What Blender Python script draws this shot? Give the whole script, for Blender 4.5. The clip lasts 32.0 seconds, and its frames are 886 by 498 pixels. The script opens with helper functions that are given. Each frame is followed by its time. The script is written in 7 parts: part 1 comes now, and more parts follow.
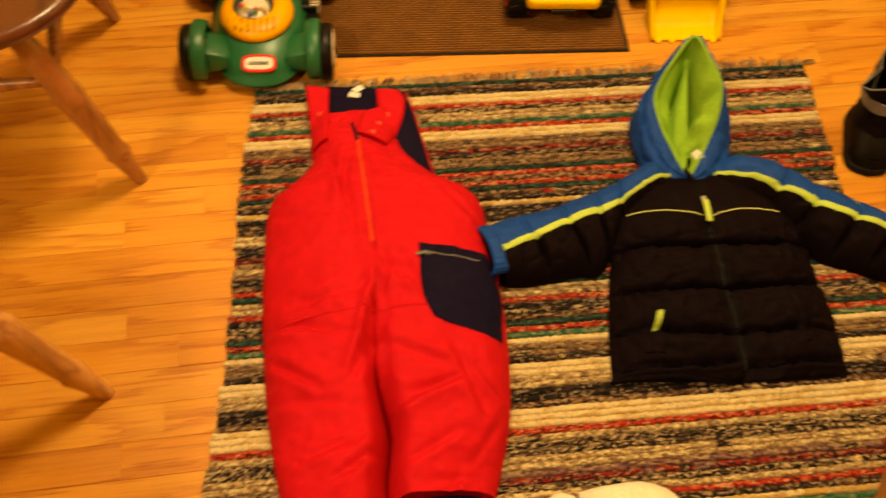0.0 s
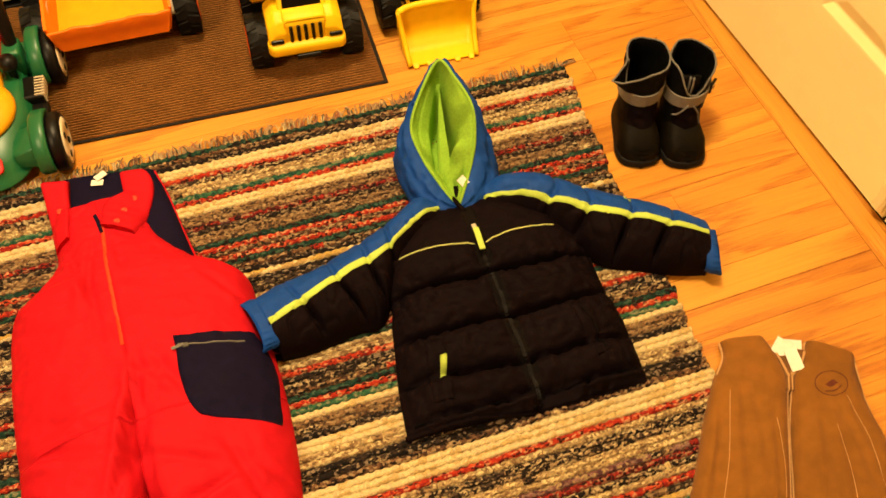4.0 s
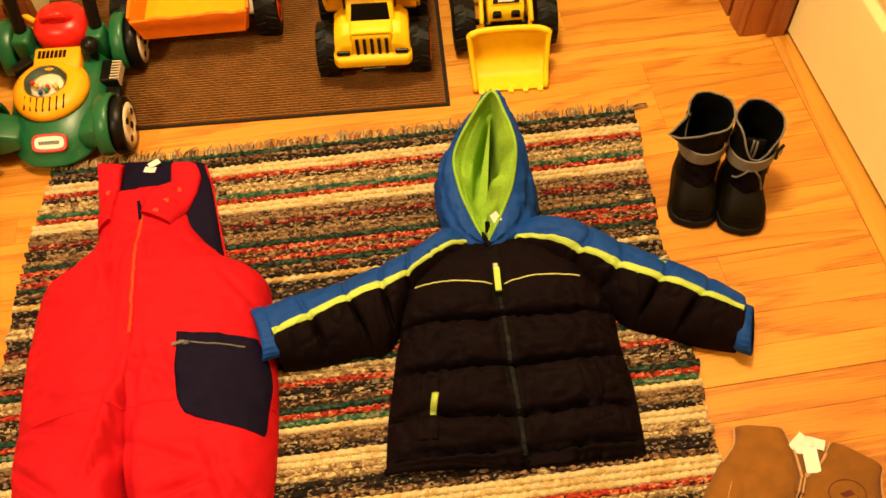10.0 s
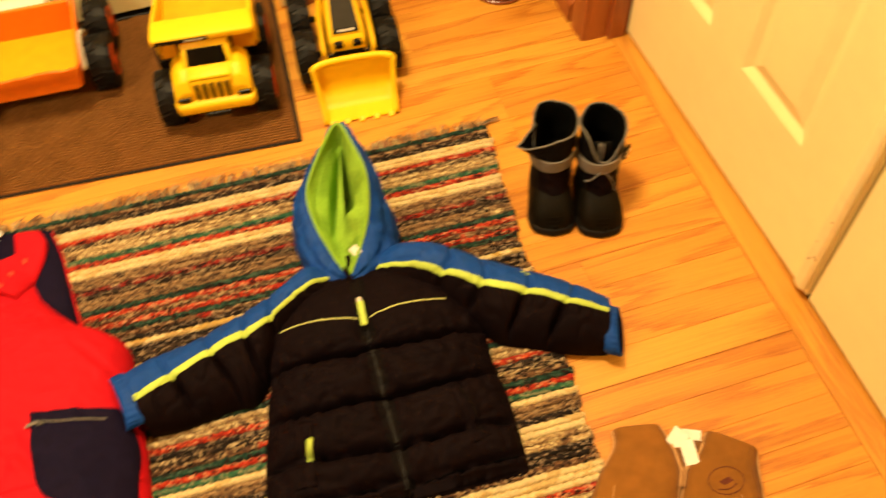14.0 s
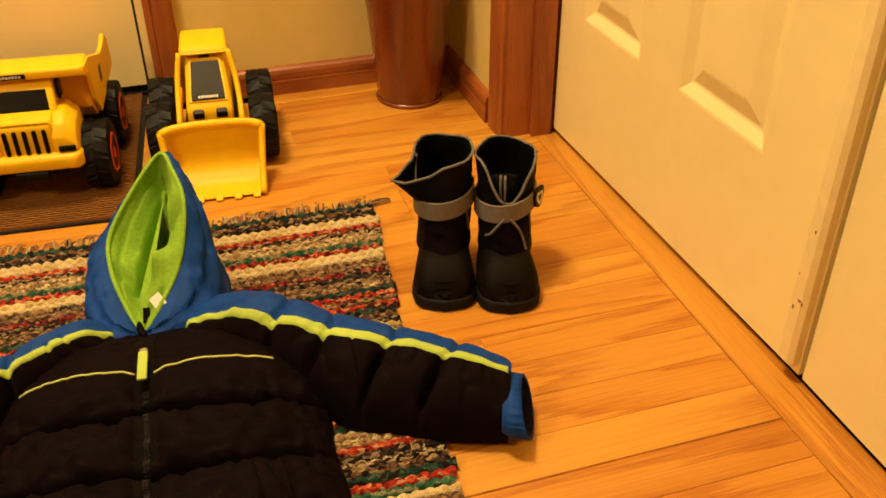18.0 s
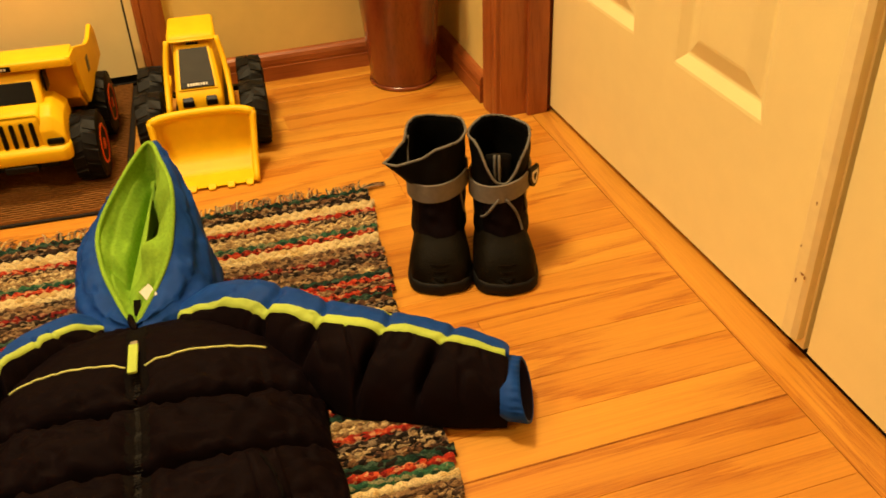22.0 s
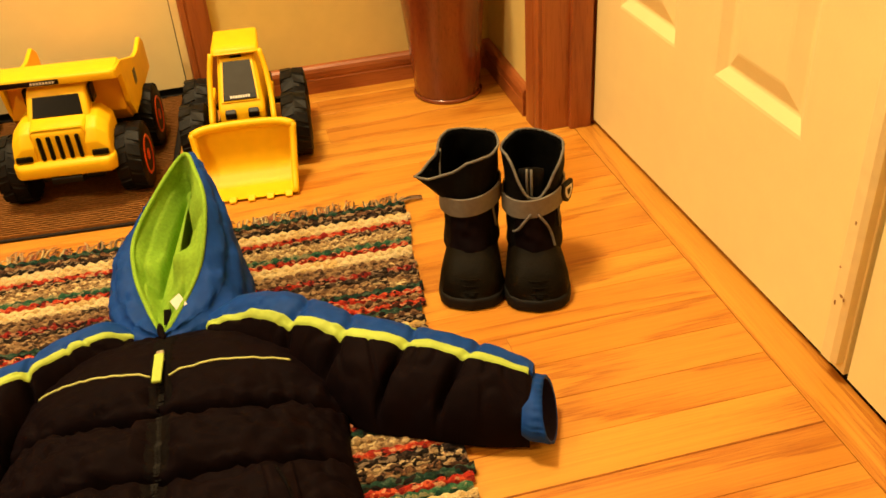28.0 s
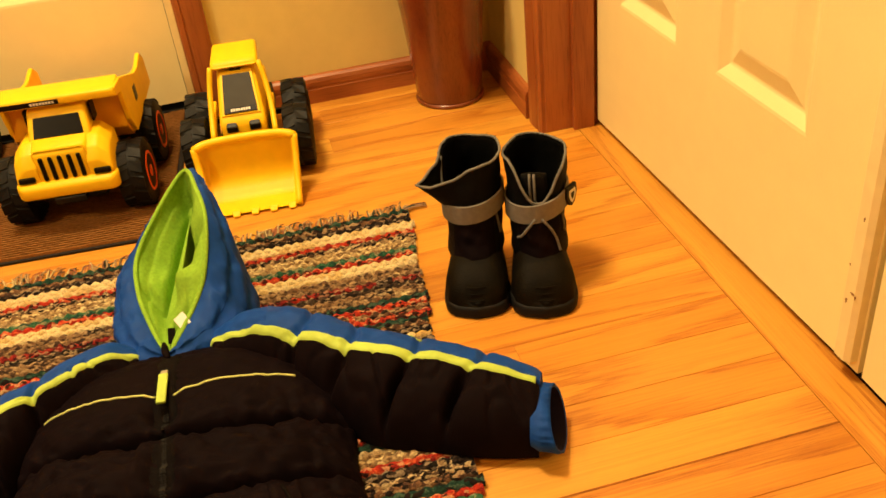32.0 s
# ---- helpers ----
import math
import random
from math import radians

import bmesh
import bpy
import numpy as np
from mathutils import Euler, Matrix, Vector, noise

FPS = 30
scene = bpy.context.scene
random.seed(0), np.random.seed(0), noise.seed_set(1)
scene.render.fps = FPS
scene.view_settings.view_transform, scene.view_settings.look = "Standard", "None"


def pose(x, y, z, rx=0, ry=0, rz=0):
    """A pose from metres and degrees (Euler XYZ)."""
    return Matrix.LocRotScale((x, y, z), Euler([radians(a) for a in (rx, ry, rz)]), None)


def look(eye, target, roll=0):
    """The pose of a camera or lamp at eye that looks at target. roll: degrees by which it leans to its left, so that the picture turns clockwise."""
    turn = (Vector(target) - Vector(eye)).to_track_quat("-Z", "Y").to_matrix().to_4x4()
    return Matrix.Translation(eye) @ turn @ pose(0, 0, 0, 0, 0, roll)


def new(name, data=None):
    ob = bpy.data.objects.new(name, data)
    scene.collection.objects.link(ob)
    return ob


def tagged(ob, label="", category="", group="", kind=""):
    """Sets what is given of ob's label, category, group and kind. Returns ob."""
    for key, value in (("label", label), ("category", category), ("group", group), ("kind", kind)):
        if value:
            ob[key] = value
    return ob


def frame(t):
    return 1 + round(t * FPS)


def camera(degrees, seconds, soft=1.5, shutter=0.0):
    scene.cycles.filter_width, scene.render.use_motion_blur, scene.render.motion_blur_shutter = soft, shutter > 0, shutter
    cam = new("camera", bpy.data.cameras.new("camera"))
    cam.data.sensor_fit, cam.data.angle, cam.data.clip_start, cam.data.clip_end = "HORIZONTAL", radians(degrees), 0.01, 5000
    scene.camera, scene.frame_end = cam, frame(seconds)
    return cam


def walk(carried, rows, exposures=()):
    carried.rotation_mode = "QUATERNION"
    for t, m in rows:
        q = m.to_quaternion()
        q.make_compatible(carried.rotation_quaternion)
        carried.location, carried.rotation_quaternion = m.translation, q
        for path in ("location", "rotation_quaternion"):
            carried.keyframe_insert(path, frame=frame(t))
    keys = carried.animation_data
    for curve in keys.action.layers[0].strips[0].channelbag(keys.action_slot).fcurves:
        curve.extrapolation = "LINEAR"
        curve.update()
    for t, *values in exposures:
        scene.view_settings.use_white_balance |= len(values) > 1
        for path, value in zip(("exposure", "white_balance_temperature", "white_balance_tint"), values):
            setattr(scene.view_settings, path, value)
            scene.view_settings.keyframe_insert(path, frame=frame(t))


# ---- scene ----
cam = camera(51.3, 32.0, soft=1.6, shutter=0.5)
PATH = [
    (0, (-1.253, -1.272, 1.289), (-1.035, -0.227, -0.402), 4.4),
    (0.5, (-1.185, -1.274, 1.274), (-0.838, -0.218, -0.389), 5.5),
    (1, (-1.152, -1.275, 1.266), (-0.795, -0.215, -0.392), 3.7),
    (1.5, (-1.141, -1.276, 1.265), (-0.751, -0.222, -0.39), 3.8),
    (2, (-1.133, -1.282, 1.261), (-0.697, -0.236, -0.386), 4.4),
    (2.5, (-1.103, -1.294, 1.254), (-0.693, -0.263, -0.41), 3.9),
    (3, (-1.07, -1.297, 1.23), (-0.675, -0.252, -0.43), 3.8),
    (3.5, (-1.063, -1.25, 1.251), (-0.598, -0.238, -0.411), 3.0),
    (5.5, (-0.843, -1.205, 1.262), (-0.661, -0.122, -0.409), -1.1),
    (6, (-0.833, -1.225, 1.26), (-0.666, -0.123, -0.401), -1.2),
    (6.5, (-0.828, -1.228, 1.261), (-0.667, -0.124, -0.398), -1.7),
    (7, (-0.827, -1.231, 1.263), (-0.664, -0.119, -0.392), -1.8),
    (7.5, (-0.827, -1.228, 1.26), (-0.657, -0.116, -0.394), -2.0),
    (8, (-0.826, -1.226, 1.26), (-0.66, -0.12, -0.397), -2.2),
    (8.5, (-0.835, -1.225, 1.261), (-0.688, -0.118, -0.398), -2.7),
    (9, (-0.833, -1.22, 1.262), (-0.703, -0.112, -0.398), -2.6),
    (9.5, (-0.83, -1.218, 1.264), (-0.69, -0.114, -0.398), -1.9),
    (10, (-0.829, -1.216, 1.263), (-0.696, -0.115, -0.401), -2.5),
    (10.5, (-0.823, -1.212, 1.261), (-0.683, -0.114, -0.405), -2.9),
    (11, (-0.827, -1.215, 1.261), (-0.684, -0.117, -0.405), -2.5),
    (11.5, (-0.829, -1.22, 1.26), (-0.689, -0.118, -0.404), -2.5),
    (12, (-0.828, -1.216, 1.257), (-0.691, -0.12, -0.41), -2.5),
    (12.5, (-0.826, -1.212, 1.253), (-0.68, -0.127, -0.421), -2.4),
    (13, (-0.828, -1.214, 1.251), (-0.662, -0.148, -0.433), -1.8),
    (13.5, (-0.818, -1.218, 1.256), (-0.659, -0.142, -0.422), -2.4),
    (14, (-0.742, -1.208, 1.256), (-0.422, -0.118, -0.39), -1.8),
    (14.5, (-0.713, -1.193, 1.259), (-0.274, -0.094, -0.353), -1.7),
    (15, (-0.63, -1.161, 1.25), (-0.168, 0.055, -0.269), -1.3),
    (15.5, (-0.554, -1.135, 1.097), (-0.059, 0.15, -0.354), -0.9),
    (17.5, (-0.573, -1.239, 0.696), (-0.019, 0.296, -0.46), -0.7),
    (18, (-0.582, -1.263, 0.691), (-0.091, 0.324, -0.422), -0.4),
    (18.5, (-0.577, -1.265, 0.69), (-0.099, 0.337, -0.407), -1.4),
    (19, (-0.576, -1.27, 0.688), (-0.102, 0.337, -0.403), -1.1),
    (19.5, (-0.574, -1.27, 0.689), (-0.087, 0.344, -0.388), -1.3),
    (20, (-0.572, -1.264, 0.681), (-0.074, 0.337, -0.41), -0.5),
    (20.5, (-0.569, -1.26, 0.675), (-0.075, 0.333, -0.429), -0.4),
    (21, (-0.567, -1.264, 0.68), (-0.072, 0.322, -0.433), -0.9),
    (21.5, (-0.564, -1.255, 0.674), (-0.063, 0.305, -0.473), -1.5),
    (22, (-0.563, -1.253, 0.677), (-0.094, 0.323, -0.463), -2.4),
    (22.5, (-0.565, -1.26, 0.679), (-0.166, 0.342, -0.45), -2.6),
    (23, (-0.578, -1.266, 0.673), (-0.243, 0.35, -0.457), -1.5),
    (23.5, (-0.582, -1.276, 0.68), (-0.193, 0.321, -0.458), -0.3),
    (24, (-0.571, -1.298, 0.691), (-0.2, 0.309, -0.44), -0.6),
    (24.5, (-0.568, -1.3, 0.694), (-0.203, 0.307, -0.44), -1.3),
    (25, (-0.567, -1.303, 0.698), (-0.204, 0.305, -0.435), -1.9),
    (25.5, (-0.563, -1.311, 0.7), (-0.197, 0.303, -0.423), -1.6),
    (27.5, (-0.538, -1.3, 0.703), (-0.189, 0.323, -0.412), -3.5),
    (28, (-0.522, -1.254, 0.672), (-0.182, 0.373, -0.44), -4.2),
    (28.5, (-0.522, -1.249, 0.671), (-0.191, 0.377, -0.445), -4.5),
    (29, (-0.514, -1.249, 0.675), (-0.169, 0.374, -0.441), -4.9),
    (29.5, (-0.512, -1.252, 0.673), (-0.166, 0.378, -0.433), -4.8),
    (30, (-0.511, -1.248, 0.673), (-0.166, 0.384, -0.43), -5.0),
    (30.5, (-0.509, -1.247, 0.67), (-0.162, 0.383, -0.436), -4.7),
    (31, (-0.507, -1.248, 0.672), (-0.165, 0.384, -0.433), -5.0),
    (31.5, (-0.509, -1.246, 0.674), (-0.191, 0.391, -0.431), -6.0),
    (32, (-0.506, -1.243, 0.673), (-0.197, 0.392, -0.436), -6.7),
]
walk(cam, [(t, look(eye, target, roll)) for t, eye, target, roll in PATH], [(0.0, -0.22, 7300, 10), (1.0, -0.02, 6800, 10), (2.0, 0.15, 6500, 10), (3.5, 0.2, 6500, 10), (5.5, 0.2, 6500, 10), (9.0, 0.2, 6500, 10), (13.5, 0.2, 6500, 10), (14.5, 0.35, 6500, 10), (15.5, 0.2, 6500, 10), (17.5, -0.14, 6500, 10), (20.0, -0.08, 6500, 10), (22.0, -0.1, 6500, 10), (23.7, 0.08, 6500, 10), (25.5, 0.08, 6500, 10), (28.0, 0.15, 6500, 10), (32.0, 0.15, 6500, 10)])
# ---- light: warm ceiling lamps of a house at night ----
world = bpy.data.worlds.new("world")
scene.world = world
world.use_nodes = True
world.node_tree.nodes["Background"].inputs[0].default_value = (1.0, 0.62, 0.26, 1)
world.node_tree.nodes["Background"].inputs[1].default_value = 0.02
WARM = (1.0, 0.74, 0.38)


def ceiling_lamp(x, y, z, watts, size):
    data = bpy.data.lights.new("ceiling_bulb", "AREA")
    data.energy, data.color, data.size, data.shape = watts, WARM, size, "DISK"
    lamp = new("ceiling_bulb", data)
    lamp.matrix_world = look((x, y, z), (x, y, 0))
    return lamp


ceiling_lamp(-0.86, -0.12, 2.36, 61, 0.42)
ceiling_lamp(-2.5, -1.6, 2.25, 46, 0.35)


# ---- materials ----
def shader(name):
    m = bpy.data.materials.new(name)
    m.use_nodes = True
    t = m.node_tree
    return m, t, t.nodes["Principled BSDF"]


def node(t, kind, **inputs):
    n = t.nodes.new(kind)
    for key, value in inputs.items():
        n.inputs[key.replace("_", " ")].default_value = value
    return n


def ramp(t, fac, stops):
    r = t.nodes.new("ShaderNodeValToRGB")
    while len(r.color_ramp.elements) < len(stops):
        r.color_ramp.elements.new(0.5)
    for e, (p, c) in zip(r.color_ramp.elements, stops):
        e.position, e.color = p, (*c, 1)
    t.links.new(fac, r.inputs[0])
    return r.outputs[0]


def shade(c, k):
    return tuple(max(0.0, min(1.0, v * k)) for v in c)


def stuff(name, col, rough=0.6, var=0.15, scale=60.0, bump=0.15, fine=400.0, metal=0.0, spec=0.3, stretch=(1, 1, 1), sheen=0.0, coat=0.0, stain=0.1):
    """Grain and stains at two scales over one base colour, with fine relief."""
    m, t, b = shader(name)
    co = t.nodes.new("ShaderNodeTexCoord")
    mp = node(t, "ShaderNodeMapping", Scale=stretch)
    t.links.new(co.outputs["Object"], mp.inputs[0])
    n1 = node(t, "ShaderNodeTexNoise", Scale=scale, Detail=4.0)
    n2 = node(t, "ShaderNodeTexNoise", Scale=scale / 9, Detail=2.0)
    n3 = node(t, "ShaderNodeTexNoise", Scale=fine, Detail=2.0)
    for n in (n1, n2, n3):
        t.links.new(mp.outputs[0], n.inputs["Vector"])
    c1 = ramp(t, n1.outputs[0], [(0.3, shade(col, 1 - var)), (0.7, shade(col, 1 + var))])
    c2 = ramp(t, n2.outputs[0], [(0.35, (1 - stain,) * 3), (0.65, (1, 1, 1))])
    mx = t.nodes.new("ShaderNodeMix")
    mx.data_type, mx.blend_type = "RGBA", "MULTIPLY"
    mx.inputs[0].default_value = 1.0
    t.links.new(c1, mx.inputs[6])
    t.links.new(c2, mx.inputs[7])
    t.links.new(mx.outputs[2], b.inputs["Base Color"])
    b.inputs["Roughness"].default_value, b.inputs["Metallic"].default_value = rough, metal
    b.inputs["Specular IOR Level"].default_value = spec
    b.inputs["Sheen Weight"].default_value = sheen
    b.inputs["Coat Weight"].default_value = coat
    if bump:
        bp = node(t, "ShaderNodeBump", Strength=bump, Distance=0.002)
        t.links.new(n3.outputs[0], bp.inputs["Height"])
        t.links.new(bp.outputs[0], b.inputs["Normal"])
    return m


def wood(name, light, dark, rough, along, bands=9.0, ring=26.0, coat=0.0, each=0.25, ratio=14.0, line=(0.0, 0.22, 0.5)):
    """Grain that runs along an axis (0, 1 or 2), shifted from piece to piece."""
    m, t, b = shader(name)
    geo = t.nodes.new("ShaderNodeNewGeometry")
    info = t.nodes.new("ShaderNodeObjectInfo")
    sc = [ring] * 3
    sc[along] = ring / ratio
    off = node(t, "ShaderNodeVectorMath")
    off.operation = "MULTIPLY_ADD"
    off.inputs[1].default_value = (1, 1, 1)
    mul = t.nodes.new("ShaderNodeMath")
    mul.operation = "MULTIPLY"
    mul.inputs[1].default_value = 37.0
    t.links.new(info.outputs["Random"], mul.inputs[0])
    t.links.new(geo.outputs["Position"], off.inputs[0])
    t.links.new(mul.outputs[0], off.inputs[2])
    mp = node(t, "ShaderNodeMapping", Scale=sc)
    t.links.new(off.outputs[0], mp.inputs[0])
    rings = node(t, "ShaderNodeTexNoise", Scale=1.0, Detail=2.0, Distortion=0.6)
    t.links.new(mp.outputs[0], rings.inputs["Vector"])
    saw = t.nodes.new("ShaderNodeMath")
    saw.operation = "MULTIPLY"
    saw.inputs[1].default_value = bands
    t.links.new(rings.outputs[0], saw.inputs[0])
    fr = t.nodes.new("ShaderNodeMath")
    fr.operation = "PINGPONG"
    fr.inputs[1].default_value = 1.0
    t.links.new(saw.outputs[0], fr.inputs[0])
    sc2 = [900.0] * 3
    sc2[along] = 25.0
    mp2 = node(t, "ShaderNodeMapping", Scale=sc2)
    t.links.new(off.outputs[0], mp2.inputs[0])
    pores = node(t, "ShaderNodeTexNoise", Scale=1.0, Detail=2.0)
    t.links.new(mp2.outputs[0], pores.inputs["Vector"])
    mid = tuple((a + d) / 2 for a, d in zip(light, dark))
    c1 = ramp(t, fr.outputs[0], [(line[0], dark), (line[1], mid), (line[2], light), (1.0, shade(light, 1.06))])
    c2 = ramp(t, pores.outputs[0], [(0.33, (0.76, 0.66, 0.54)), (0.48, (1, 1, 1))])
    mx = t.nodes.new("ShaderNodeMix")
    mx.data_type, mx.blend_type = "RGBA", "MULTIPLY"
    mx.inputs[0].default_value = 1.0
    t.links.new(c1, mx.inputs[6])
    t.links.new(c2, mx.inputs[7])
    tone = ramp(t, info.outputs["Random"], [(0.0, (1 - each, 1 - each * 1.15, 1 - each * 1.3)), (0.5, (1, 1, 1)), (1.0, (1.0, 0.93, 0.85))])
    m2 = t.nodes.new("ShaderNodeMix")
    m2.data_type, m2.blend_type = "RGBA", "MULTIPLY"
    m2.inputs[0].default_value = 1.0
    t.links.new(mx.outputs[2], m2.inputs[6])
    t.links.new(tone, m2.inputs[7])
    t.links.new(m2.outputs[2], b.inputs["Base Color"])
    b.inputs["Roughness"].default_value = rough
    b.inputs["Coat Weight"].default_value = coat
    b.inputs["Coat Roughness"].default_value = 0.25
    bp = node(t, "ShaderNodeBump", Strength=0.12, Distance=0.001)
    t.links.new(pores.outputs[0], bp.inputs["Height"])
    t.links.new(bp.outputs[0], b.inputs["Normal"])
    return m


def oak(name, light, dark, along, bands=15.0, each=0.2, long=1.5, wide=13.0):
    """Flat-sawn oak: nested arches of growth rings with open pores, drawn anew on each board."""
    m, t, b = shader(name)
    geo = t.nodes.new("ShaderNodeNewGeometry")
    info = t.nodes.new("ShaderNodeObjectInfo")

    def math_node(kind, a, k):
        n = t.nodes.new("ShaderNodeMath")
        n.operation = kind
        t.links.new(a, n.inputs[0])
        if isinstance(k, float):
            n.inputs[1].default_value = k
        else:
            t.links.new(k, n.inputs[1])
        return n.outputs[0]

    def mixed(a, c, fac=1.0, kind="MULTIPLY"):
        n = t.nodes.new("ShaderNodeMix")
        n.data_type, n.blend_type = "RGBA", kind
        if isinstance(fac, float):
            n.inputs[0].default_value = fac
        else:
            t.links.new(fac, n.inputs[0])
        t.links.new(a, n.inputs[6])
        t.links.new(c, n.inputs[7])
        return n.outputs[2]

    add = t.nodes.new("ShaderNodeVectorMath")
    add.operation = "ADD"
    t.links.new(geo.outputs["Position"], add.inputs[0])
    t.links.new(math_node("MULTIPLY", info.outputs["Random"], 53.0), add.inputs[1])

    def grain(x, y, detail, twist=0.0):
        sc = [y] * 3
        sc[along] = x
        mp = node(t, "ShaderNodeMapping", Scale=sc)
        t.links.new(add.outputs[0], mp.inputs[0])
        n = node(t, "ShaderNodeTexNoise", Scale=1.0, Detail=detail, Distortion=twist)
        t.links.new(mp.outputs[0], n.inputs["Vector"])
        return n.outputs[0]

    wave = math_node("ADD", math_node("MULTIPLY", grain(long, wide, 0.6, 0.1), bands), math_node("MULTIPLY", grain(7.0, 190.0, 3.0), 0.9))
    ring = math_node("FRACT", wave, 0.0)
    mid = tuple(0.45 * a + 0.55 * d for a, d in zip(light, dark))
    col = ramp(t, ring, [(0.0, mid), (0.06, dark), (0.18, mid), (0.42, light), (0.94, shade(light, 1.04)), (1.0, mid)])
    pore = ramp(t, grain(26.0, 1050.0, 2.0), [(0.37, (0.72, 0.56, 0.42)), (0.50, (1, 1, 1))])
    early = ramp(t, ring, [(0.0, (1, 1, 1)), (0.35, (0.55, 0.55, 0.55)), (0.7, (0.18, 0.18, 0.18))])
    col = mixed(col, pore, early)
    fibre = ramp(t, grain(5.0, 420.0, 3.0), [(0.35, (0.90, 0.87, 0.82)), (0.62, (1, 1, 1))])
    col = mixed(col, fibre)
    cloud = ramp(t, grain(2.2, 9.0, 2.0), [(0.35, (0.90, 0.85, 0.78)), (0.6, (1, 1, 1))])
    col = mixed(col, cloud)
    tone = ramp(t, info.outputs["Random"], [(0.0, (1 - each * 0.7, 1 - each * 1.1, 1 - each * 1.5)), (0.3, (1, 0.95, 0.9)), (0.6, (1, 1, 1)), (1.0, (1.0, 1.06, 1.15))])
    col = mixed(col, tone)
    t.links.new(col, b.inputs["Base Color"])
    rough = ramp(t, grain(9.0, 9.0, 3.0), [(0.3, (0.34,) * 3), (0.7, (0.46,) * 3)])
    t.links.new(rough, b.inputs["Roughness"])
    b.inputs["Coat Weight"].default_value, b.inputs["Coat Roughness"].default_value = 0.16, 0.28
    bp = node(t, "ShaderNodeBump", Strength=0.10, Distance=0.001)
    t.links.new(pore, bp.inputs["Height"])
    t.links.new(bp.outputs[0], b.inputs["Normal"])
    return m


def rag(name, cols, scale=170.0):
    """Rag strips: specks of several cloth colours, long in the direction of the strip."""
    m, t, b = shader(name)
    geo = t.nodes.new("ShaderNodeNewGeometry")
    info = t.nodes.new("ShaderNodeObjectInfo")
    mul = t.nodes.new("ShaderNodeMath")
    mul.operation = "MULTIPLY"
    mul.inputs[1].default_value = 19.0
    t.links.new(info.outputs["Random"], mul.inputs[0])
    off = t.nodes.new("ShaderNodeVectorMath")
    off.operation = "ADD"
    t.links.new(geo.outputs["Position"], off.inputs[0])
    t.links.new(mul.outputs[0], off.inputs[1])
    mp = node(t, "ShaderNodeMapping", Scale=(0.6, 1.3, 1.3))
    t.links.new(off.outputs[0], mp.inputs[0])
    n1 = node(t, "ShaderNodeTexVoronoi", Scale=scale)
    n2 = node(t, "ShaderNodeTexNoise", Scale=900.0, Detail=3.0)
    for n in (n1, n2):
        t.links.new(mp.outputs[0], n.inputs["Vector"])
    sep = t.nodes.new("ShaderNodeSeparateColor")
    t.links.new(n1.outputs["Color"], sep.inputs[0])
    if name not in ("rag_cream", "rag_yellow", "rag_red"):
        cols = [shade(q, 0.96) for q in cols]
    k = len(cols)
    c = ramp(t, sep.outputs[0], [(i / k, q) for i, q in enumerate(cols)])
    c.node.color_ramp.interpolation = "CONSTANT"
    sh = ramp(t, n2.outputs[0], [(0.34, (0.35, 0.35, 0.35)), (0.60, (1.0, 1.0, 1.0))])
    mx = t.nodes.new("ShaderNodeMix")
    mx.data_type, mx.blend_type = "RGBA", "MULTIPLY"
    mx.inputs[0].default_value = 1.0
    t.links.new(c, mx.inputs[6])
    t.links.new(sh, mx.inputs[7])
    t.links.new(mx.outputs[2], b.inputs["Base Color"])
    b.inputs["Roughness"].default_value = 0.95
    b.inputs["Specular IOR Level"].default_value = 0.15
    bp = node(t, "ShaderNodeBump", Strength=0.6, Distance=0.002)
    t.links.new(n2.outputs[0], bp.inputs["Height"])
    t.links.new(bp.outputs[0], b.inputs["Normal"])
    return m


OAK = oak("oak_floor", (0.645, 0.296, 0.035), (0.525, 0.200, 0.019), 0, 8.5, 0.2, 1.3, 10.0)
OAK_Y = oak("oak_border", (0.650, 0.298, 0.038), (0.55, 0.220, 0.024), 1, 7.0, 0.06, 0.7, 9.0)
OAK_SEAM = stuff("oak_seam", (0.44, 0.165, 0.020), 0.8, 0.3, 40, 0.1)
TRIM = wood("stained_trim", (0.36, 0.110, 0.028), (0.26, 0.070, 0.017), 0.4, 2, bands=5, ring=18, coat=0.2, each=0.1)
TRIM_X = wood("stained_base_x", (0.36, 0.110, 0.028), (0.26, 0.070, 0.017), 0.4, 0, bands=5, ring=18, coat=0.2, each=0.1)
TRIM_Y = wood("stained_base_y", (0.36, 0.110, 0.028), (0.26, 0.070, 0.017), 0.4, 1, bands=5, ring=18, coat=0.2, each=0.1)
CHAIR_LIGHT = wood("chair_oak", (0.6, 0.33, 0.12), (0.35, 0.16, 0.05), 0.35, 2, coat=0.2, each=0.05)
CHAIR_MID = wood("chair_maple", (0.40, 0.17, 0.05), (0.22, 0.08, 0.02), 0.35, 2, coat=0.2, each=0.05)
CHAIR_DARK = wood("chair_cherry", (0.10, 0.026, 0.008), (0.045, 0.011, 0.004), 0.3, 1, bands=6, coat=0.3, each=0.05)
VASE_WOOD = wood("vase_wood", (0.20, 0.046, 0.014), (0.13, 0.028, 0.009), 0.22, 2, bands=5, ring=14, coat=0.5, each=0.0)
PAINT = stuff("cream_wall_paint", (0.72, 0.58, 0.22), 0.7, 0.03, 30, 0.2, 500, stain=0.05)
WHITE_DOOR = stuff("white_door_paint", (0.86, 0.745, 0.39), 0.42, 0.02, 25, 0.08, 300, stain=0.05)
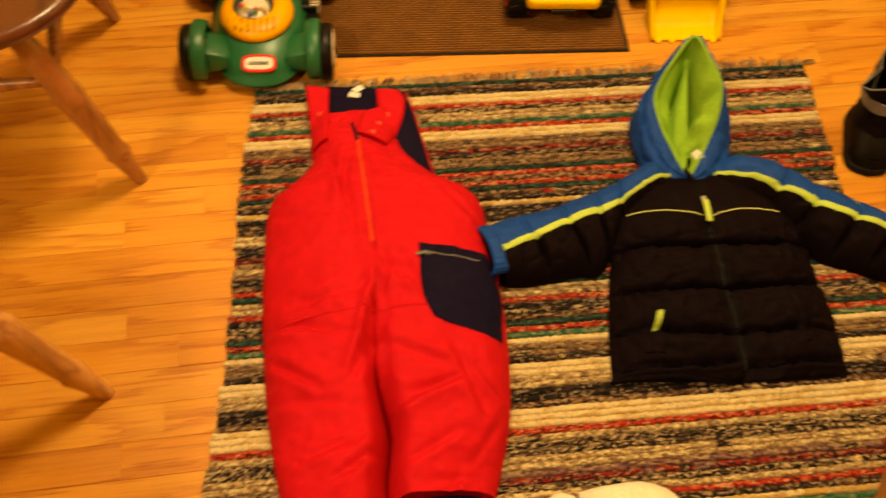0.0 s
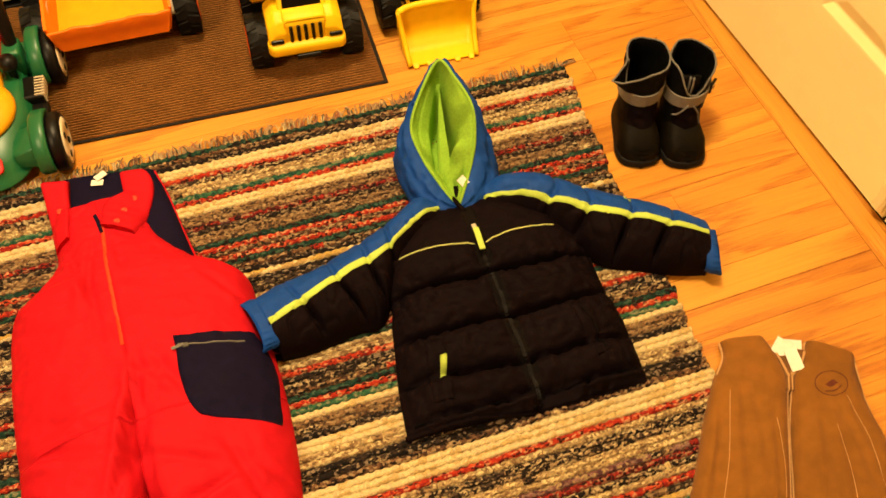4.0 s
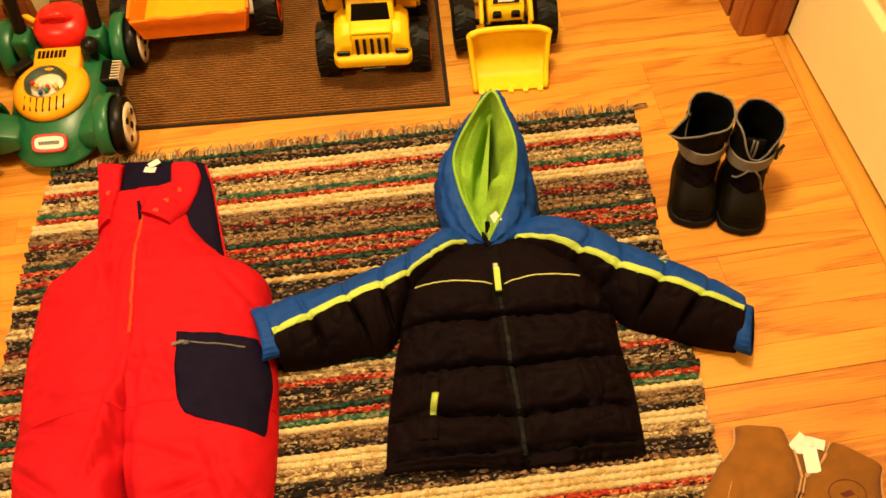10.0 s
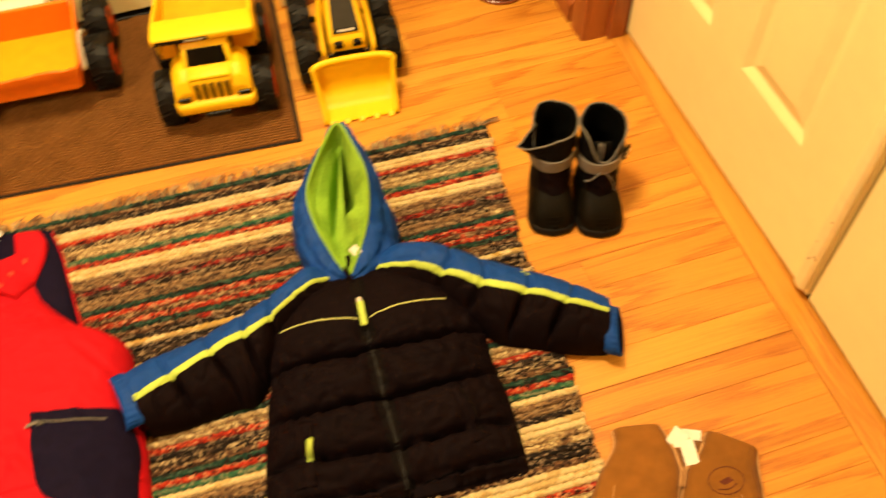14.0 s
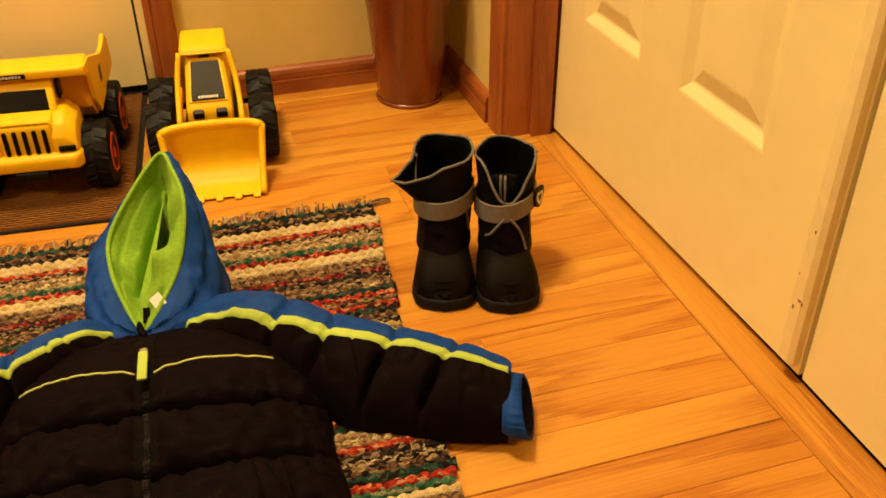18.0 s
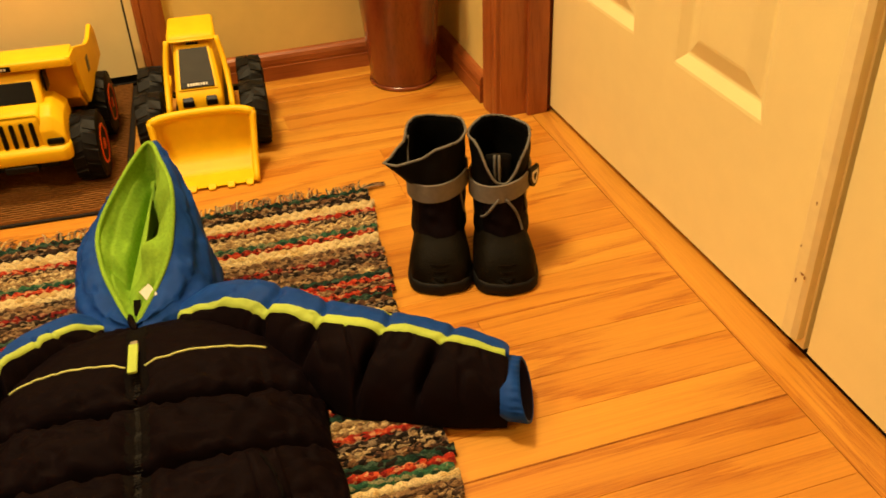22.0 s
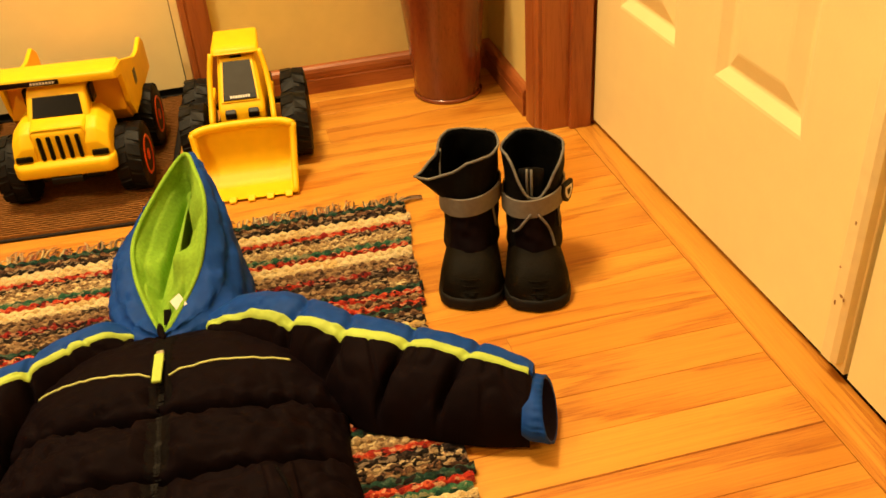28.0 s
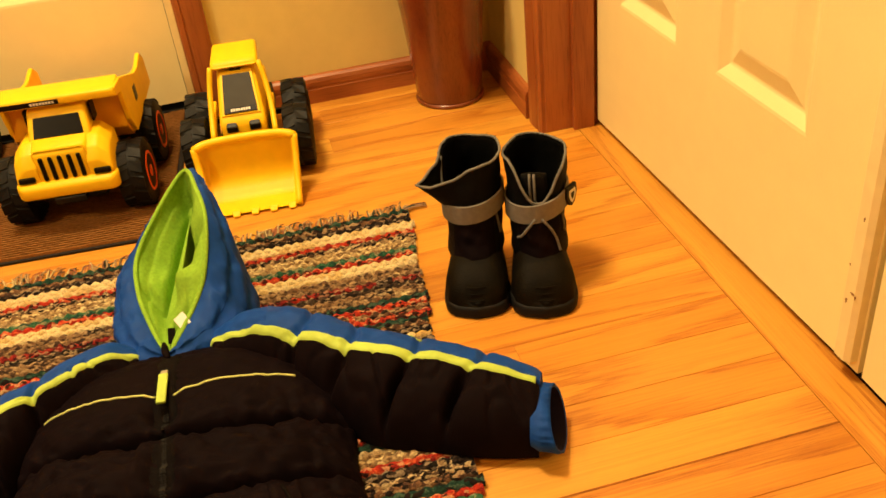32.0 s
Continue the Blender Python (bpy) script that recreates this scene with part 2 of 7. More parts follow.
WHITE_EDGE = stuff("worn_white_edge", (0.82, 0.70, 0.38), 0.5, 0.04, 60, 0.1, 300, stain=0.06)
SCUFF = stuff("scuffed_paint", (0.28, 0.15, 0.05), 0.8, 0.2, 90, 0.1)
CEIL = stuff("ceiling_paint", (0.8, 0.78, 0.72), 0.9, 0.03, 40, 0.3, 200)
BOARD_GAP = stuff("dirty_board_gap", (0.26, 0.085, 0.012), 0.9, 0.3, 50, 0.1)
# near-black that stands for the shade in open gaps
GAP_SHADE = stuff("gap_shade", (0.03, 0.02, 0.015), 0.9, 0.2, 50, 0.1)
MAT_BROWN = stuff("brown_ribbed_mat", (0.285, 0.122, 0.033), 0.9, 0.2, 200, 0.2, 900, spec=0.08, stain=0.15)
MAT_DARK = stuff("mat_rubber_edge", (0.010, 0.006, 0.004), 0.75, 0.2, 120, 0.3, 500)
PUFF = stuff("black_nylon_shell", (0.0062, 0.0034, 0.0044), 0.62, 0.15, 90, 0.2, 1200, spec=0.02)
BLUE = stuff("blue_nylon_shell", (0.006, 0.050, 0.28), 0.6, 0.12, 90, 0.12, 1200, spec=0.12)
PALE_LIME = stuff("pale_lime_piping", (0.55, 0.58, 0.20), 0.6, 0.06, 200, 0.2, 1500)
LIME = stuff("lime_piping", (0.42, 0.56, 0.09), 0.6, 0.06, 200, 0.2, 1500)
FLEECE = stuff("lime_fleece", (0.25, 0.45, 0.046), 0.95, 0.12, 260, 0.5, 1100, spec=0.05)
ZIP = stuff("black_zip_tape", (0.005, 0.0035, 0.0035), 0.8, 0.2, 300, 0.4, 1500, spec=0.05)
METAL = stuff("zip_metal", (0.45, 0.43, 0.40), 0.35, 0.1, 200, 0.1, metal=0.9)
TEETH = stuff("grey_zip_teeth", (0.010, 0.009, 0.010), 0.5, 0.3, 400, 0.2, spec=0.12)
TAG = stuff("white_cloth_tag", (0.8, 0.78, 0.74), 0.85, 0.05, 200, 0.3, 900)
RED = stuff("red_nylon", (0.50, 0.007, 0.016), 0.7, 0.06, 60, 0.14, 1400, spec=0.08, stain=0.06)
RED_DK = stuff("red_zip_tape", (0.62, 0.045, 0.010), 0.6, 0.1, 200, 0.3, 900)
NAVY = stuff("navy_nylon", (0.0065, 0.0042, 0.020), 0.8, 0.15, 90, 0.25, 1200, spec=0.08)
SNAP = stuff("red_snap_button", (0.62, 0.05, 0.025), 0.35, 0.05, 90, 0.0)
VEST = stuff("brown_fleece", (0.235, 0.094, 0.0165), 0.95, 0.12, 45, 0.6, 700, spec=0.1, sheen=0.06, stain=0.14)
VEST_IN = stuff("brown_fleece_inside", (0.17, 0.078, 0.030), 0.95, 0.16, 60, 0.7, 700, spec=0.1)
VEST_EDGE = stuff("tan_vest_binding", (0.50, 0.28, 0.12), 0.9, 0.15, 200, 0.6, 900)
STITCH = stuff("dark_red_stitching", (0.10, 0.022, 0.012), 0.9, 0.2, 200, 0.5)
KNIT = stuff("cream_knit", (0.78, 0.74, 0.60), 0.95, 0.08, 150, 0.8, 350, sheen=0.2)
RUBBER = stuff("olive_black_rubber", (0.0046, 0.0031, 0.0014), 0.58, 0.3, 60, 0.3, 450, spec=0.07)
SOLE = stuff("black_sole", (0.006, 0.005, 0.005), 0.6, 0.2, 60, 0.2, 500, spec=0.15)
BOOT = stuff("black_boot_nylon", (0.0032, 0.0028, 0.003), 0.65, 0.3, 120, 0.5, 900, spec=0.09)
# boot lining, and the near-black that paints shade into the jacket's seams
FUR_AND_SHADE = stuff("lining_and_seam_shade", (0.002, 0.002, 0.002), 0.95, 0.3, 200, 0.9, 900, spec=0.05)
GREY_PIPE = stuff("grey_piping", (0.16, 0.15, 0.14), 0.7, 0.15, 200, 0.4, 900)
GREY_STRAP = stuff("grey_strap", (0.20, 0.175, 0.15), 0.75, 0.1, 160, 0.5, 1200)
YELLOW = stuff("yellow_plastic", (0.88, 0.54, 0.006), 0.48, 0.05, 40, 0.06, 400, spec=0.3, stain=0.06)
YELLOW_W = stuff("warm_yellow_plastic", (0.80, 0.36, 0.006), 0.4, 0.05, 40, 0.04, 400, stain=0.05)
ORANGE = stuff("orange_plastic", (0.86, 0.19, 0.008), 0.35, 0.05, 40, 0.04, 400)
TYRE = stuff("black_tyre", (0.004, 0.0035, 0.0035), 0.5, 0.2, 80, 0.15, 500, spec=0.16)
RIM_RED = stuff("red_orange_rim", (0.62, 0.075, 0.008), 0.35, 0.05, 60, 0.02)
GLASS_DK = stuff("dark_window_print", (0.003, 0.0025, 0.002), 0.3, 0.1, 40, 0.0, spec=0.15)
GREY_PL = stuff("grey_plastic", (0.075, 0.070, 0.060), 0.4, 0.1, 60, 0.05)
WINDOW_GREY = stuff("grey_window_print", (0.030, 0.027, 0.022), 0.5, 0.1, 60, 0.03, spec=0.2)
GREY_GREEN = stuff("grey_green_plastic", (0.045, 0.060, 0.040), 0.5, 0.1, 60, 0.05)
BLACK_PL = stuff("black_plastic", (0.004, 0.0035, 0.0035), 0.38, 0.2, 60, 0.06, spec=0.2)
WHITE_PL = stuff("white_plastic", (0.75, 0.72, 0.66), 0.35, 0.04, 60, 0.02)
CREAM_PL = stuff("cream_plastic", (0.72, 0.60, 0.42), 0.4, 0.04, 60, 0.02)
GREEN_PL = stuff("green_plastic", (0.008, 0.115, 0.042), 0.36, 0.08, 40, 0.05, 500, spec=0.5)
RED_PL = stuff("red_plastic", (0.68, 0.015, 0.010), 0.3, 0.05, 50, 0.02)
LEAF = stuff("dark_silk_leaf", (0.03, 0.055, 0.015), 0.7, 0.3, 80, 0.3)
PETAL = stuff("yellow_silk_petal", (0.75, 0.50, 0.03), 0.8, 0.1, 80, 0.3)
BALLS = [stuff("ball_" + n, c, 0.3, 0.03, 30, 0.0) for n, c in (("red", (0.6, 0.03, 0.02)), ("yellow", (0.75, 0.45, 0.02)), ("white", (0.75, 0.72, 0.68)), ("blue", (0.03, 0.08, 0.35)), ("green", (0.03, 0.25, 0.06)))]
CLEAR, _t, _b = shader("clear_dome")
_b.inputs["Transmission Weight"].default_value = 1.0
_b.inputs["Roughness"].default_value = 0.06
_b.inputs["IOR"].default_value = 1.03

# ---- building helpers ----
LAID = set()


def laid(name, x, y, z, label, category, group=""):
    """A thing whose parts are given in the room's own coordinates."""
    e = thing(name, pose(x, y, z), label, category, group)
    LAID.add(e.name)
    return e


def link(name, me, parent=None, label=""):
    ob = new(name, me)
    if parent:
        ob.parent = parent
        top_one = parent.parent or parent
        if top_one.name in LAID:
            ob.matrix_parent_inverse = parent.matrix_basis.inverted() if parent.parent is None else Matrix()
    if label:
        ob["label"] = label
    return ob


def mesh(name, verts, faces, mats, smooth=True, idx=None):
    me = bpy.data.meshes.new(name)
    me.from_pydata([tuple(map(float, v)) for v in verts], [], faces)
    for m in (mats if isinstance(mats, (list, tuple)) else [mats]):
        me.materials.append(m)
    if idx:
        me.polygons.foreach_set("material_index", idx)
    me.polygons.foreach_set("use_smooth", [smooth] * len(me.polygons))
    me.update()
    return me


def part(name, bm, material, parent=None, label="", smooth=False):
    me = bpy.data.meshes.new(name)
    bm.to_mesh(me)
    bm.free()
    me.materials.append(material)
    me.polygons.foreach_set("use_smooth", [smooth] * len(me.polygons))
    return link(name, me, parent, label)


def thing(name, m, label, category, group="", kind=""):
    e = new(name)
    e.empty_display_size = 0.05
    e.matrix_world = m
    return tagged(e, label, category, group, kind)


def box(bm, x0, y0, z0, x1, y1, z1, bevel=0.0, seg=2, m=None):
    b2 = bmesh.new()
    bmesh.ops.create_cube(b2, size=1)
    for v in b2.verts:
        v.co = ((x0 + x1) / 2 + v.co.x * (x1 - x0), (y0 + y1) / 2 + v.co.y * (y1 - y0), (z0 + z1) / 2 + v.co.z * (z1 - z0))
    if bevel:
        bmesh.ops.bevel(b2, geom=b2.edges[:], offset=bevel, segments=seg, profile=0.5, affect="EDGES")
    if m:
        bmesh.ops.transform(b2, matrix=m, verts=b2.verts)
    tmp = bpy.data.meshes.new("t")
    b2.to_mesh(tmp)
    b2.free()
    bm.from_mesh(tmp)
    bpy.data.meshes.remove(tmp)
    return bm


def boxes(*rows, bevel=0.0):
    bm = bmesh.new()
    for r in rows:
        box(bm, *r[:6], bevel=bevel)
    return bm


def prism(pts, depth, axis=0, bevel=0.0, seg=2):
    """A flat outline, extruded along an axis from -depth/2 to depth/2."""
    bm = bmesh.new()
    def place(a, b, d):
        return {0: (d, a, b), 1: (a, d, b), 2: (a, b, d)}[axis]
    lo = [bm.verts.new(place(a, b, -depth / 2)) for a, b in pts]
    hi = [bm.verts.new(place(a, b, depth / 2)) for a, b in pts]
    n = len(pts)
    bm.faces.new(lo)
    bm.faces.new(hi)
    for i in range(n):
        bm.faces.new((lo[i], lo[(i + 1) % n], hi[(i + 1) % n], hi[i]))
    bmesh.ops.recalc_face_normals(bm, faces=bm.faces)
    if bevel:
        bmesh.ops.bevel(bm, geom=bm.edges[:], offset=bevel, segments=seg, profile=0.5, affect="EDGES")
    return bm


def lathe(profile, n=32, axis="z", close=True):
    """Turned shape from (radius, height) pairs."""
    verts, faces = [], []
    for r, h in profile:
        for i in range(n):
            a = 2 * math.pi * i / n
            c, s = r * math.cos(a), r * math.sin(a)
            verts.append((c, s, h) if axis == "z" else (h, c, s) if axis == "x" else (c, h, s))
    for j in range(len(profile) - 1):
        for i in range(n):
            faces.append((j * n + i, j * n + (i + 1) % n, (j + 1) * n + (i + 1) % n, (j + 1) * n + i))
    if close:
        faces.append(tuple(range(n))[::-1])
        faces.append(tuple((len(profile) - 1) * n + i for i in range(n)))
    return verts, faces


def spline(pts, n):
    """n points along a smooth line through pts."""
    p = np.array(pts, float)
    if p.ndim == 1:
        p = p[:, None]
    q = np.vstack([2 * p[0] - p[1], p, 2 * p[-1] - p[-2]])
    out = []
    k = len(p) - 1
    for s in np.linspace(0, k, n):
        i = min(int(s), k - 1)
        t = s - i
        a, b, c, d = q[i], q[i + 1], q[i + 2], q[i + 3]
        out.append(0.5 * (2 * b + (c - a) * t + (2 * a - 5 * b + 4 * c - d) * t * t + (3 * b - a - 3 * c + d) * t ** 3))
    return np.array(out)


def tube(pts, r, n=8, cap=True):
    """A round cord along points; r one radius or one a point."""
    p = np.array(pts, float)
    rr = np.full(len(p), r) if np.isscalar(r) else np.array(r, float)
    verts, faces = [], []
    prev = None
    for i in range(len(p)):
        d = p[min(i + 1, len(p) - 1)] - p[max(i - 1, 0)]
        d /= np.linalg.norm(d) + 1e-9
        side = np.cross(d, (0, 0, 1) if abs(d[2]) < 0.9 else (1, 0, 0)) if prev is None else prev - d * np.dot(prev, d)
        side /= np.linalg.norm(side) + 1e-9
        prev = side
        up = np.cross(side, d)
        for k in range(n):
            a = 2 * math.pi * k / n
            verts.append(p[i] + rr[i] * (math.cos(a) * side + math.sin(a) * up))
    for i in range(len(p) - 1):
        for k in range(n):
            faces.append((i * n + k, i * n + (k + 1) % n, (i + 1) * n + (k + 1) % n, (i + 1) * n + k))
    if cap:
        faces.append(tuple(range(n))[::-1])
        faces.append(tuple((len(p) - 1) * n + k for k in range(n)))
    return verts, faces


def grid(P, wrap=False):
    """Verts and faces of a grid of points P[row, column]."""
    nv, nu = P.shape[:2]
    verts = P.reshape(-1, 3)
    faces = []
    for i in range(nv - 1):
        for j in range(nu if wrap else nu - 1):
            k = (j + 1) % nu
            faces.append((i * nu + j, i * nu + k, (i + 1) * nu + k, (i + 1) * nu + j))
    return verts, faces


def ease(u, kind, p):
    if kind == "both":
        return (1 - np.abs(2 * u - 1) ** p) ** 0.5
    if kind == "first":
        return (1 - np.abs(1 - u) ** p) ** 0.5
    if kind == "last":
        return (1 - np.abs(u) ** p) ** 0.5
    return np.ones_like(u)


TREES = []


def keep(ob, m=None):
    """Remember a surface, for things that are laid on it."""
    from mathutils.bvhtree import BVHTree
    me = ob.data
    TREES.append(BVHTree.FromPolygons([v.co.copy() for v in me.vertices], [tuple(f.vertices) for f in me.polygons]))


def top(x, y, default=0.01):
    best = default
    for t in TREES:
        hit = t.ray_cast(Vector((x, y, 1.0)), Vector((0, 0, -1)))
        if hit[0] is not None and hit[0].z > best:
            best = hit[0].z
    return best


def pad(edge1, edge2, thick, nv=48, nu=22, z0=0.012, kind="both", p=3.0, ends=(0.0, 0.0), fz=None, base=None):
    """A stuffed cloth shape between two edge lines: points P[row, column] over its upper side.
    fz(x, y, u, v, h) changes the height h of the cloth over its base."""
    a, b = spline(edge1, nv), spline(edge2, nv)
    T = spline(thick, nv)[:, 0]
    B = np.full(nv, z0) if base is None else spline(base, nv)[:, 0]
    us = 0.5 - 0.5 * np.cos(np.linspace(0, math.pi, nu)) if kind == "both" else np.linspace(0, 1, nu) ** (1.6 if kind == "first" else 1.0)
    if kind == "last":
        us = 1 - np.linspace(1, 0, nu) ** 1.6
    P = np.zeros((nv, nu, 3))
    for i in range(nv):
        v = i / (nv - 1)
        k = 1.0
        if ends[0] and v < ends[0]:
            k *= math.sqrt(max(0.0, 1 - (1 - v / ends[0]) ** 2))
        if ends[1] and v > 1 - ends[1]:
            k *= math.sqrt(max(0.0, 1 - (1 - (1 - v) / ends[1]) ** 2))
        for j in range(nu):
            u = us[j]
            x, y = a[i] + (b[i] - a[i]) * u
            h = T[i] * float(ease(np.array(u), kind, p)) * k
            if fz:
                h = fz(x, y, u, v, h)
            P[i, j] = x, y, B[i] + max(h, 0.0)
    return P


def cloth(name, P, material, parent, label="", closed=True, under=0.004, floor=None):
    """A mesh from a pad, closed underneath."""
    verts, faces = grid(P)
    if closed:
        nv, nu = P.shape[:2]
        low = P.copy()
        low[:, :, 2] = np.minimum(P[:, :, 2], P[:, :, 2].min() if floor is None else floor) - 0.0005
        n = len(verts)
        verts = np.vstack([verts, low[:, [0, -1]].reshape(-1, 3)])
        for i in range(nv - 1):
            q = n + 2 * i
            faces.append((q, q + 2, q + 3, q + 1))
            faces.append((i * nu, q, q + 2, (i + 1) * nu)[::-1])
            faces.append((i * nu + nu - 1, (i + 1) * nu + nu - 1, q + 3, q + 1)[::-1])
        faces.append(tuple(range(nu)) + (n + 1, n))
        faces.append(tuple((nv - 1) * nu + j for j in range(nu))[::-1] + (n + 2 * nv - 2, n + 2 * nv - 1))
    ob = link(name, mesh(name, verts, faces, material), parent, label)
    keep(ob)
    return ob


def cord(name, pts, r, material, parent, lift=0.0, n=60, label=""):
    """A cord laid over what is already there, through plan points."""
    line = spline(pts, n)
    p3 = [(x, y, top(x, y) + lift) for x, y in line]
    return link(name, mesh(name, *tube(p3, r, 6), material), parent, label)


def ribbon(name, pts, w, material, parent, lift=0.001, n=60, label="", cols=4):
    """A flat tape laid over what is there."""
    line = spline(pts, n)
    P = np.zeros((n, cols + 1, 3))
    for i in range(n):
        d = line[min(i + 1, n - 1)] - line[max(i - 1, 0)]
        d /= np.linalg.norm(d)
        for j in range(cols + 1):
            q = line[i] + np.array((-d[1], d[0])) * w * (j / cols - 0.5)
            P[i, j] = q[0], q[1], top(q[0], q[1]) + lift - (0.001 if j in (0, cols) else 0)
    return cloth(name, P, material, parent, label, floor=None)


def patch(name, quad, material, parent, lift=0.001, n=8, label=""):
    """A small flat piece laid over what is there; quad: four plan corners in turn."""
    q = np.array(quad, float)
    P = np.zeros((n, n, 3))
    for i in range(n):
        for j in range(n):
            s, t = i / (n - 1), j / (n - 1)
            x, y = (q[0] * (1 - t) + q[1] * t) * (1 - s) + (q[3] * (1 - t) + q[2] * t) * s
            P[i, j] = x, y, top(x, y) + lift - (0.0012 if i in (0, n - 1) or j in (0, n - 1) else 0)
    return cloth(name, P, material, parent, label)


def wob(x, y, s, seed=0.0):
    return noise.noise((x * s, y * s, seed))

# ---- the setting ----
HI = 2.42
floor = thing("floor", Matrix(), "honey-coloured oak strip floor with satin varnish", "floor", kind="structure")
# near-black base, so that gaps above it look shaded
part("subfloor", boxes((-4.2, -4.2, -0.06, 0.25, 0.46, -0.012)), GAP_SHADE, floor)


def wall(name, label, *rows):
    ob = part(name, boxes(*rows), PAINT)
    return tagged(ob, label, "wall", kind="structure")


wall("wall_back", "cream painted wall at the end of the entry", (-0.567, 0.300, 0, 0.10, 0.42, HI), (-1.43, 0.300, 2.10, -0.567, 0.42, HI), (-4.2, 0.300, 0, -1.487, 0.42, HI), (-1.487, 0.30, 2.10, -1.43, 0.42, HI))
wall("wall_right", "cream painted wall with closet doors", (-0.083, 0.062, 0, 0.10, 0.300, HI), (-0.083, -1.375, 2.11, 0.10, 0.062, HI), (-0.083, -4.2, 0, 0.10, -1.375, HI))
wall("wall_left", "cream painted wall", (-4.3, -4.2, 0, -4.2, 0.42, HI))
wall("wall_front", "cream painted wall", (-4.3, -4.3, 0, 0.10, -4.2, HI))
tagged(part("ceiling", boxes((-4.3, -4.3, HI, 0.25, 0.5, HI + 0.1)), CEIL), "plain white painted ceiling", "ceiling", kind="structure")
part_closet = part("closet_lining", boxes((0.10, -1.5, 0, 0.13, 0.1, HI)), PAINT)
tagged(part_closet, "plain closet lining behind the doors", "wall", kind="structure")


def moulding(name, length, axis, material, depth, height, label, m):
    """Skirting with a stepped, rounded upper edge; the face looks to -y before m."""
    pts = [(0, 0), (-depth, 0), (-depth, height * 0.50), (-depth * 0.93, height * 0.53), (-depth * 0.93, height * 0.60), (-depth, height * 0.63), (-depth, height * 0.78), (-depth * 0.8, height * 0.90), (-depth * 0.45, height * 0.97), (0, height)]
    bm = prism(pts, length, 0)
    bmesh.ops.transform(bm, matrix=m, verts=bm.verts)
    return tagged(part(name, bm, material), label, "baseboard", kind="structure")


moulding("baseboard", 0.485, 0, TRIM_X, 0.013, 0.050, "red-brown stained wooden baseboard", pose(-0.3255, 0.300, 0))
moulding("baseboard", 0.222, 0, TRIM_Y, 0.013, 0.050, "red-brown stained wooden baseboard", pose(-0.083, 0.176, 0, 0, 0, -90))
moulding("baseboard", 2.7, 0, TRIM_X, 0.013, 0.050, "red-brown stained wooden baseboard", pose(-2.84, 0.300, 0))
moulding("baseboard", 2.7, 0, TRIM_Y, 0.013, 0.050, "red-brown stained wooden baseboard", pose(-0.083, -2.8, 0, 0, 0, -90))


def casing_bar(bm, w, length, depth, m):
    """Door casing with grooves along it; runs along z, w across x, face to -y."""
    pts = [(0, 0), (0, -depth * 0.55), (w * 0.08, -depth * 0.8), (w * 0.22, -depth * 0.85), (w * 0.26, -depth * 0.7), (w * 0.32, -depth * 0.85), (w * 0.62, -depth), (w * 0.9, -depth), (w, -depth * 0.85), (w, 0)]
    b2 = prism(pts, length, 2)
    bmesh.ops.transform(b2, matrix=m, verts=b2.verts)
    tmp = bpy.data.meshes.new("t")
    b2.to_mesh(tmp)
    b2.free()
    bm.from_mesh(tmp)
    bpy.data.meshes.remove(tmp)


closet_trim = thing("trim", Matrix(), "red-brown stained wooden closet door frame", "door frame", kind="structure")
for y, s in ((0.004, 1), (-1.318, -1)):
    bm = bmesh.new()
    casing_bar(bm, 0.052, 2.10, 0.0115, pose(-0.083, y + (0.002 if s > 0 else -0.002), 1.05, 0, 0, -90) @ Matrix.Diagonal((-s, 1, 1, 1)))
    bmesh.ops.recalc_face_normals(bm, faces=bm.faces)
    part("casing", bm, TRIM, closet_trim)
    part("jamb", boxes((-0.083, min(y, y + s * 0.019), 0, 0.045, max(y, y + s * 0.019), 2.08), bevel=0.0012), TRIM, closet_trim)
    part("stop", boxes((-0.012 - 0.028, min(y - s * 0.010, y), 0, -0.006, max(y - s * 0.010, y), 2.07), bevel=0.001), TRIM, closet_trim)
part("head_jamb", boxes((-0.083, -1.318, 2.06, 0.045, 0.004, 2.08)), TRIM_Y, closet_trim)
part("head_casing", boxes((-0.0945, -1.375, 2.085, -0.083, 0.062, 2.14), bevel=0.003), TRIM_Y, closet_trim)


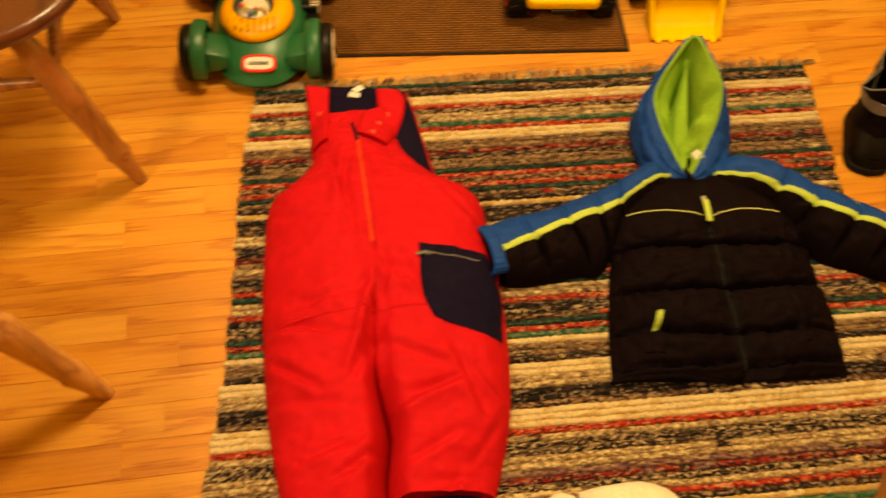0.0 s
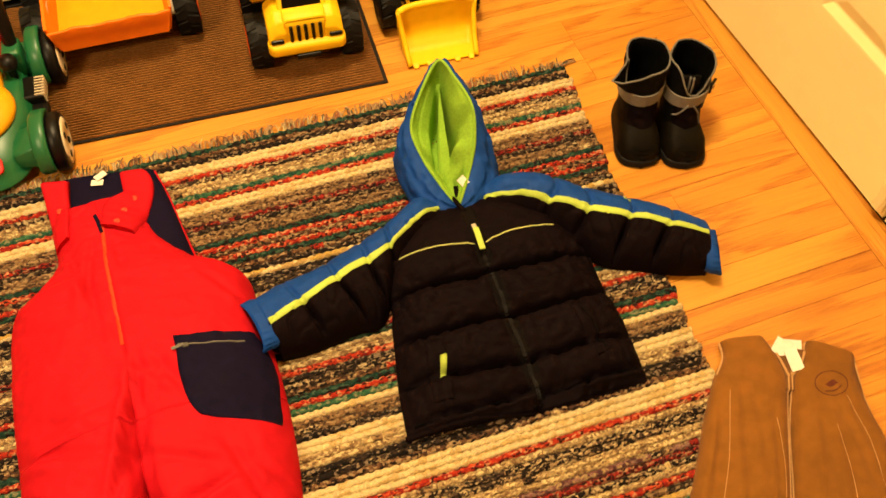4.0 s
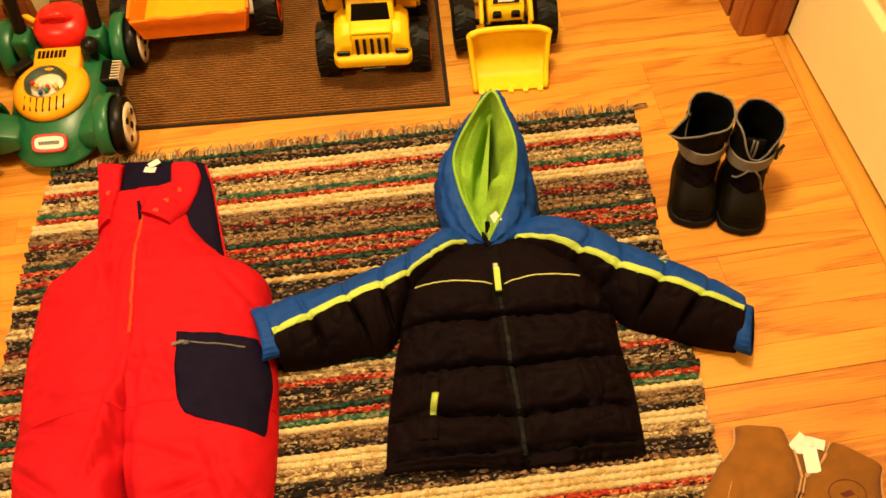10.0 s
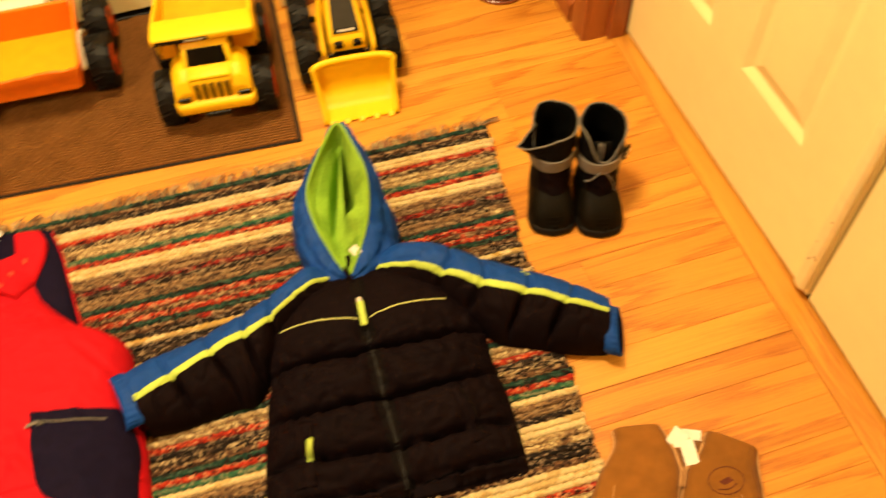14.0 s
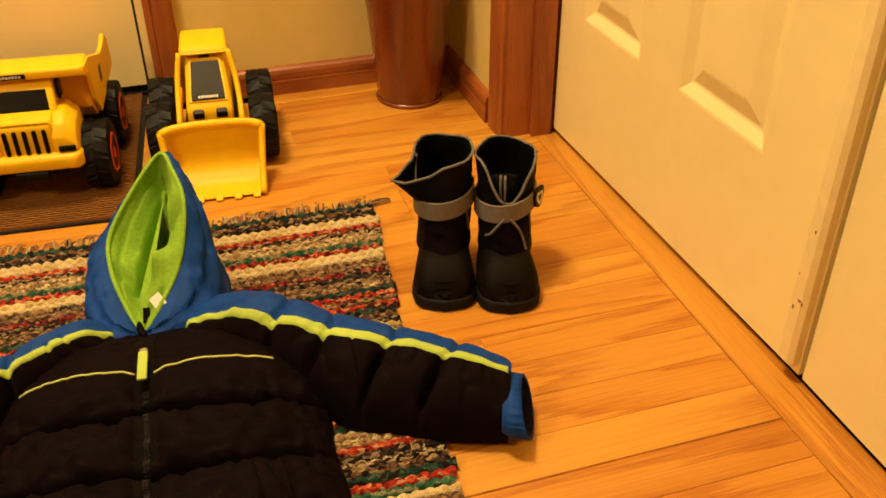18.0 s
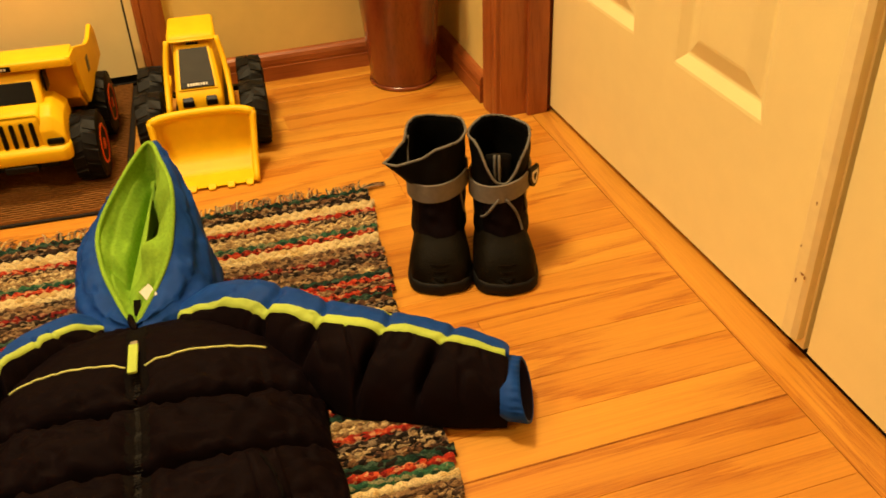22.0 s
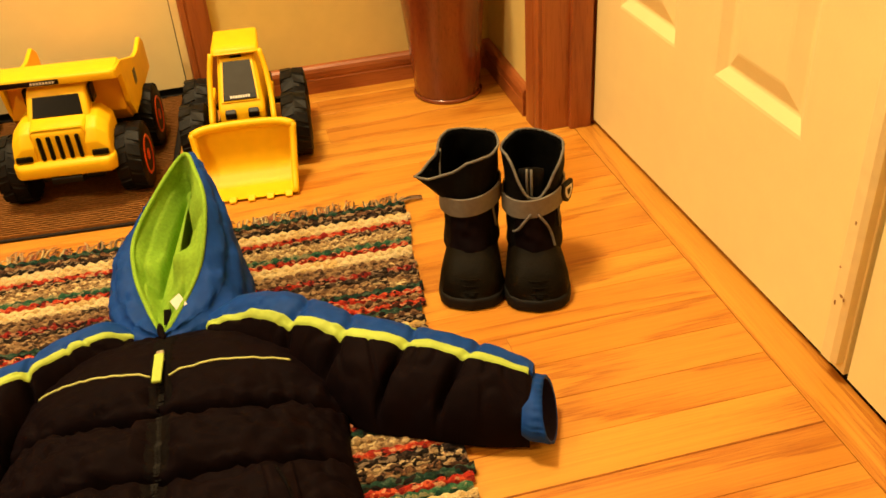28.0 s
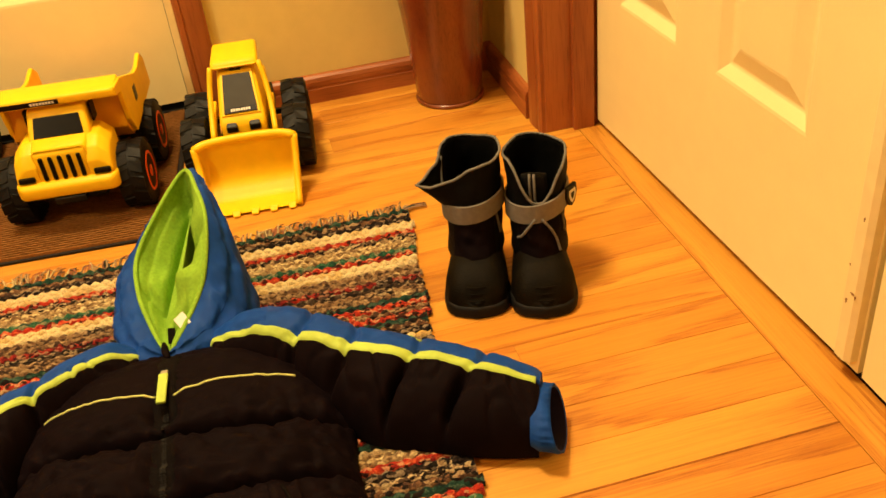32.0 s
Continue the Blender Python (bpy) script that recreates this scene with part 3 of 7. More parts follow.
def door_leaf(name, width, height, panels, label, m, thick=0.034, low=0.010):
    """A moulded panel door in its own frame: x across, face to -y, panels as (x0, x1, z0, z1)."""
    d = thing(name, m, label, "door", kind="structure")
    xs = sorted({0.0, width, *[p[0] for p in panels], *[p[1] for p in panels]})
    zs = sorted({low, height, *[p[2] for p in panels], *[p[3] for p in panels]})
    bm = bmesh.new()
    vs = {(x, z): bm.verts.new((x, 0, z)) for x in xs for z in zs}
    for i in range(len(xs) - 1):
        for j in range(len(zs) - 1):
            if any(abs(p[0] - xs[i]) < 1e-6 and abs(p[1] - xs[i + 1]) < 1e-6 and abs(p[2] - zs[j]) < 1e-6 for p in panels):
                continue
            bm.faces.new((vs[xs[i], zs[j]], vs[xs[i + 1], zs[j]], vs[xs[i + 1], zs[j + 1]], vs[xs[i], zs[j + 1]]))
    box(bm, 0, 0.012, low, width, thick, height)
    for a, b in (((0, low), (width, low)), ((0, low), (0, height)), ((width, low), (width, height)), ((0, height), (width, height))):
        bm.faces.new([bm.verts.new((a[0], 0, a[1])), bm.verts.new((b[0], 0, b[1])), bm.verts.new((b[0], 0.012, b[1])), bm.verts.new((a[0], 0.012, a[1]))])
    part("slab", bm, WHITE_DOOR, d)
    for x0, x1, z0, z1 in panels:
        rings = [(0.0, 0.0), (0.004, 0.0006), (0.017, 0.0078), (0.0195, 0.0084), (0.022, 0.0082), (0.042, 0.0026), (0.046, 0.0020)]
        verts, faces = [], []
        for w, dep in rings:
            verts += [(x0 + w, dep, z0 + w), (x1 - w, dep, z0 + w), (x1 - w, dep, z1 - w), (x0 + w, dep, z1 - w)]
        for r in range(len(rings) - 1):
            for k in range(4):
                faces.append((r * 4 + k, r * 4 + (k + 1) % 4, r * 4 + 4 + (k + 1) % 4, r * 4 + 4 + k))
        n = len(rings) * 4
        faces.append((n - 4, n - 3, n - 2, n - 1))
        link("panel", mesh("panel", verts, faces, WHITE_DOOR, False), d)
    return d


def six(width, s, mid):
    pw = (width - 2 * s - mid) / 2
    out = []
    for z0, z1 in ((0.222, 0.86), (0.99, 1.62), (1.73, 1.93)):
        out += [(s, s + pw, z0, z1), (s + pw + mid, s + 2 * pw + mid, z0, z1)]
    return out


leaf_panels = [(x0, x1, z0, z1) for z0, z1 in ((0.217, 0.86), (0.99, 1.62), (1.73, 1.93)) for x0, x1 in ((0.076, 0.242), (0.336, 0.516))]
near = door_leaf("door_1", 0.645, 2.045, leaf_panels, "closed white painted six-panel closet door", pose(0.000, -0.004, 0, 0, 0, -88.65))
astr = prism([(0.0, 0.0), (0.0, -0.009), (0.005, -0.013), (0.019, -0.013), (0.025, -0.009), (0.025, 0.0)], 2.03, 2)
bmesh.ops.transform(astr, matrix=pose(0.617, 0, 0.022 + 1.015), verts=astr.verts)
bmesh.ops.bevel(astr, geom=[e for e in astr.edges if abs(e.verts[0].co.z - e.verts[1].co.z) < 1e-5], offset=0.0022, segments=2, affect="EDGES")
strip = part("astragal", astr, WHITE_EDGE, near, "scuffed white strip along the door edge")
for dx, z, w, h in ((0.009, 0.094, 0.0012, 0.0030), (0.016, 0.106, 0.0026, 0.0016), (0.020, 0.104, 0.0010, 0.0022), (0.006, 0.135, 0.0008, 0.0014), (0.014, 0.190, 0.0009, 0.0024)):
    pts = [(0.617 + dx + w * math.cos(a) * (1 + 0.4 * math.sin(3 * a)), z + h * math.sin(a)) for a in np.linspace(0, 2 * math.pi, 11)[:-1]]
    bm = prism(pts, 0.0006, 1)
    bmesh.ops.transform(bm, matrix=pose(0, -0.0131, 0), verts=bm.verts)
    part("scuff", bm, SCUFF, strip, "brown scuff mark")
far_panels = [(x0, x1, z0, z1) for z0, z1 in ((0.224, 0.86), (0.99, 1.62), (1.73, 1.93)) for x0, x1 in ((0.090, 0.268), (0.360, 0.538))]
door_leaf("door_2", 0.655, 2.045, far_panels, "closed white painted six-panel closet door", pose(0.0155, -0.6555, 0, 0, 0, -90.3))

back = door_leaf("door_3", 0.796, 2.045, six(0.796, 0.115, 0.10), "closed white panelled entry door", pose(-1.427, 0.358, 0.012))
knob_v, knob_f = lathe([(0.012, 0.0), (0.012, -0.03), (0.02, -0.035), (0.027, -0.05), (0.024, -0.065), (0.008, -0.07)], 20, "y")
knob = link("door_knob", mesh("door_knob", [(a + 0.06, b, c + 0.95) for a, b, c in knob_v], knob_f, METAL), back, "brushed metal knob")
entry_trim = thing("trim", Matrix(), "red-brown stained wooden entry door frame", "door frame", kind="structure")
for x, s in ((-0.613, 1), (-1.431, -1)):
    bm = bmesh.new()
    casing_bar(bm, 0.047, 2.10, 0.017, pose(x, 0.300, 1.05) @ Matrix.Diagonal((s, 1, 1, 1)))
    bmesh.ops.recalc_face_normals(bm, faces=bm.faces)
    part("casing", bm, TRIM, entry_trim)
    part("weather_strip", boxes((min(x, x - s * 0.012), 0.290, 0.004, max(x, x - s * 0.012), 0.352, 2.06), bevel=0.001), WHITE_EDGE, entry_trim, "white rubber strip beside the door")
part("head_casing", boxes((-1.487, 0.283, 2.10, -0.567, 0.2995, 2.155), bevel=0.003), TRIM_X, entry_trim)
# dark box added behind the door's edge to paint the gap's shade
part("door_gap", boxes((-0.6312, 0.3585, 0.012, -0.6245, 0.380, 2.06)), GAP_SHADE, entry_trim, "near-black filler painting the shade of the gap beside the door")
# black strip that draws the thin dark line under the door
part("threshold", boxes((-1.425, 0.353, 0.0, -0.630, 0.40, 0.0105), bevel=0.003), BLACK_PL, entry_trim, "black strip on the floor under the entry door")

# floor boards: rows of strips along x, ends butted at random, and one border board beside the closet
W = 0.0556
rnd = random.Random(4)
LENS = [0.26, 0.38, 0.52, 0.66, 0.84, 1.05]


def board_mesh(length, along="x"):
    g, b = 0.00018, 0.00045
    prof = [(-W / 2 + g, -0.012), (W / 2 - g, -0.012), (W / 2 - g, -b), (W / 2 - g - b, 0.0), (-W / 2 + g + b, 0.0), (-W / 2 + g, -b)]
    bm = prism(prof, length - 0.0006, 0)
    me = bpy.data.meshes.new("board")
    bm.to_mesh(me)
    bm.free()
    me.materials.append(OAK)
    return me


BOARD = {k: board_mesh(k) for k in LENS}
rest_v, rest_f = [], []
count = 0
for row in range(-66, 20):
    y = -0.693 + (row + 0.5) * W
    if y > 0.44 or y < -4.15:
        continue
    x = -0.033
    while x > -4.15:
        n = rnd.choice(LENS)
        if x == -0.033:
            n = rnd.choice(LENS[:5])
        cx = x - n / 2
        dz = rnd.uniform(-0.00025, 0.0)
        if -2.05 < cx and -1.25 < y and count < 295:
            ob = link("board", BOARD[n], floor)
            ob.location = (cx, y, dz)
            count += 1
        else:
            q = len(rest_v)
            me = BOARD[n]
            rest_v += [(max(v.co.x + cx, -4.18), v.co.y + y, v.co.z + dz) for v in me.vertices]
            rest_f += [tuple(i + q for i in f.vertices) for f in me.polygons]
        x -= n
tagged(link("far_boards", mesh("far_boards", rest_v, rest_f, OAK, False), floor), kind="stuff")
bm = boxes((-0.0322, -4.1, -0.012, 0.0205, -1.7004, -0.0002), bevel=0.0006)
part("border_board", bm, OAK_Y, floor)
# the long border board is scribed to the slightly askew doors
# its edge ends under the doors, where the dark subfloor paints the gap's shade
bm = bmesh.new()
low = [bm.verts.new((x, y, -0.012)) for x, y in ((-0.0322, 0.4496), (-0.0322, -1.6996), (0.0205, -1.6996), (0.0205, -0.60), (0.0135, 0.0), (0.0135, 0.4496))]
side = bmesh.ops.extrude_face_region(bm, geom=[bm.faces.new(low)])
bmesh.ops.translate(bm, vec=(0, 0, 0.0118), verts=[v for v in side["geom"] if isinstance(v, bmesh.types.BMVert)])
bmesh.ops.recalc_face_normals(bm, faces=bm.faces)
part("border_board", bm, OAK_Y, floor)

# brown sheet added below the boards so the open seams look less dark
part("seam_filler", boxes((-2.3, -1.6, -0.0118, -0.034, 0.299, -0.0011)), OAK_SEAM, floor, "added brown sheet under the boards that lightens the seams")
part("board_gap", boxes((-0.395, -0.6942, -0.004, -0.033, -0.6922, 0.0003)), BOARD_GAP, floor, "dark gap between two boards")

# ---- ribbed door mat ----
mat_m = pose(-0.6655, -0.0715, 0, 0, 0, 175.8)
door_mat = thing("door_mat", mat_m, "brown ribbed rubber-backed door mat under toys", "door mat")
ML, MD = 0.80, 0.43
part("backing", boxes((0, -MD, 0.0, ML, 0, 0.0040), bevel=0.001), MAT_DARK, door_mat)
verts, faces = [], []
ribs = 68
for i in range(ribs):
    y = -0.006 - i * (MD - 0.012) / (ribs - 1)
    q = len(verts)
    nx = 160
    for j in range(nx + 1):
        x = 0.008 + (ML - 0.016) * j / nx
        h = 0.0085 + 0.0003 * (1 if (j // 2 + i) % 2 else -1)
        verts += [(x, y - 0.0012, 0.0036), (x, y - 0.0008, h), (x, y + 0.0008, h), (x, y + 0.0012, 0.0038)]
    for j in range(nx):
        for k in range(3):
            a = q + j * 4 + k
            faces.append((a, a + 1, a + 5, a + 4))
ribs_ob = link("ribs", mesh("ribs", verts, faces, MAT_BROWN, False), door_mat, "looped brown ribs")
tagged(ribs_ob, kind="stuff")

# ---- rag rug ----
CR, TN, RD, DK = (0.80, 0.64, 0.34), (0.42, 0.29, 0.15), (0.44, 0.032, 0.016), (0.018, 0.012, 0.011)
RAGS = {
    "C": rag("rag_cream", [CR, (0.76, 0.60, 0.33), (0.66, 0.47, 0.20), CR], 90),
    "Y": rag("rag_yellow", [(0.60, 0.38, 0.10), CR, (0.55, 0.36, 0.14)], 90),
    "R": rag("rag_red", [RD, (0.62, 0.10, 0.04), (0.30, 0.022, 0.018), (0.64, 0.30, 0.16), (0.05, 0.015, 0.012), RD], 262),
    "M": rag("rag_maroon", [(0.22, 0.018, 0.018), (0.34, 0.03, 0.022), (0.06, 0.012, 0.012), (0.40, 0.20, 0.12), (0.02, 0.01, 0.01)], 262),
    "K": rag("rag_black", [DK, (0.045, 0.028, 0.022), (0.012, 0.010, 0.010), (0.30, 0.22, 0.15), DK], 262),
    "D": rag("rag_dark_grey", [(0.055, 0.035, 0.026), DK, (0.34, 0.24, 0.14), (0.08, 0.05, 0.035), DK], 275),
    "B": rag("rag_brown_speck", [DK, (0.20, 0.10, 0.05), (0.40, 0.27, 0.15), (0.09, 0.045, 0.03)], 237),
    "N": rag("rag_dark_green", [(0.012, 0.040, 0.032), (0.02, 0.065, 0.045), DK, (0.06, 0.11, 0.08)], 212),
    "G": rag("rag_green", [(0.03, 0.12, 0.07), (0.06, 0.17, 0.09), (0.02, 0.07, 0.05), (0.25, 0.26, 0.15)], 212),
    "T": rag("rag_tan_speck", [TN, CR, (0.24, 0.14, 0.07), (0.52, 0.36, 0.17)], 262),
    "S": rag("rag_grey_speck", [DK, (0.58, 0.44, 0.25), (0.10, 0.06, 0.04), (0.36, 0.24, 0.13), DK], 288),
    "U": rag("rag_taupe", [(0.19, 0.105, 0.055), (0.30, 0.18, 0.09), (0.07, 0.04, 0.028), (0.42, 0.28, 0.15)], 262),
    "P": rag("rag_mauve", [(0.20, 0.085, 0.085), (0.30, 0.17, 0.14), (0.11, 0.045, 0.05), TN], 212),
}
ROWS = "NBKCCRSTTGRCCUUMDUUNRBRNBKYKDDTTKKMUTUKBRNTTRKSBNRGCUUKCCTTKKBCCCRTSSTTPMSTRDYGR" + "KSTCUMBNRTCSKDTUGYRBKCCTPSNRUKTMGCBRS"
PITCH = 0.0105
rug_m = pose(-1.379, -0.105, 0, 0, 0, -2.15)
rug = thing("rag_rug", rug_m, "woven rag rug with multicoloured stripes and a frayed fringe", "rug")


def rug_x(s):
    """The rug's left and right edges, s metres down from the fringe."""
    left = -0.0005 - 0.092 * s - 0.006 * math.sin(s * 9)
    right = 1.0375 - 0.018 * min(s / 0.25, 1) - 0.03 * max(0, s - 0.25) + 0.003 * math.sin(s * 40)
    return left, right


row_rnd = random.Random(11)
edge = [rug_x(q) for q in np.linspace(0.004, PITCH * len(ROWS) - 0.004, 40)]
ss = np.linspace(0.004, PITCH * len(ROWS) - 0.004, 40)
B = np.array([[(a + 0.006, -q, 0.0), (a + 0.006, -q, 0.003), (b - 0.006, -q, 0.003), (b - 0.006, -q, 0.0)] for (a, b), q in zip(edge, ss)])
link("warp_backing", mesh("warp_backing", *grid(B, True), RAGS["U"], False), rug, "flat woven warp")
MIX = {"C": "YTC", "Y": "CTU", "R": "MKC", "M": "RKP", "K": "DBS", "D": "KSU", "B": "KTR", "N": "GKS", "G": "NTC", "T": "UCB", "S": "KCD", "U": "TDS", "P": "MUS"}
for i, code in enumerate(ROWS):
    s = (i + 0.5) * PITCH
    x0, x1 = rug_x(s)
    x0 += row_rnd.uniform(-0.003, 0.003)
    x1 += row_rnd.uniform(-0.003, 0.003)
    n = int((x1 - x0) / 0.0035)
    per, ph = 0.0134, math.pi * (i % 2) + row_rnd.uniform(-1.1, 1.1)
    P = np.zeros((n + 1, 7, 3))
    for j in range(n + 1):
        x = x0 + (x1 - x0) * j / n
        hump = 0.5 + 0.5 * math.cos(2 * math.pi * x / per + ph + 1.6 * wob(x, s, 14, 5))
        yw = 0.0017 * wob(x, s, 30, 3)
        hump = hump ** 0.7 * (0.82 + 0.5 * wob(x, s * 3, 90, 6))
        wid = PITCH * (0.45 + 0.15 * hump)
        hgt = 0.0046 + 0.0050 * hump + 0.0010 * wob(x, s, 160, 1)
        for k in range(7):
            a = math.pi * k / 6
            P[j, k] = x, -s + yw + wid * math.cos(a), 0.0025 + hgt * math.sin(a) ** 0.8
    v, f = grid(P)
    f.append(tuple(range(7)))
    f.append(tuple(n * 7 + k for k in range(7))[::-1])
    mix = [RAGS[code]] + [RAGS[c] for c in MIX[code]]
    pick, left = [], 0
    for j in range(n):
        if left <= 0:
            cur, left = (0 if row_rnd.random() < (1.0 if code in "CYRGN" else 0.955) else row_rnd.randint(1, len(mix) - 1)), row_rnd.choice((2, 4, 4, 6, 9))
        left -= 1
        pick += [cur] * 6
    me = mesh("weft_strip", v, f, mix, True, pick + [0, 0])
    ob = link("weft_strip", me, rug)
FRINGE = [rag("fringe_a", [(0.58, 0.41, 0.23), (0.46, 0.28, 0.16), CR], 60), rag("fringe_b", [(0.16, 0.15, 0.12), (0.36, 0.25, 0.16), (0.06, 0.09, 0.08)], 60), rag("fringe_c", [(0.50, 0.20, 0.11), (0.48, 0.32, 0.18), (0.2, 0.1, 0.06)], 60)]
for k, (name, count) in enumerate((("fringe", 260), ("fringe", 110), ("fringe", 190))):
    verts, faces = [], []
    for i in range(count):
        x = row_rnd.uniform(-0.002, 1.035)
        ln = row_rnd.uniform(0.012, 0.031) * (0.6 + 0.6 * abs(wob(x, 0.3, 9, k)))
        lean = row_rnd.gauss(0.004, 0.007)
        h = row_rnd.uniform(0.002, 0.010)
        pts = spline([(x, -0.004, 0.005), (x + lean * 0.5, ln * 0.5, 0.004 + h), (x + lean + row_rnd.gauss(0, 0.003), ln, 0.002 + h * row_rnd.random())], 5)
        v, f = tube(pts, [0.0013, 0.0012, 0.0011, 0.0009, 0.0005], 4, False)
        q = len(verts)
        verts += list(v)
        faces += [tuple(a + q for a in t) for t in f]
    tagged(link(name, mesh(name, verts, faces, FRINGE[k]), rug, "frayed yarn fringe"), kind="stuff")
for i in range(3):
    pts = spline([(1.02, -0.004 - 0.002 * i, 0.006), (1.045, 0.004 + i * 0.003, 0.006), (1.066, 0.006 + 0.004 * i, 0.003)], 8)
    link("loose_yarn", mesh("loose_yarn", *tube(pts, 0.0013, 5), FRINGE[i]), rug, "loose grey yarn end")
# ---- puffer jacket ----
jacket = laid("puffer_jacket", -0.66, -0.6, 0.012, "black and blue quilted puffer jacket with lime piping on the rug", "jacket")
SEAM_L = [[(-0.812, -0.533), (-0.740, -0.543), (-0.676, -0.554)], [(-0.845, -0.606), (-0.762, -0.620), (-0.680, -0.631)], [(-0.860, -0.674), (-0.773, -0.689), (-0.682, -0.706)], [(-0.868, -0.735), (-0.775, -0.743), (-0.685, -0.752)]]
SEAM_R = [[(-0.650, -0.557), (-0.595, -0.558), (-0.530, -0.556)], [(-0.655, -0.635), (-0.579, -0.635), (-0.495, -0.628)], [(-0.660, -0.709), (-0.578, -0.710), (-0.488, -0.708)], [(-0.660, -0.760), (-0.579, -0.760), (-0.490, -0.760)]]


def quilt(seams):
    """Puffed rows between stitched seams, puckered along them, sunk beside the zip."""
    lines = [np.array(sorted(s)) for s in seams]

    def f(x, y, u, v, h):
        g = 0.0
        for s in lines:
            d = y - float(np.interp(x, s[:, 0], s[:, 1])) - 0.004 * wob(x, y, 22, 5)
            g = max(g, math.exp(-(d / 0.0036) ** 2) * 0.55 + math.exp(-(d / 0.015) ** 2) * 0.17)
            h += 0.0085 * wob(x * 2.6, y * 0.5, 38, 9) * math.exp(-(d / 0.020) ** 2) * min(1.0, h / 0.03)
        zip_x = float(np.interp(-y, [0.43, 0.54, 0.64, 0.77], [-0.660, -0.665, -0.668, -0.674]))
        g = max(g, 0.18 * math.exp(-((x - zip_x) / 0.015) ** 4) * min(1.0, max(0.0, (-0.49 - y) / 0.04)))
        soft = 0.0030 * wob(x, y, 18, 1) + 0.0034 * wob(x * 1.6, y * 0.7, 42, 2) + 0.0024 * wob(x * 1.5, y * 0.6, 95, 7) - 0.0055 * max(0.0, 1 - abs(wob(x * 1.1, y, 26, 14)) * 9) - 0.0040 * max(0.0, 1 - abs(wob(x, y * 1.4, 48, 15)) * 7)
        soft *= 0.25 + 0.75 * min(1.0, max(0.0, (-0.505 - y) / 0.03))
        return h * (1 - g) + soft * min(1.0, h / 0.03)
    return f


T_BODY = [0.045, 0.062, 0.068, 0.070, 0.070, 0.068, 0.062, 0.050]
cloth("front_panel", pad([(-0.730, -0.395), (-0.798, -0.436), (-0.820, -0.496), (-0.820, -0.540), (-0.830, -0.572), (-0.842, -0.622), (-0.856, -0.680), (-0.867, -0.748)],
                         [(-0.661, -0.412), (-0.662, -0.450), (-0.662, -0.500), (-0.663, -0.545), (-0.664, -0.585), (-0.668, -0.635), (-0.669, -0.690), (-0.673, -0.770)],
                         T_BODY, 130, 40, 0.010, "first", 2.6, (0.0, 0.02), quilt(SEAM_L)), PUFF, jacket, "black quilted front")
cloth("front_panel", pad([(-0.585, -0.408), (-0.522, -0.446), (-0.492, -0.504), (-0.487, -0.556), (-0.492, -0.605), (-0.490, -0.662), (-0.493, -0.716), (-0.499, -0.780)],
                         [(-0.659, -0.412), (-0.662, -0.450), (-0.662, -0.500), (-0.663, -0.545), (-0.664, -0.585), (-0.668, -0.635), (-0.669, -0.690), (-0.673, -0.770)],
                         T_BODY, 130, 40, 0.010, "first", 2.6, (0.0, 0.02), quilt(SEAM_R)), PUFF, jacket, "black quilted front")


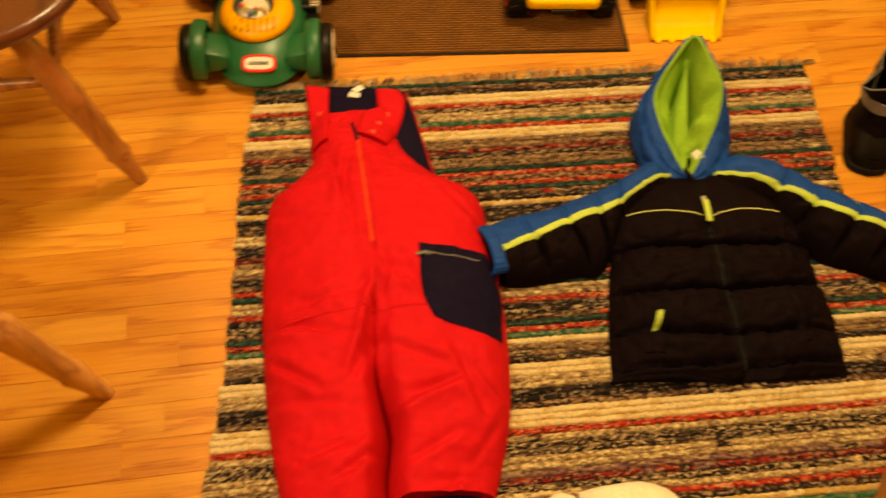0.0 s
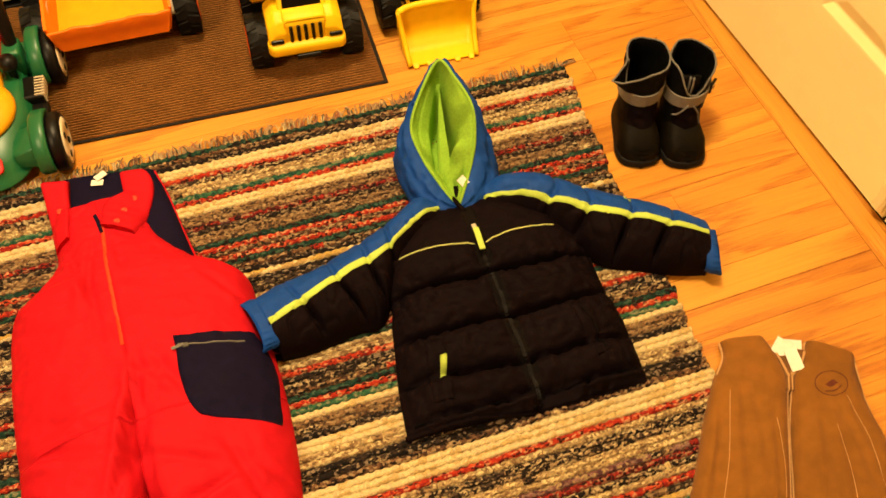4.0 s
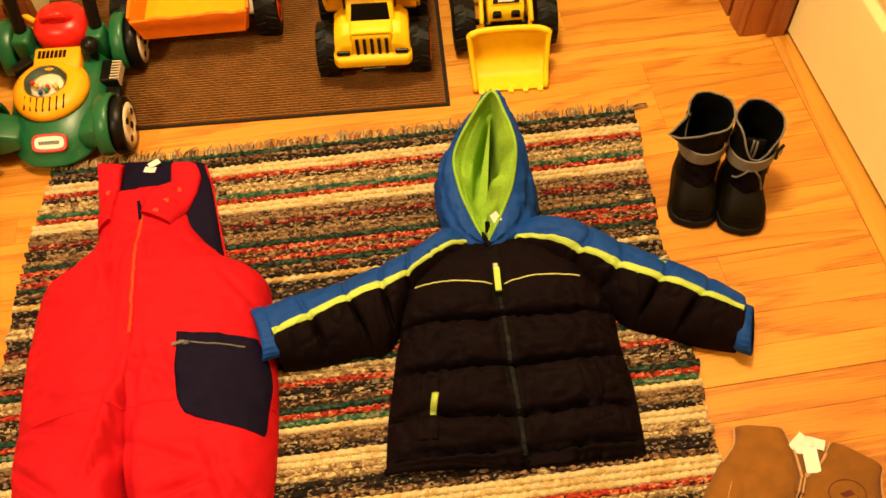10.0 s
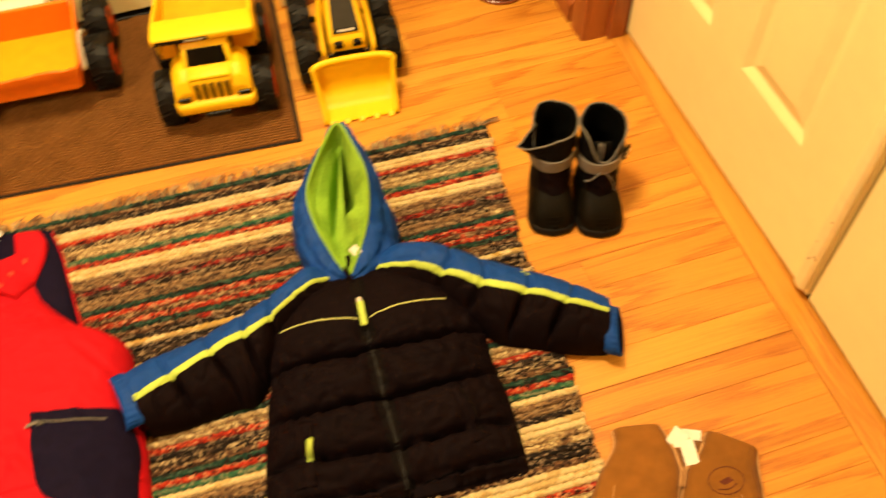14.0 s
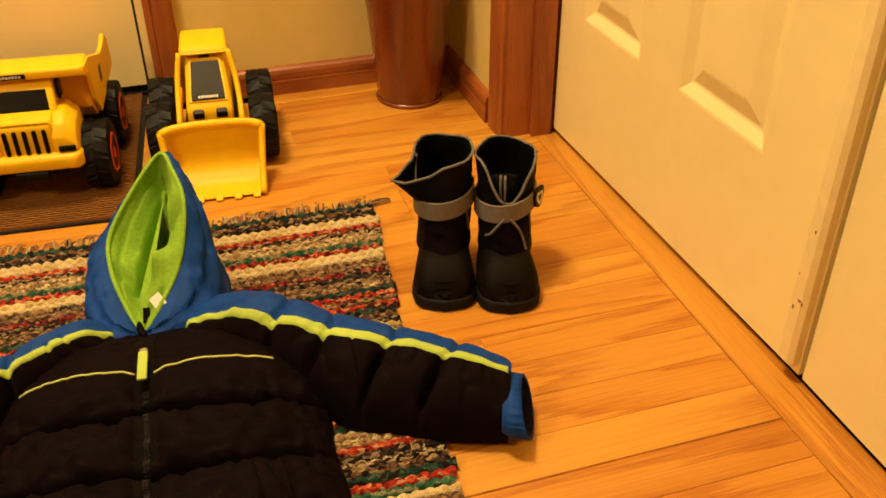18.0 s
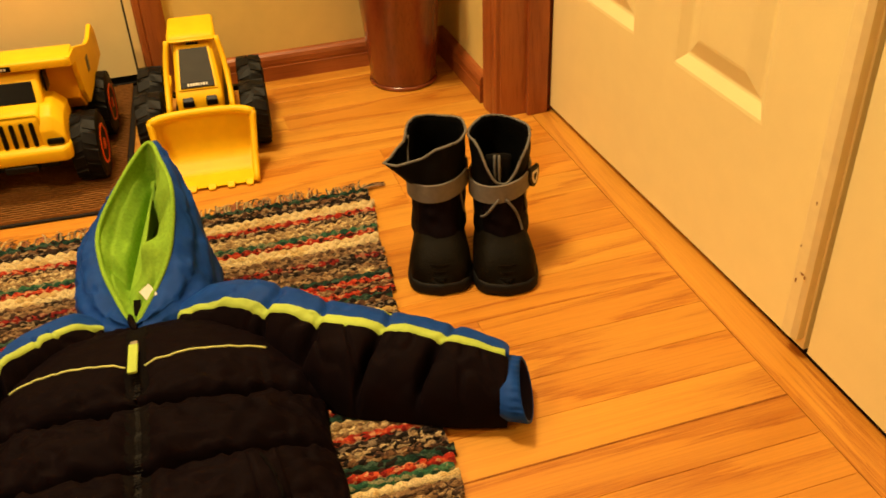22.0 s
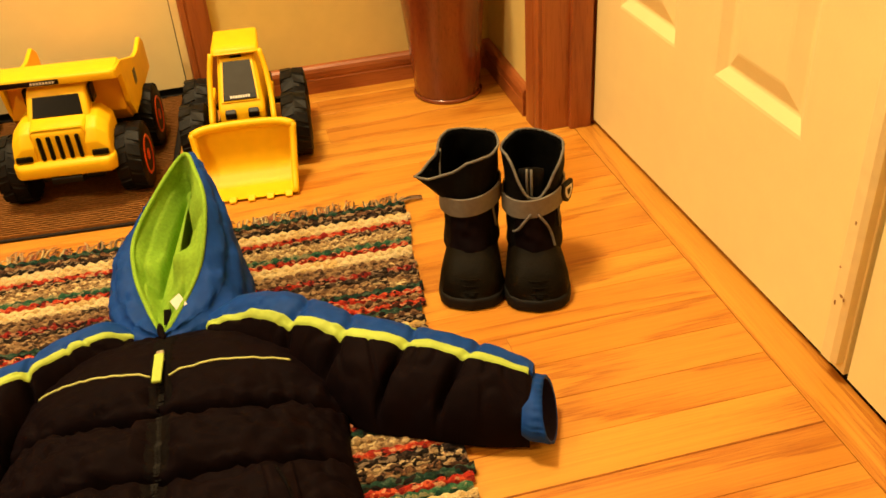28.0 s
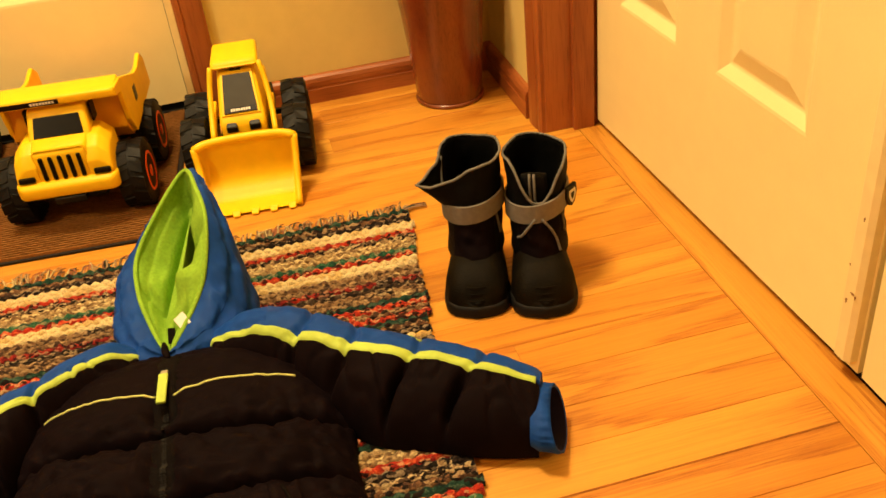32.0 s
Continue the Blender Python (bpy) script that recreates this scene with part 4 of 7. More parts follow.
def sleeve(outer, inner, lime, thick, base, seams, cuff_w, slant, shift=0.5, sink=0.0):
    band = spline(lime, 41)[:, 0]

    def f(x, y, u, v, h):
        g = 0.0
        below = min(1.0, max(0.0, (u - float(np.interp(v, np.linspace(0, 1, 41), band)) - 0.04) / 0.14))
        for s in seams:
            d = (v - s + slant * max(0.0, u - 0.42) - 0.008 * math.sin(u * 5 + s * 9)) * 0.36
            g = max(g, math.exp(-(d / 0.0036) ** 2) * (0.075 + 0.33 * below) + math.exp(-(d / 0.016) ** 2) * (0.035 + 0.07 * below))
        return h * (1 - g) + (0.0030 * wob(x, y, 24, 3) + 0.0020 * wob(x, y, 70, 4) - 0.0045 * max(0.0, 1 - abs(wob(x * 1.1, y, 30, 16)) * 8) * (u > 0.58)) * min(1.0, h / 0.03)
    P = pad(outer, inner, thick, 210, 48, 0.012, "both", 2.5, (0.035, 0.045), f, base)
    nv, nu = P.shape[:2]
    lm = spline(lime, nv)[:, 0]
    us = 0.5 - 0.5 * np.cos(np.linspace(0, math.pi, nu))

    def cut(lo, hi, n, lift=0.0):
        Q = np.zeros((nv, n, 3))
        for i in range(nv):
            for j in range(n):
                u = lo(i) + (hi(i) - lo(i)) * j / (n - 1)
                for c in range(3):
                    Q[i, j, c] = np.interp(u, us, P[i, :, c])
                Q[i, j, 2] += lift * (0.0 if j in (0, n - 1) else 1.0)
        return Q
    s = cloth("sleeve", cut(lambda i: lm[i] + 0.02, lambda i: 1.0, 26)[:-6], PUFF, jacket, "black quilted sleeve", floor=0.011)
    cloth("shoulder_panel", cut(lambda i: 0.0, lambda i: lm[i] - 0.02, 24)[:-6], BLUE, jacket, "blue quilted shoulder stripe", floor=0.011)
    verts, faces = grid(cut(lambda i: lm[i] - 0.046, lambda i: lm[i] + 0.050, 9, 0.0016)[:-8])
    keep(link("piping", mesh("piping", verts, faces, LIME), jacket, "lime reflective piping"))
    # the cuff: a short gathered blue ring with a dark mouth
    E = P[-9]
    a, b = E[0], E[-1]
    mid, across = a + (b - a) * shift, (b - a)
    d = np.array((P[-1, nu // 2] - P[-17, nu // 2]))
    d[2] = 0
    d /= np.linalg.norm(d)
    half = np.linalg.norm(across[:2]) / 2
    e = across / np.linalg.norm(across)
    hz = (E[:, 2].max() - a[2]) / 2
    ring, n = [], 96
    for k, (t, sc) in enumerate(((-0.004, 0.80), (0.004, 0.90), (0.010, 0.88), (cuff_w * 0.8, 0.87), (cuff_w * 1.25, 0.90), (cuff_w * 1.36, 0.87), (cuff_w * 1.30, 0.80), (cuff_w - 0.012, 0.66))):
        row = []
        for i in range(n):
            w = 2 * math.pi * i / n
            r = sc * (1 + 0.030 * math.sin(i * 1.9 + 2.0 * math.sin(i * 0.31)) * (k in (2, 3)) + 0.012 * math.sin(i * 0.7) * (k in (4, 5)))
            tt = t - 0.008 * math.sin(w) * min(1.0, max(0.0, (k - 2) / 3))
            row.append(mid + d * tt + e * half * math.cos(w) * r + np.array((0, 0, hz * 1.02 - sink + hz * math.sin(w) * r)))
        ring.append(row)
    v, f = grid(np.array(ring), True)
    c = mesh("cuff", v, f, [BLUE, NAVY], True, [1 if q // n >= 6 else 0 for q in range(len(f))])
    link("cuff", c, jacket, "blue gathered elastic cuff")


sleeve([(-0.626, -0.382), (-0.568, -0.374), (-0.505, -0.402), (-0.447, -0.446), (-0.391, -0.484), (-0.334, -0.528), (-0.282, -0.576)],
       [(-0.620, -0.440), (-0.572, -0.464), (-0.526, -0.506), (-0.476, -0.576), (-0.427, -0.604), (-0.371, -0.633), (-0.315, -0.652)],
       [0.52, 0.71, 0.69, 0.54, 0.51, 0.51, 0.47], [0.042, 0.072, 0.079, 0.077, 0.072, 0.069, 0.052], [0.014, 0.012, 0.012, 0.012, 0.012, 0.012, 0.012], (0.36, 0.48, 0.65, 0.82), 0.016, 0.17, 0.63, 0.006)
sleeve([(-0.684, -0.384), (-0.722, -0.372), (-0.781, -0.402), (-0.851, -0.423), (-0.915, -0.444), (-0.977, -0.454), (-1.028, -0.474)],
       [(-0.690, -0.440), (-0.735, -0.453), (-0.790, -0.488), (-0.838, -0.560), (-0.884, -0.562), (-0.953, -0.570), (-1.008, -0.566)],
       [0.46, 0.65, 0.65, 0.41, 0.44, 0.56, 0.65], [0.042, 0.066, 0.071, 0.069, 0.063, 0.057, 0.046], [0.014, 0.012, 0.012, 0.014, 0.018, 0.024, 0.032], (0.36, 0.47, 0.62, 0.80), 0.020, 0.04)

# near-black cords paint the shade deep in the quilted grooves
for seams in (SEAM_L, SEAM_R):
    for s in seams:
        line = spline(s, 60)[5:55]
        cord("seam", [tuple(q) for q in line[::6]], 0.0014, FUR_AND_SHADE, jacket, 0.0, 50, "near-black cord painting the shade of a seam groove")

# the hood stands up round a deep fleece-lined opening
RIM = [(-0.664, -0.412, 0.056), (-0.679, -0.370, 0.068), (-0.690, -0.318, 0.080), (-0.688, -0.262, 0.094), (-0.652, -0.219, 0.130), (-0.616, -0.196, 0.158),
       (-0.604, -0.240, 0.156), (-0.597, -0.298, 0.147), (-0.606, -0.338, 0.114), (-0.620, -0.362, 0.088), (-0.652, -0.405, 0.062)]
OUT = [(-0.668, -0.428, 0.058), (-0.702, -0.400, 0.060), (-0.719, -0.342, 0.068), (-0.714, -0.272, 0.078), (-0.668, -0.214, 0.110), (-0.612, -0.184, 0.146),
       (-0.589, -0.230, 0.142), (-0.577, -0.296, 0.116), (-0.576, -0.345, 0.080), (-0.594, -0.392, 0.064), (-0.640, -0.424, 0.060)]
LOW = [(-0.670, -0.430, 0.03), (-0.708, -0.412, 0.02), (-0.724, -0.348, 0.012), (-0.718, -0.272, 0.012), (-0.668, -0.215, 0.012), (-0.615, -0.190, 0.012),
       (-0.586, -0.232, 0.012), (-0.568, -0.297, 0.012), (-0.566, -0.355, 0.012), (-0.586, -0.405, 0.02), (-0.640, -0.426, 0.03)]


def closed(pts, n):
    k = len(pts)
    return spline(list(pts[-3:]) + list(pts) + list(pts[:4]), (k + 6) * 12 + 1)[3 * 12:(3 + k) * 12][:: 1][:n]


NR = len(RIM) * 12
rim, out, low = closed(RIM, NR), closed(OUT, NR), closed(LOW, NR)
bulge = (rim * 0.35 + out * 0.65)
bulge[:, 2] += 0.010
rows = []
for w in np.linspace(0, 1, 9):
    a = (1 - w) ** 2 * rim + 2 * w * (1 - w) * bulge + w * w * out
    rows.append(a)
for w in np.linspace(0, 1, 9)[1:]:
    b = out * (1 - w) + low * w
    b[:, :2] += (out - low)[:, :2] * 0 + np.array([0.0, 0.0])
    swell = 0.005 * math.sin(math.pi * w)
    ctr = np.array((-0.645, -0.31))
    b[:, :2] += (b[:, :2] - ctr) / (np.linalg.norm(b[:, :2] - ctr, axis=1)[:, None] + 1e-6) * swell
    rows.append(b)
H = np.array(rows)
for i in range(H.shape[0]):
    for j in range(NR):
        x, y, z = H[i, j]
        crease = max(math.exp(-((y + 0.300 + 0.15 * (x + 0.72)) / 0.004) ** 2), math.exp(-((y + 0.355) / 0.004) ** 2)) * (1 if 2 < i else 0)
        H[i, j, 2] += 0.004 * wob(x, y + z, 30, 8) * (i > 1) - 0.003 * crease + 0.0045 * (abs(math.sin(j / NR * math.pi * 13)) ** 0.35 - 0.8) * math.sin(math.pi * min(1, i / 7)) * (0 < i < 8) - 0.0035 * math.exp(-((i - 7) / 0.7) ** 2) + (0.0022 * wob(j * 0.035, i * 0.012, 40, 9) - 0.004 * max(0.0, 1 - abs(wob(x, y + z * 0.6, 30, 18)) * 8)) * (2 < i < 15)
for i in range(2, H.shape[0]):
    for j in range(NR):
        out_dir = (H[i, j, :2] - np.array((-0.645, -0.31)))
        out_dir = out_dir / (np.linalg.norm(out_dir) + 1e-6)
        puff = abs(math.sin(math.pi * (i - 1.0) / 5.0)) ** 0.5
        cross = abs(math.sin(math.pi * j / NR * (15 if i < 6 else 9) + 0.4 * (i // 6))) ** 0.3
        H[i, j, :2] += out_dir * (0.0055 * (puff * cross - 0.7) + 0.0040 * wob(j * 0.012, i * 0.02, 20, 21) + 0.0022 * wob(j * 0.03, i * 0.06, 20, 22)) * min(1.0, (i - 1) / 3) * (1.0 if i < 15 else 0.3)
v, f = grid(H, True)
keep(link("hood", mesh("hood", v, f, BLUE), jacket, "blue quilted hood"))
for r in (6, 11):
    link("hood_seam", mesh("hood_seam", *tube(np.vstack([H[r], H[r, :1]]), 0.0006, 6, False), BLUE), jacket, "stitched seam round the hood")
link("hood_edge", mesh("hood_edge", *tube(np.vstack([rim, rim[:1]]) + np.array((0, 0, 0.0005)), 0.0028, 8, False), FLEECE), jacket, "lime fleece edge of the hood")
spine = spline([(-0.661, -0.402, 0.054), (-0.666, -0.345, 0.050), (-0.652, -0.300, 0.022), (-0.639, -0.258, 0.014), (-0.627, -0.228, 0.016), (-0.618, -0.204, 0.110)], 80)
NI = 26


def bump(x, y, cx, cy, rx, ry):
    return math.exp(-((x - cx) / rx) ** 2 - ((y - cy) / ry) ** 2)


inner = np.zeros((NI, NR, 3))
for j in range(NR):
    k = int(np.argmin(np.abs(spine[:, 1] - rim[j, 1])))
    c = spine[k]
    right = rim[j, 0] > c[0]
    for i in range(NI):
        w = i / (NI - 1)
        p = rim[j] * (1 - w) + c * w
        slit = min(1.0, max(0.0, (rim[j, 1] + 0.350) / 0.06))
        smooth_z = rim[j, 2] + (c[2] - rim[j, 2]) * (w ** 1.8 if right else 1 - (1 - w) ** 1.25)
        lip = rim[j, 2] * (0.72 if right else 0.74)
        brink = 0.40 if right else 0.66
        fall = min(1.0, max(0.0, (w - brink) / 0.14))
        deep_z = (rim[j, 2] + (lip - rim[j, 2]) * min(1.0, w / brink) ** (1.6 if right else 1.0)) * (1 - fall) + c[2] * fall
        p[2] = smooth_z * (1 - slit) + deep_z * slit
        mid_w = math.sin(math.pi * min(1.0, w * 1.08)) if w < 0.925 else 0.0
        p[2] += mid_w * (0.012 * wob(p[0] * 0.9, p[1] * 0.8, 24, 12) + 0.004 * wob(p[0], p[1], 55, 13))
        p[2] -= 0.0035 * math.exp(-((w - 0.26) / 0.06) ** 2)
        if right:
            fat = 0.25 * bump(p[0], p[1], -0.612, -0.268, 0.010, 0.014) + 0.8 * bump(p[0], p[1], -0.630, -0.338, 0.014, 0.014)
            p[2] += mid_w * (0.022 * fat - 0.034 * math.exp(-((p[1] + 0.290 + 0.35 * (p[0] + 0.63)) / 0.008) ** 2) - 0.022 * math.exp(-((p[1] + 0.372 - 0.3 * (p[0] + 0.63)) / 0.007) ** 2))
            p[0] -= 0.012 * mid_w * fat
        else:
            p[2] -= mid_w * (0.016 * math.exp(-((p[1] + 0.318 + 0.6 * (p[0] + 0.67)) / 0.009) ** 2) + 0.012 * math.exp(-((p[1] + 0.378) / 0.007) ** 2))
        inner[i, j] = p
v, f = grid(inner, True)
f.append(tuple((NI - 1) * NR + j for j in range(NR)))
keep(link("hood_lining", mesh("hood_lining", v, f, FLEECE), jacket, "lime green fleece lining"))
tag_bm = boxes((-0.0068, -0.008, 0, 0.0068, 0.009, 0.0012), bevel=0.0004)
bmesh.ops.transform(tag_bm, matrix=pose(-0.6420, -0.3850, 0.073, 30, -30, 14), verts=tag_bm.verts)
part("neck_tag", tag_bm, TAG, jacket, "white cloth size tag")
loop_bm = boxes((-0.004, -0.009, 0, 0.004, 0.009, 0.002), bevel=0.0006)
bmesh.ops.transform(loop_bm, matrix=pose(-0.657, -0.392, 0.062, 35, 10, 0), verts=loop_bm.verts)
part("hanging_loop", loop_bm, ZIP, jacket, "black hanging loop")
collar = spline([(-0.666, -0.400, 0.060), (-0.664, -0.418, 0.063), (-0.660, -0.437, 0.068)], 10)
link("chin_guard", mesh("chin_guard", *tube(collar, [0.002, 0.003, 0.0035, 0.004, 0.004, 0.004, 0.004, 0.0035, 0.003, 0.002], 8), PUFF), jacket)

ZL = [(-0.656, -0.430), (-0.660, -0.480), (-0.663, -0.540), (-0.664, -0.590), (-0.668, -0.640), (-0.669, -0.700), (-0.673, -0.768)]
ribbon("zip_tape", ZL, 0.024, ZIP, jacket, 0.0008, 90)
zp = spline(ZL, 170)
tv, tf = [], []
for i in range(30, 169):
    x, y = zp[i]
    z = top(x, y) + 0.0002
    for s in (-1, 1):
        q = len(tv)
        w, d = 0.0022, 0.0007
        cx = x + s * 0.0015 + (0.0004 if i % 2 else -0.0004)
        tv += [(cx - w / 2, y - d, z), (cx + w / 2, y - d, z), (cx + w / 2, y + d, z), (cx - w / 2, y + d, z), (cx - w / 2, y - d, z + 0.001), (cx + w / 2, y - d, z + 0.001), (cx + w / 2, y + d, z + 0.001), (cx - w / 2, y + d, z + 0.001)]
        tf += [tuple(q + k for k in t) for t in ((4, 5, 6, 7), (0, 1, 5, 4), (1, 2, 6, 5), (2, 3, 7, 6), (3, 0, 4, 7))]
tagged(link("zip_teeth", mesh("zip_teeth", tv, tf, TEETH, False), jacket, "grey zip teeth"), kind="stuff")
z = top(-0.660, -0.480)
part("zip_slider", boxes((-0.6645, -0.488, z - 0.001, -0.6565, -0.472, z + 0.005), bevel=0.0015), METAL, jacket, "small metal zip slider")
bm = boxes((-0.0048, -0.040, 0, 0.0048, 0, 0.0035), bevel=0.0012)
bmesh.ops.transform(bm, matrix=pose(-0.6605, -0.482, z + 0.0055, 4, 0, -5), verts=bm.verts)
part("zip_pull", bm, LIME, jacket, "lime rubber zip pull")
cord("chest_piping", [(-0.786, -0.480), (-0.751, -0.484), (-0.721, -0.490), (-0.671, -0.505)], 0.0012, PALE_LIME, jacket, 0.0006, label="thin lime piping across the chest")
cord("chest_piping", [(-0.653, -0.508), (-0.622, -0.503), (-0.597, -0.501), (-0.560, -0.502), (-0.534, -0.504)], 0.0012, PALE_LIME, jacket, 0.0006, label="thin lime piping across the chest")
patch("pocket_flap", [(-0.800, -0.632), (-0.773, -0.638), (-0.788, -0.726), (-0.818, -0.722)], PUFF, jacket, 0.0036, 12)
patch("pocket_tab", [(-0.787, -0.663), (-0.777, -0.665), (-0.785, -0.686), (-0.794, -0.685)], LIME, jacket, 0.0042, 6, "lime pocket tab")
patch("pocket_flap", [(-0.575, -0.650), (-0.548, -0.640), (-0.540, -0.730), (-0.566, -0.735)], PUFF, jacket, 0.0030, 12)
cord("pocket_zip", [(-0.562, -0.655), (-0.552, -0.690), (-0.550, -0.728)], 0.0017, ZIP, jacket, 0.001)
cord("hem_edge", [(-0.866, -0.746), (-0.795, -0.753), (-0.740, -0.760), (-0.674, -0.770)], 0.006, PUFF, jacket, -0.004)
cord("hem_edge", [(-0.672, -0.770), (-0.589, -0.776), (-0.500, -0.780)], 0.006, PUFF, jacket, -0.004)
patch("shoulder_badge", [(-0.412, -0.500), (-0.398, -0.506), (-0.402, -0.512), (-0.416, -0.506)], LIME, jacket, 0.0008, 4, "small lime mark on the sleeve")

# ---- snow bib ----
suit = laid("snow_bib", -1.2, -0.55, 0.012, "bright red padded snow bib with navy pocket on the rug", "snow trousers")


def crumple(big, fine, folds=()):
    def f(x, y, u, v, h):
        e = min(1.0, h / 0.03)
        k = big * wob(x, y, 11, 21) + big * 0.5 * wob(x, y * 1.3, 27, 22) + fine * wob(x * 1.3, y * 1.6, 60, 23)
        for xa, ya, xb, yb, w, dep in folds:
            dx, dy = xb - xa, yb - ya
            ln = math.hypot(dx, dy)
            t = ((x - xa) * dx + (y - ya) * dy) / ln / ln
            if -0.15 < t < 1.15:
                d = ((x - xa) * dy - (y - ya) * dx) / ln
                fade = math.exp(-((t - 0.5) / 0.55) ** 4)
                k -= dep * fade * (math.exp(-(d / w) ** 2) - 0.6 * math.exp(-((d - 1.8 * w) / (1.4 * w)) ** 2))
        return h + k * e
    return f


cloth("back_panel", pad([(-1.262, -0.116), (-1.266, -0.20), (-1.262, -0.30), (-1.25, -0.36)], [(-1.108, -0.143), (-1.097, -0.22), (-1.088, -0.30), (-1.080, -0.37)],
                        [0.010, 0.016, 0.020, 0.022], 40, 24, 0.011, "both", 6, (0, 0), crumple(0.003, 0.001)), NAVY, suit, "navy lining")
FOLDS = [(-1.366, -0.68, -1.303, -0.735, 0.006, 0.010), (-1.208, -0.60, -1.231, -0.704, 0.006, 0.012), (-1.195, -0.54, -1.160, -0.580, 0.006, 0.008), (-1.205, -0.78, -1.109, -0.739, 0.006, 0.010), (-1.295, -0.866, -1.235, -0.837, 0.006, 0.010), (-1.160, -0.884, -1.096, -0.885, 0.006, 0.008), (-1.236, -0.36, -1.231, -0.48, 0.006, 0.008), (-1.212, -0.455, -1.205, -0.53, 0.006, 0.006), (-1.168, -0.54, -1.135, -0.61, 0.006, 0.008), (-1.202, -0.565, -1.198, -0.63, 0.005, 0.012), (-1.250, -0.72, -1.212, -0.655, 0.007, 0.012), (-1.103, -0.69, -1.074, -0.79, 0.007, 0.008), (-1.076, -0.725, -1.036, -0.772, 0.007, 0.006), (-1.34, -0.60, -1.24, -0.592, 0.009, 0.006), (-1.225, -0.30, -1.25, -0.45, 0.006, 0.006), (-1.190, -0.31, -1.180, -0.42, 0.006, 0.005), (-1.37, -0.62, -1.25, -0.66, 0.008, 0.006), (-1.19, -0.53, -1.205, -0.68, 0.007, 0.010),
         (-1.16, -0.55, -1.195, -0.64, 0.006, 0.005), (-1.36, -0.42, -1.29, -0.45, 0.007, 0.004), (-1.08, -0.41, -1.03, -0.47, 0.007, 0.005), (-1.12, -0.72, -1.20, -0.68, 0.007, 0.006)]
BL = [(-1.276, -0.190), (-1.288, -0.240), (-1.291, -0.295), (-1.330, -0.343), (-1.366, -0.385), (-1.377, -0.473), (-1.383, -0.560), (-1.385, -0.640), (-1.384, -0.720), (-1.379, -0.800), (-1.370, -0.870), (-1.352, -0.985)]
BC = [(-1.213, -0.190), (-1.208, -0.240), (-1.206, -0.295), (-1.206, -0.343), (-1.205, -0.390), (-1.203, -0.473), (-1.204, -0.560), (-1.214, -0.640), (-1.221, -0.720), (-1.212, -0.800), (-1.223, -0.870), (-1.226, -0.985)]
BR = [(-1.140, -0.190), (-1.136, -0.240), (-1.122, -0.294), (-1.080, -0.350), (-1.018, -0.402), (-1.010, -0.470), (-1.009, -0.570), (-1.012, -0.650), (-1.021, -0.730), (-1.036, -0.805), (-1.064, -0.880), (-1.105, -0.985)]
BT = [0.028, 0.036, 0.050, 0.066, 0.080, 0.090, 0.092, 0.090, 0.086, 0.080, 0.074, 0.052]
FOLDS += [(-1.38, -0.74, -1.28, -0.76, 0.007, 0.006), (-1.33, -0.83, -1.24, -0.81, 0.006, 0.005), (-1.30, -0.90, -1.25, -0.84, 0.006, 0.006), (-1.19, -0.76, -1.09, -0.74, 0.007, 0.006), (-1.20, -0.86, -1.12, -0.82, 0.006, 0.006), (-1.05, -0.80, -1.10, -0.86, 0.006, 0.005), (-1.16, -0.93, -1.12, -0.87, 0.006, 0.006)]
FOLDS += [(-1.205, -0.590, -1.250, -0.712, 0.005, 0.016), (-1.206, -0.632, -1.208, -0.745, 0.005, 0.014), (-1.262, -0.300, -1.236, -0.420, 0.006, 0.007), (-1.366, -0.625, -1.300, -0.640, 0.006, 0.006)]
wrinkle = crumple(0.0085, 0.0030, FOLDS)


def halves(left):
    """One half of the bib and its leg; a crease between the legs deepens downwards."""
    def f(x, y, u, v, h):
        h = wrinkle(x, y, u, v, h)
        from_mid = (1 - u) if left else u
        deep = min(1.0, max(0.0, (-0.590 - y) / 0.20))
        wide = 0.10 + 0.14 * min(1.0, max(0.0, (-0.62 - y) / 0.3))
        return h * (1 - 0.95 * deep * (1 - from_mid / wide) ** 1.7 if from_mid < wide else 1.0)
    e1, e2, kind = (BL, BC, "first") if left else (BC, BR, "last")
    return pad(e1, e2, BT, 190, 46, 0.010, kind, 2.8, (0.010, 0.04), f)


for left in (True, False):
    P = halves(left)
    cloth("bib_front", P[:118], RED, suit, "red padded front", floor=0.009)
    cloth("trouser_leg", P[117:] if left else P[117:177], RED, suit, "red padded leg", floor=0.009)
for x0, x1, dy in ((-1.336, -1.242, 0.0), (-1.200, -1.088, 0.083)):
    cloth("ankle_cuff", pad([(x0, dy - 0.975), (x0 + 0.004, dy - 1.0), (x0 + 0.006, dy - 1.02)], [(x1, dy - 0.975), (x1 - 0.004, dy - 1.0), (x1 - 0.006, dy - 1.02)], [0.040, 0.036, 0.030], 12, 20, 0.010, "both", 2.6, (0, 0.3)), NAVY, suit, "navy knitted ankle cuff")


def strap(e1, e2, lift, bend, over=0.018):
    n, m = 40, 10
    a, b = spline(e1, n), spline(e2, n)
    P = np.zeros((n, m, 3))
    for i in range(n):
        for j in range(m):
            x, y = a[i] + (b[i] - a[i]) * j / (m - 1)
            v = i / (n - 1)
            roll = 0.0 if v > 0.12 else -over * (1 - v / 0.12) ** 2
            P[i, j] = x, y, max(top(x, y) + lift, bend * (1 - v) + 0.02) + roll + 0.002 * wob(x, y, 40, 31) - (0.003 if j in (0, m - 1) else 0)
    return P


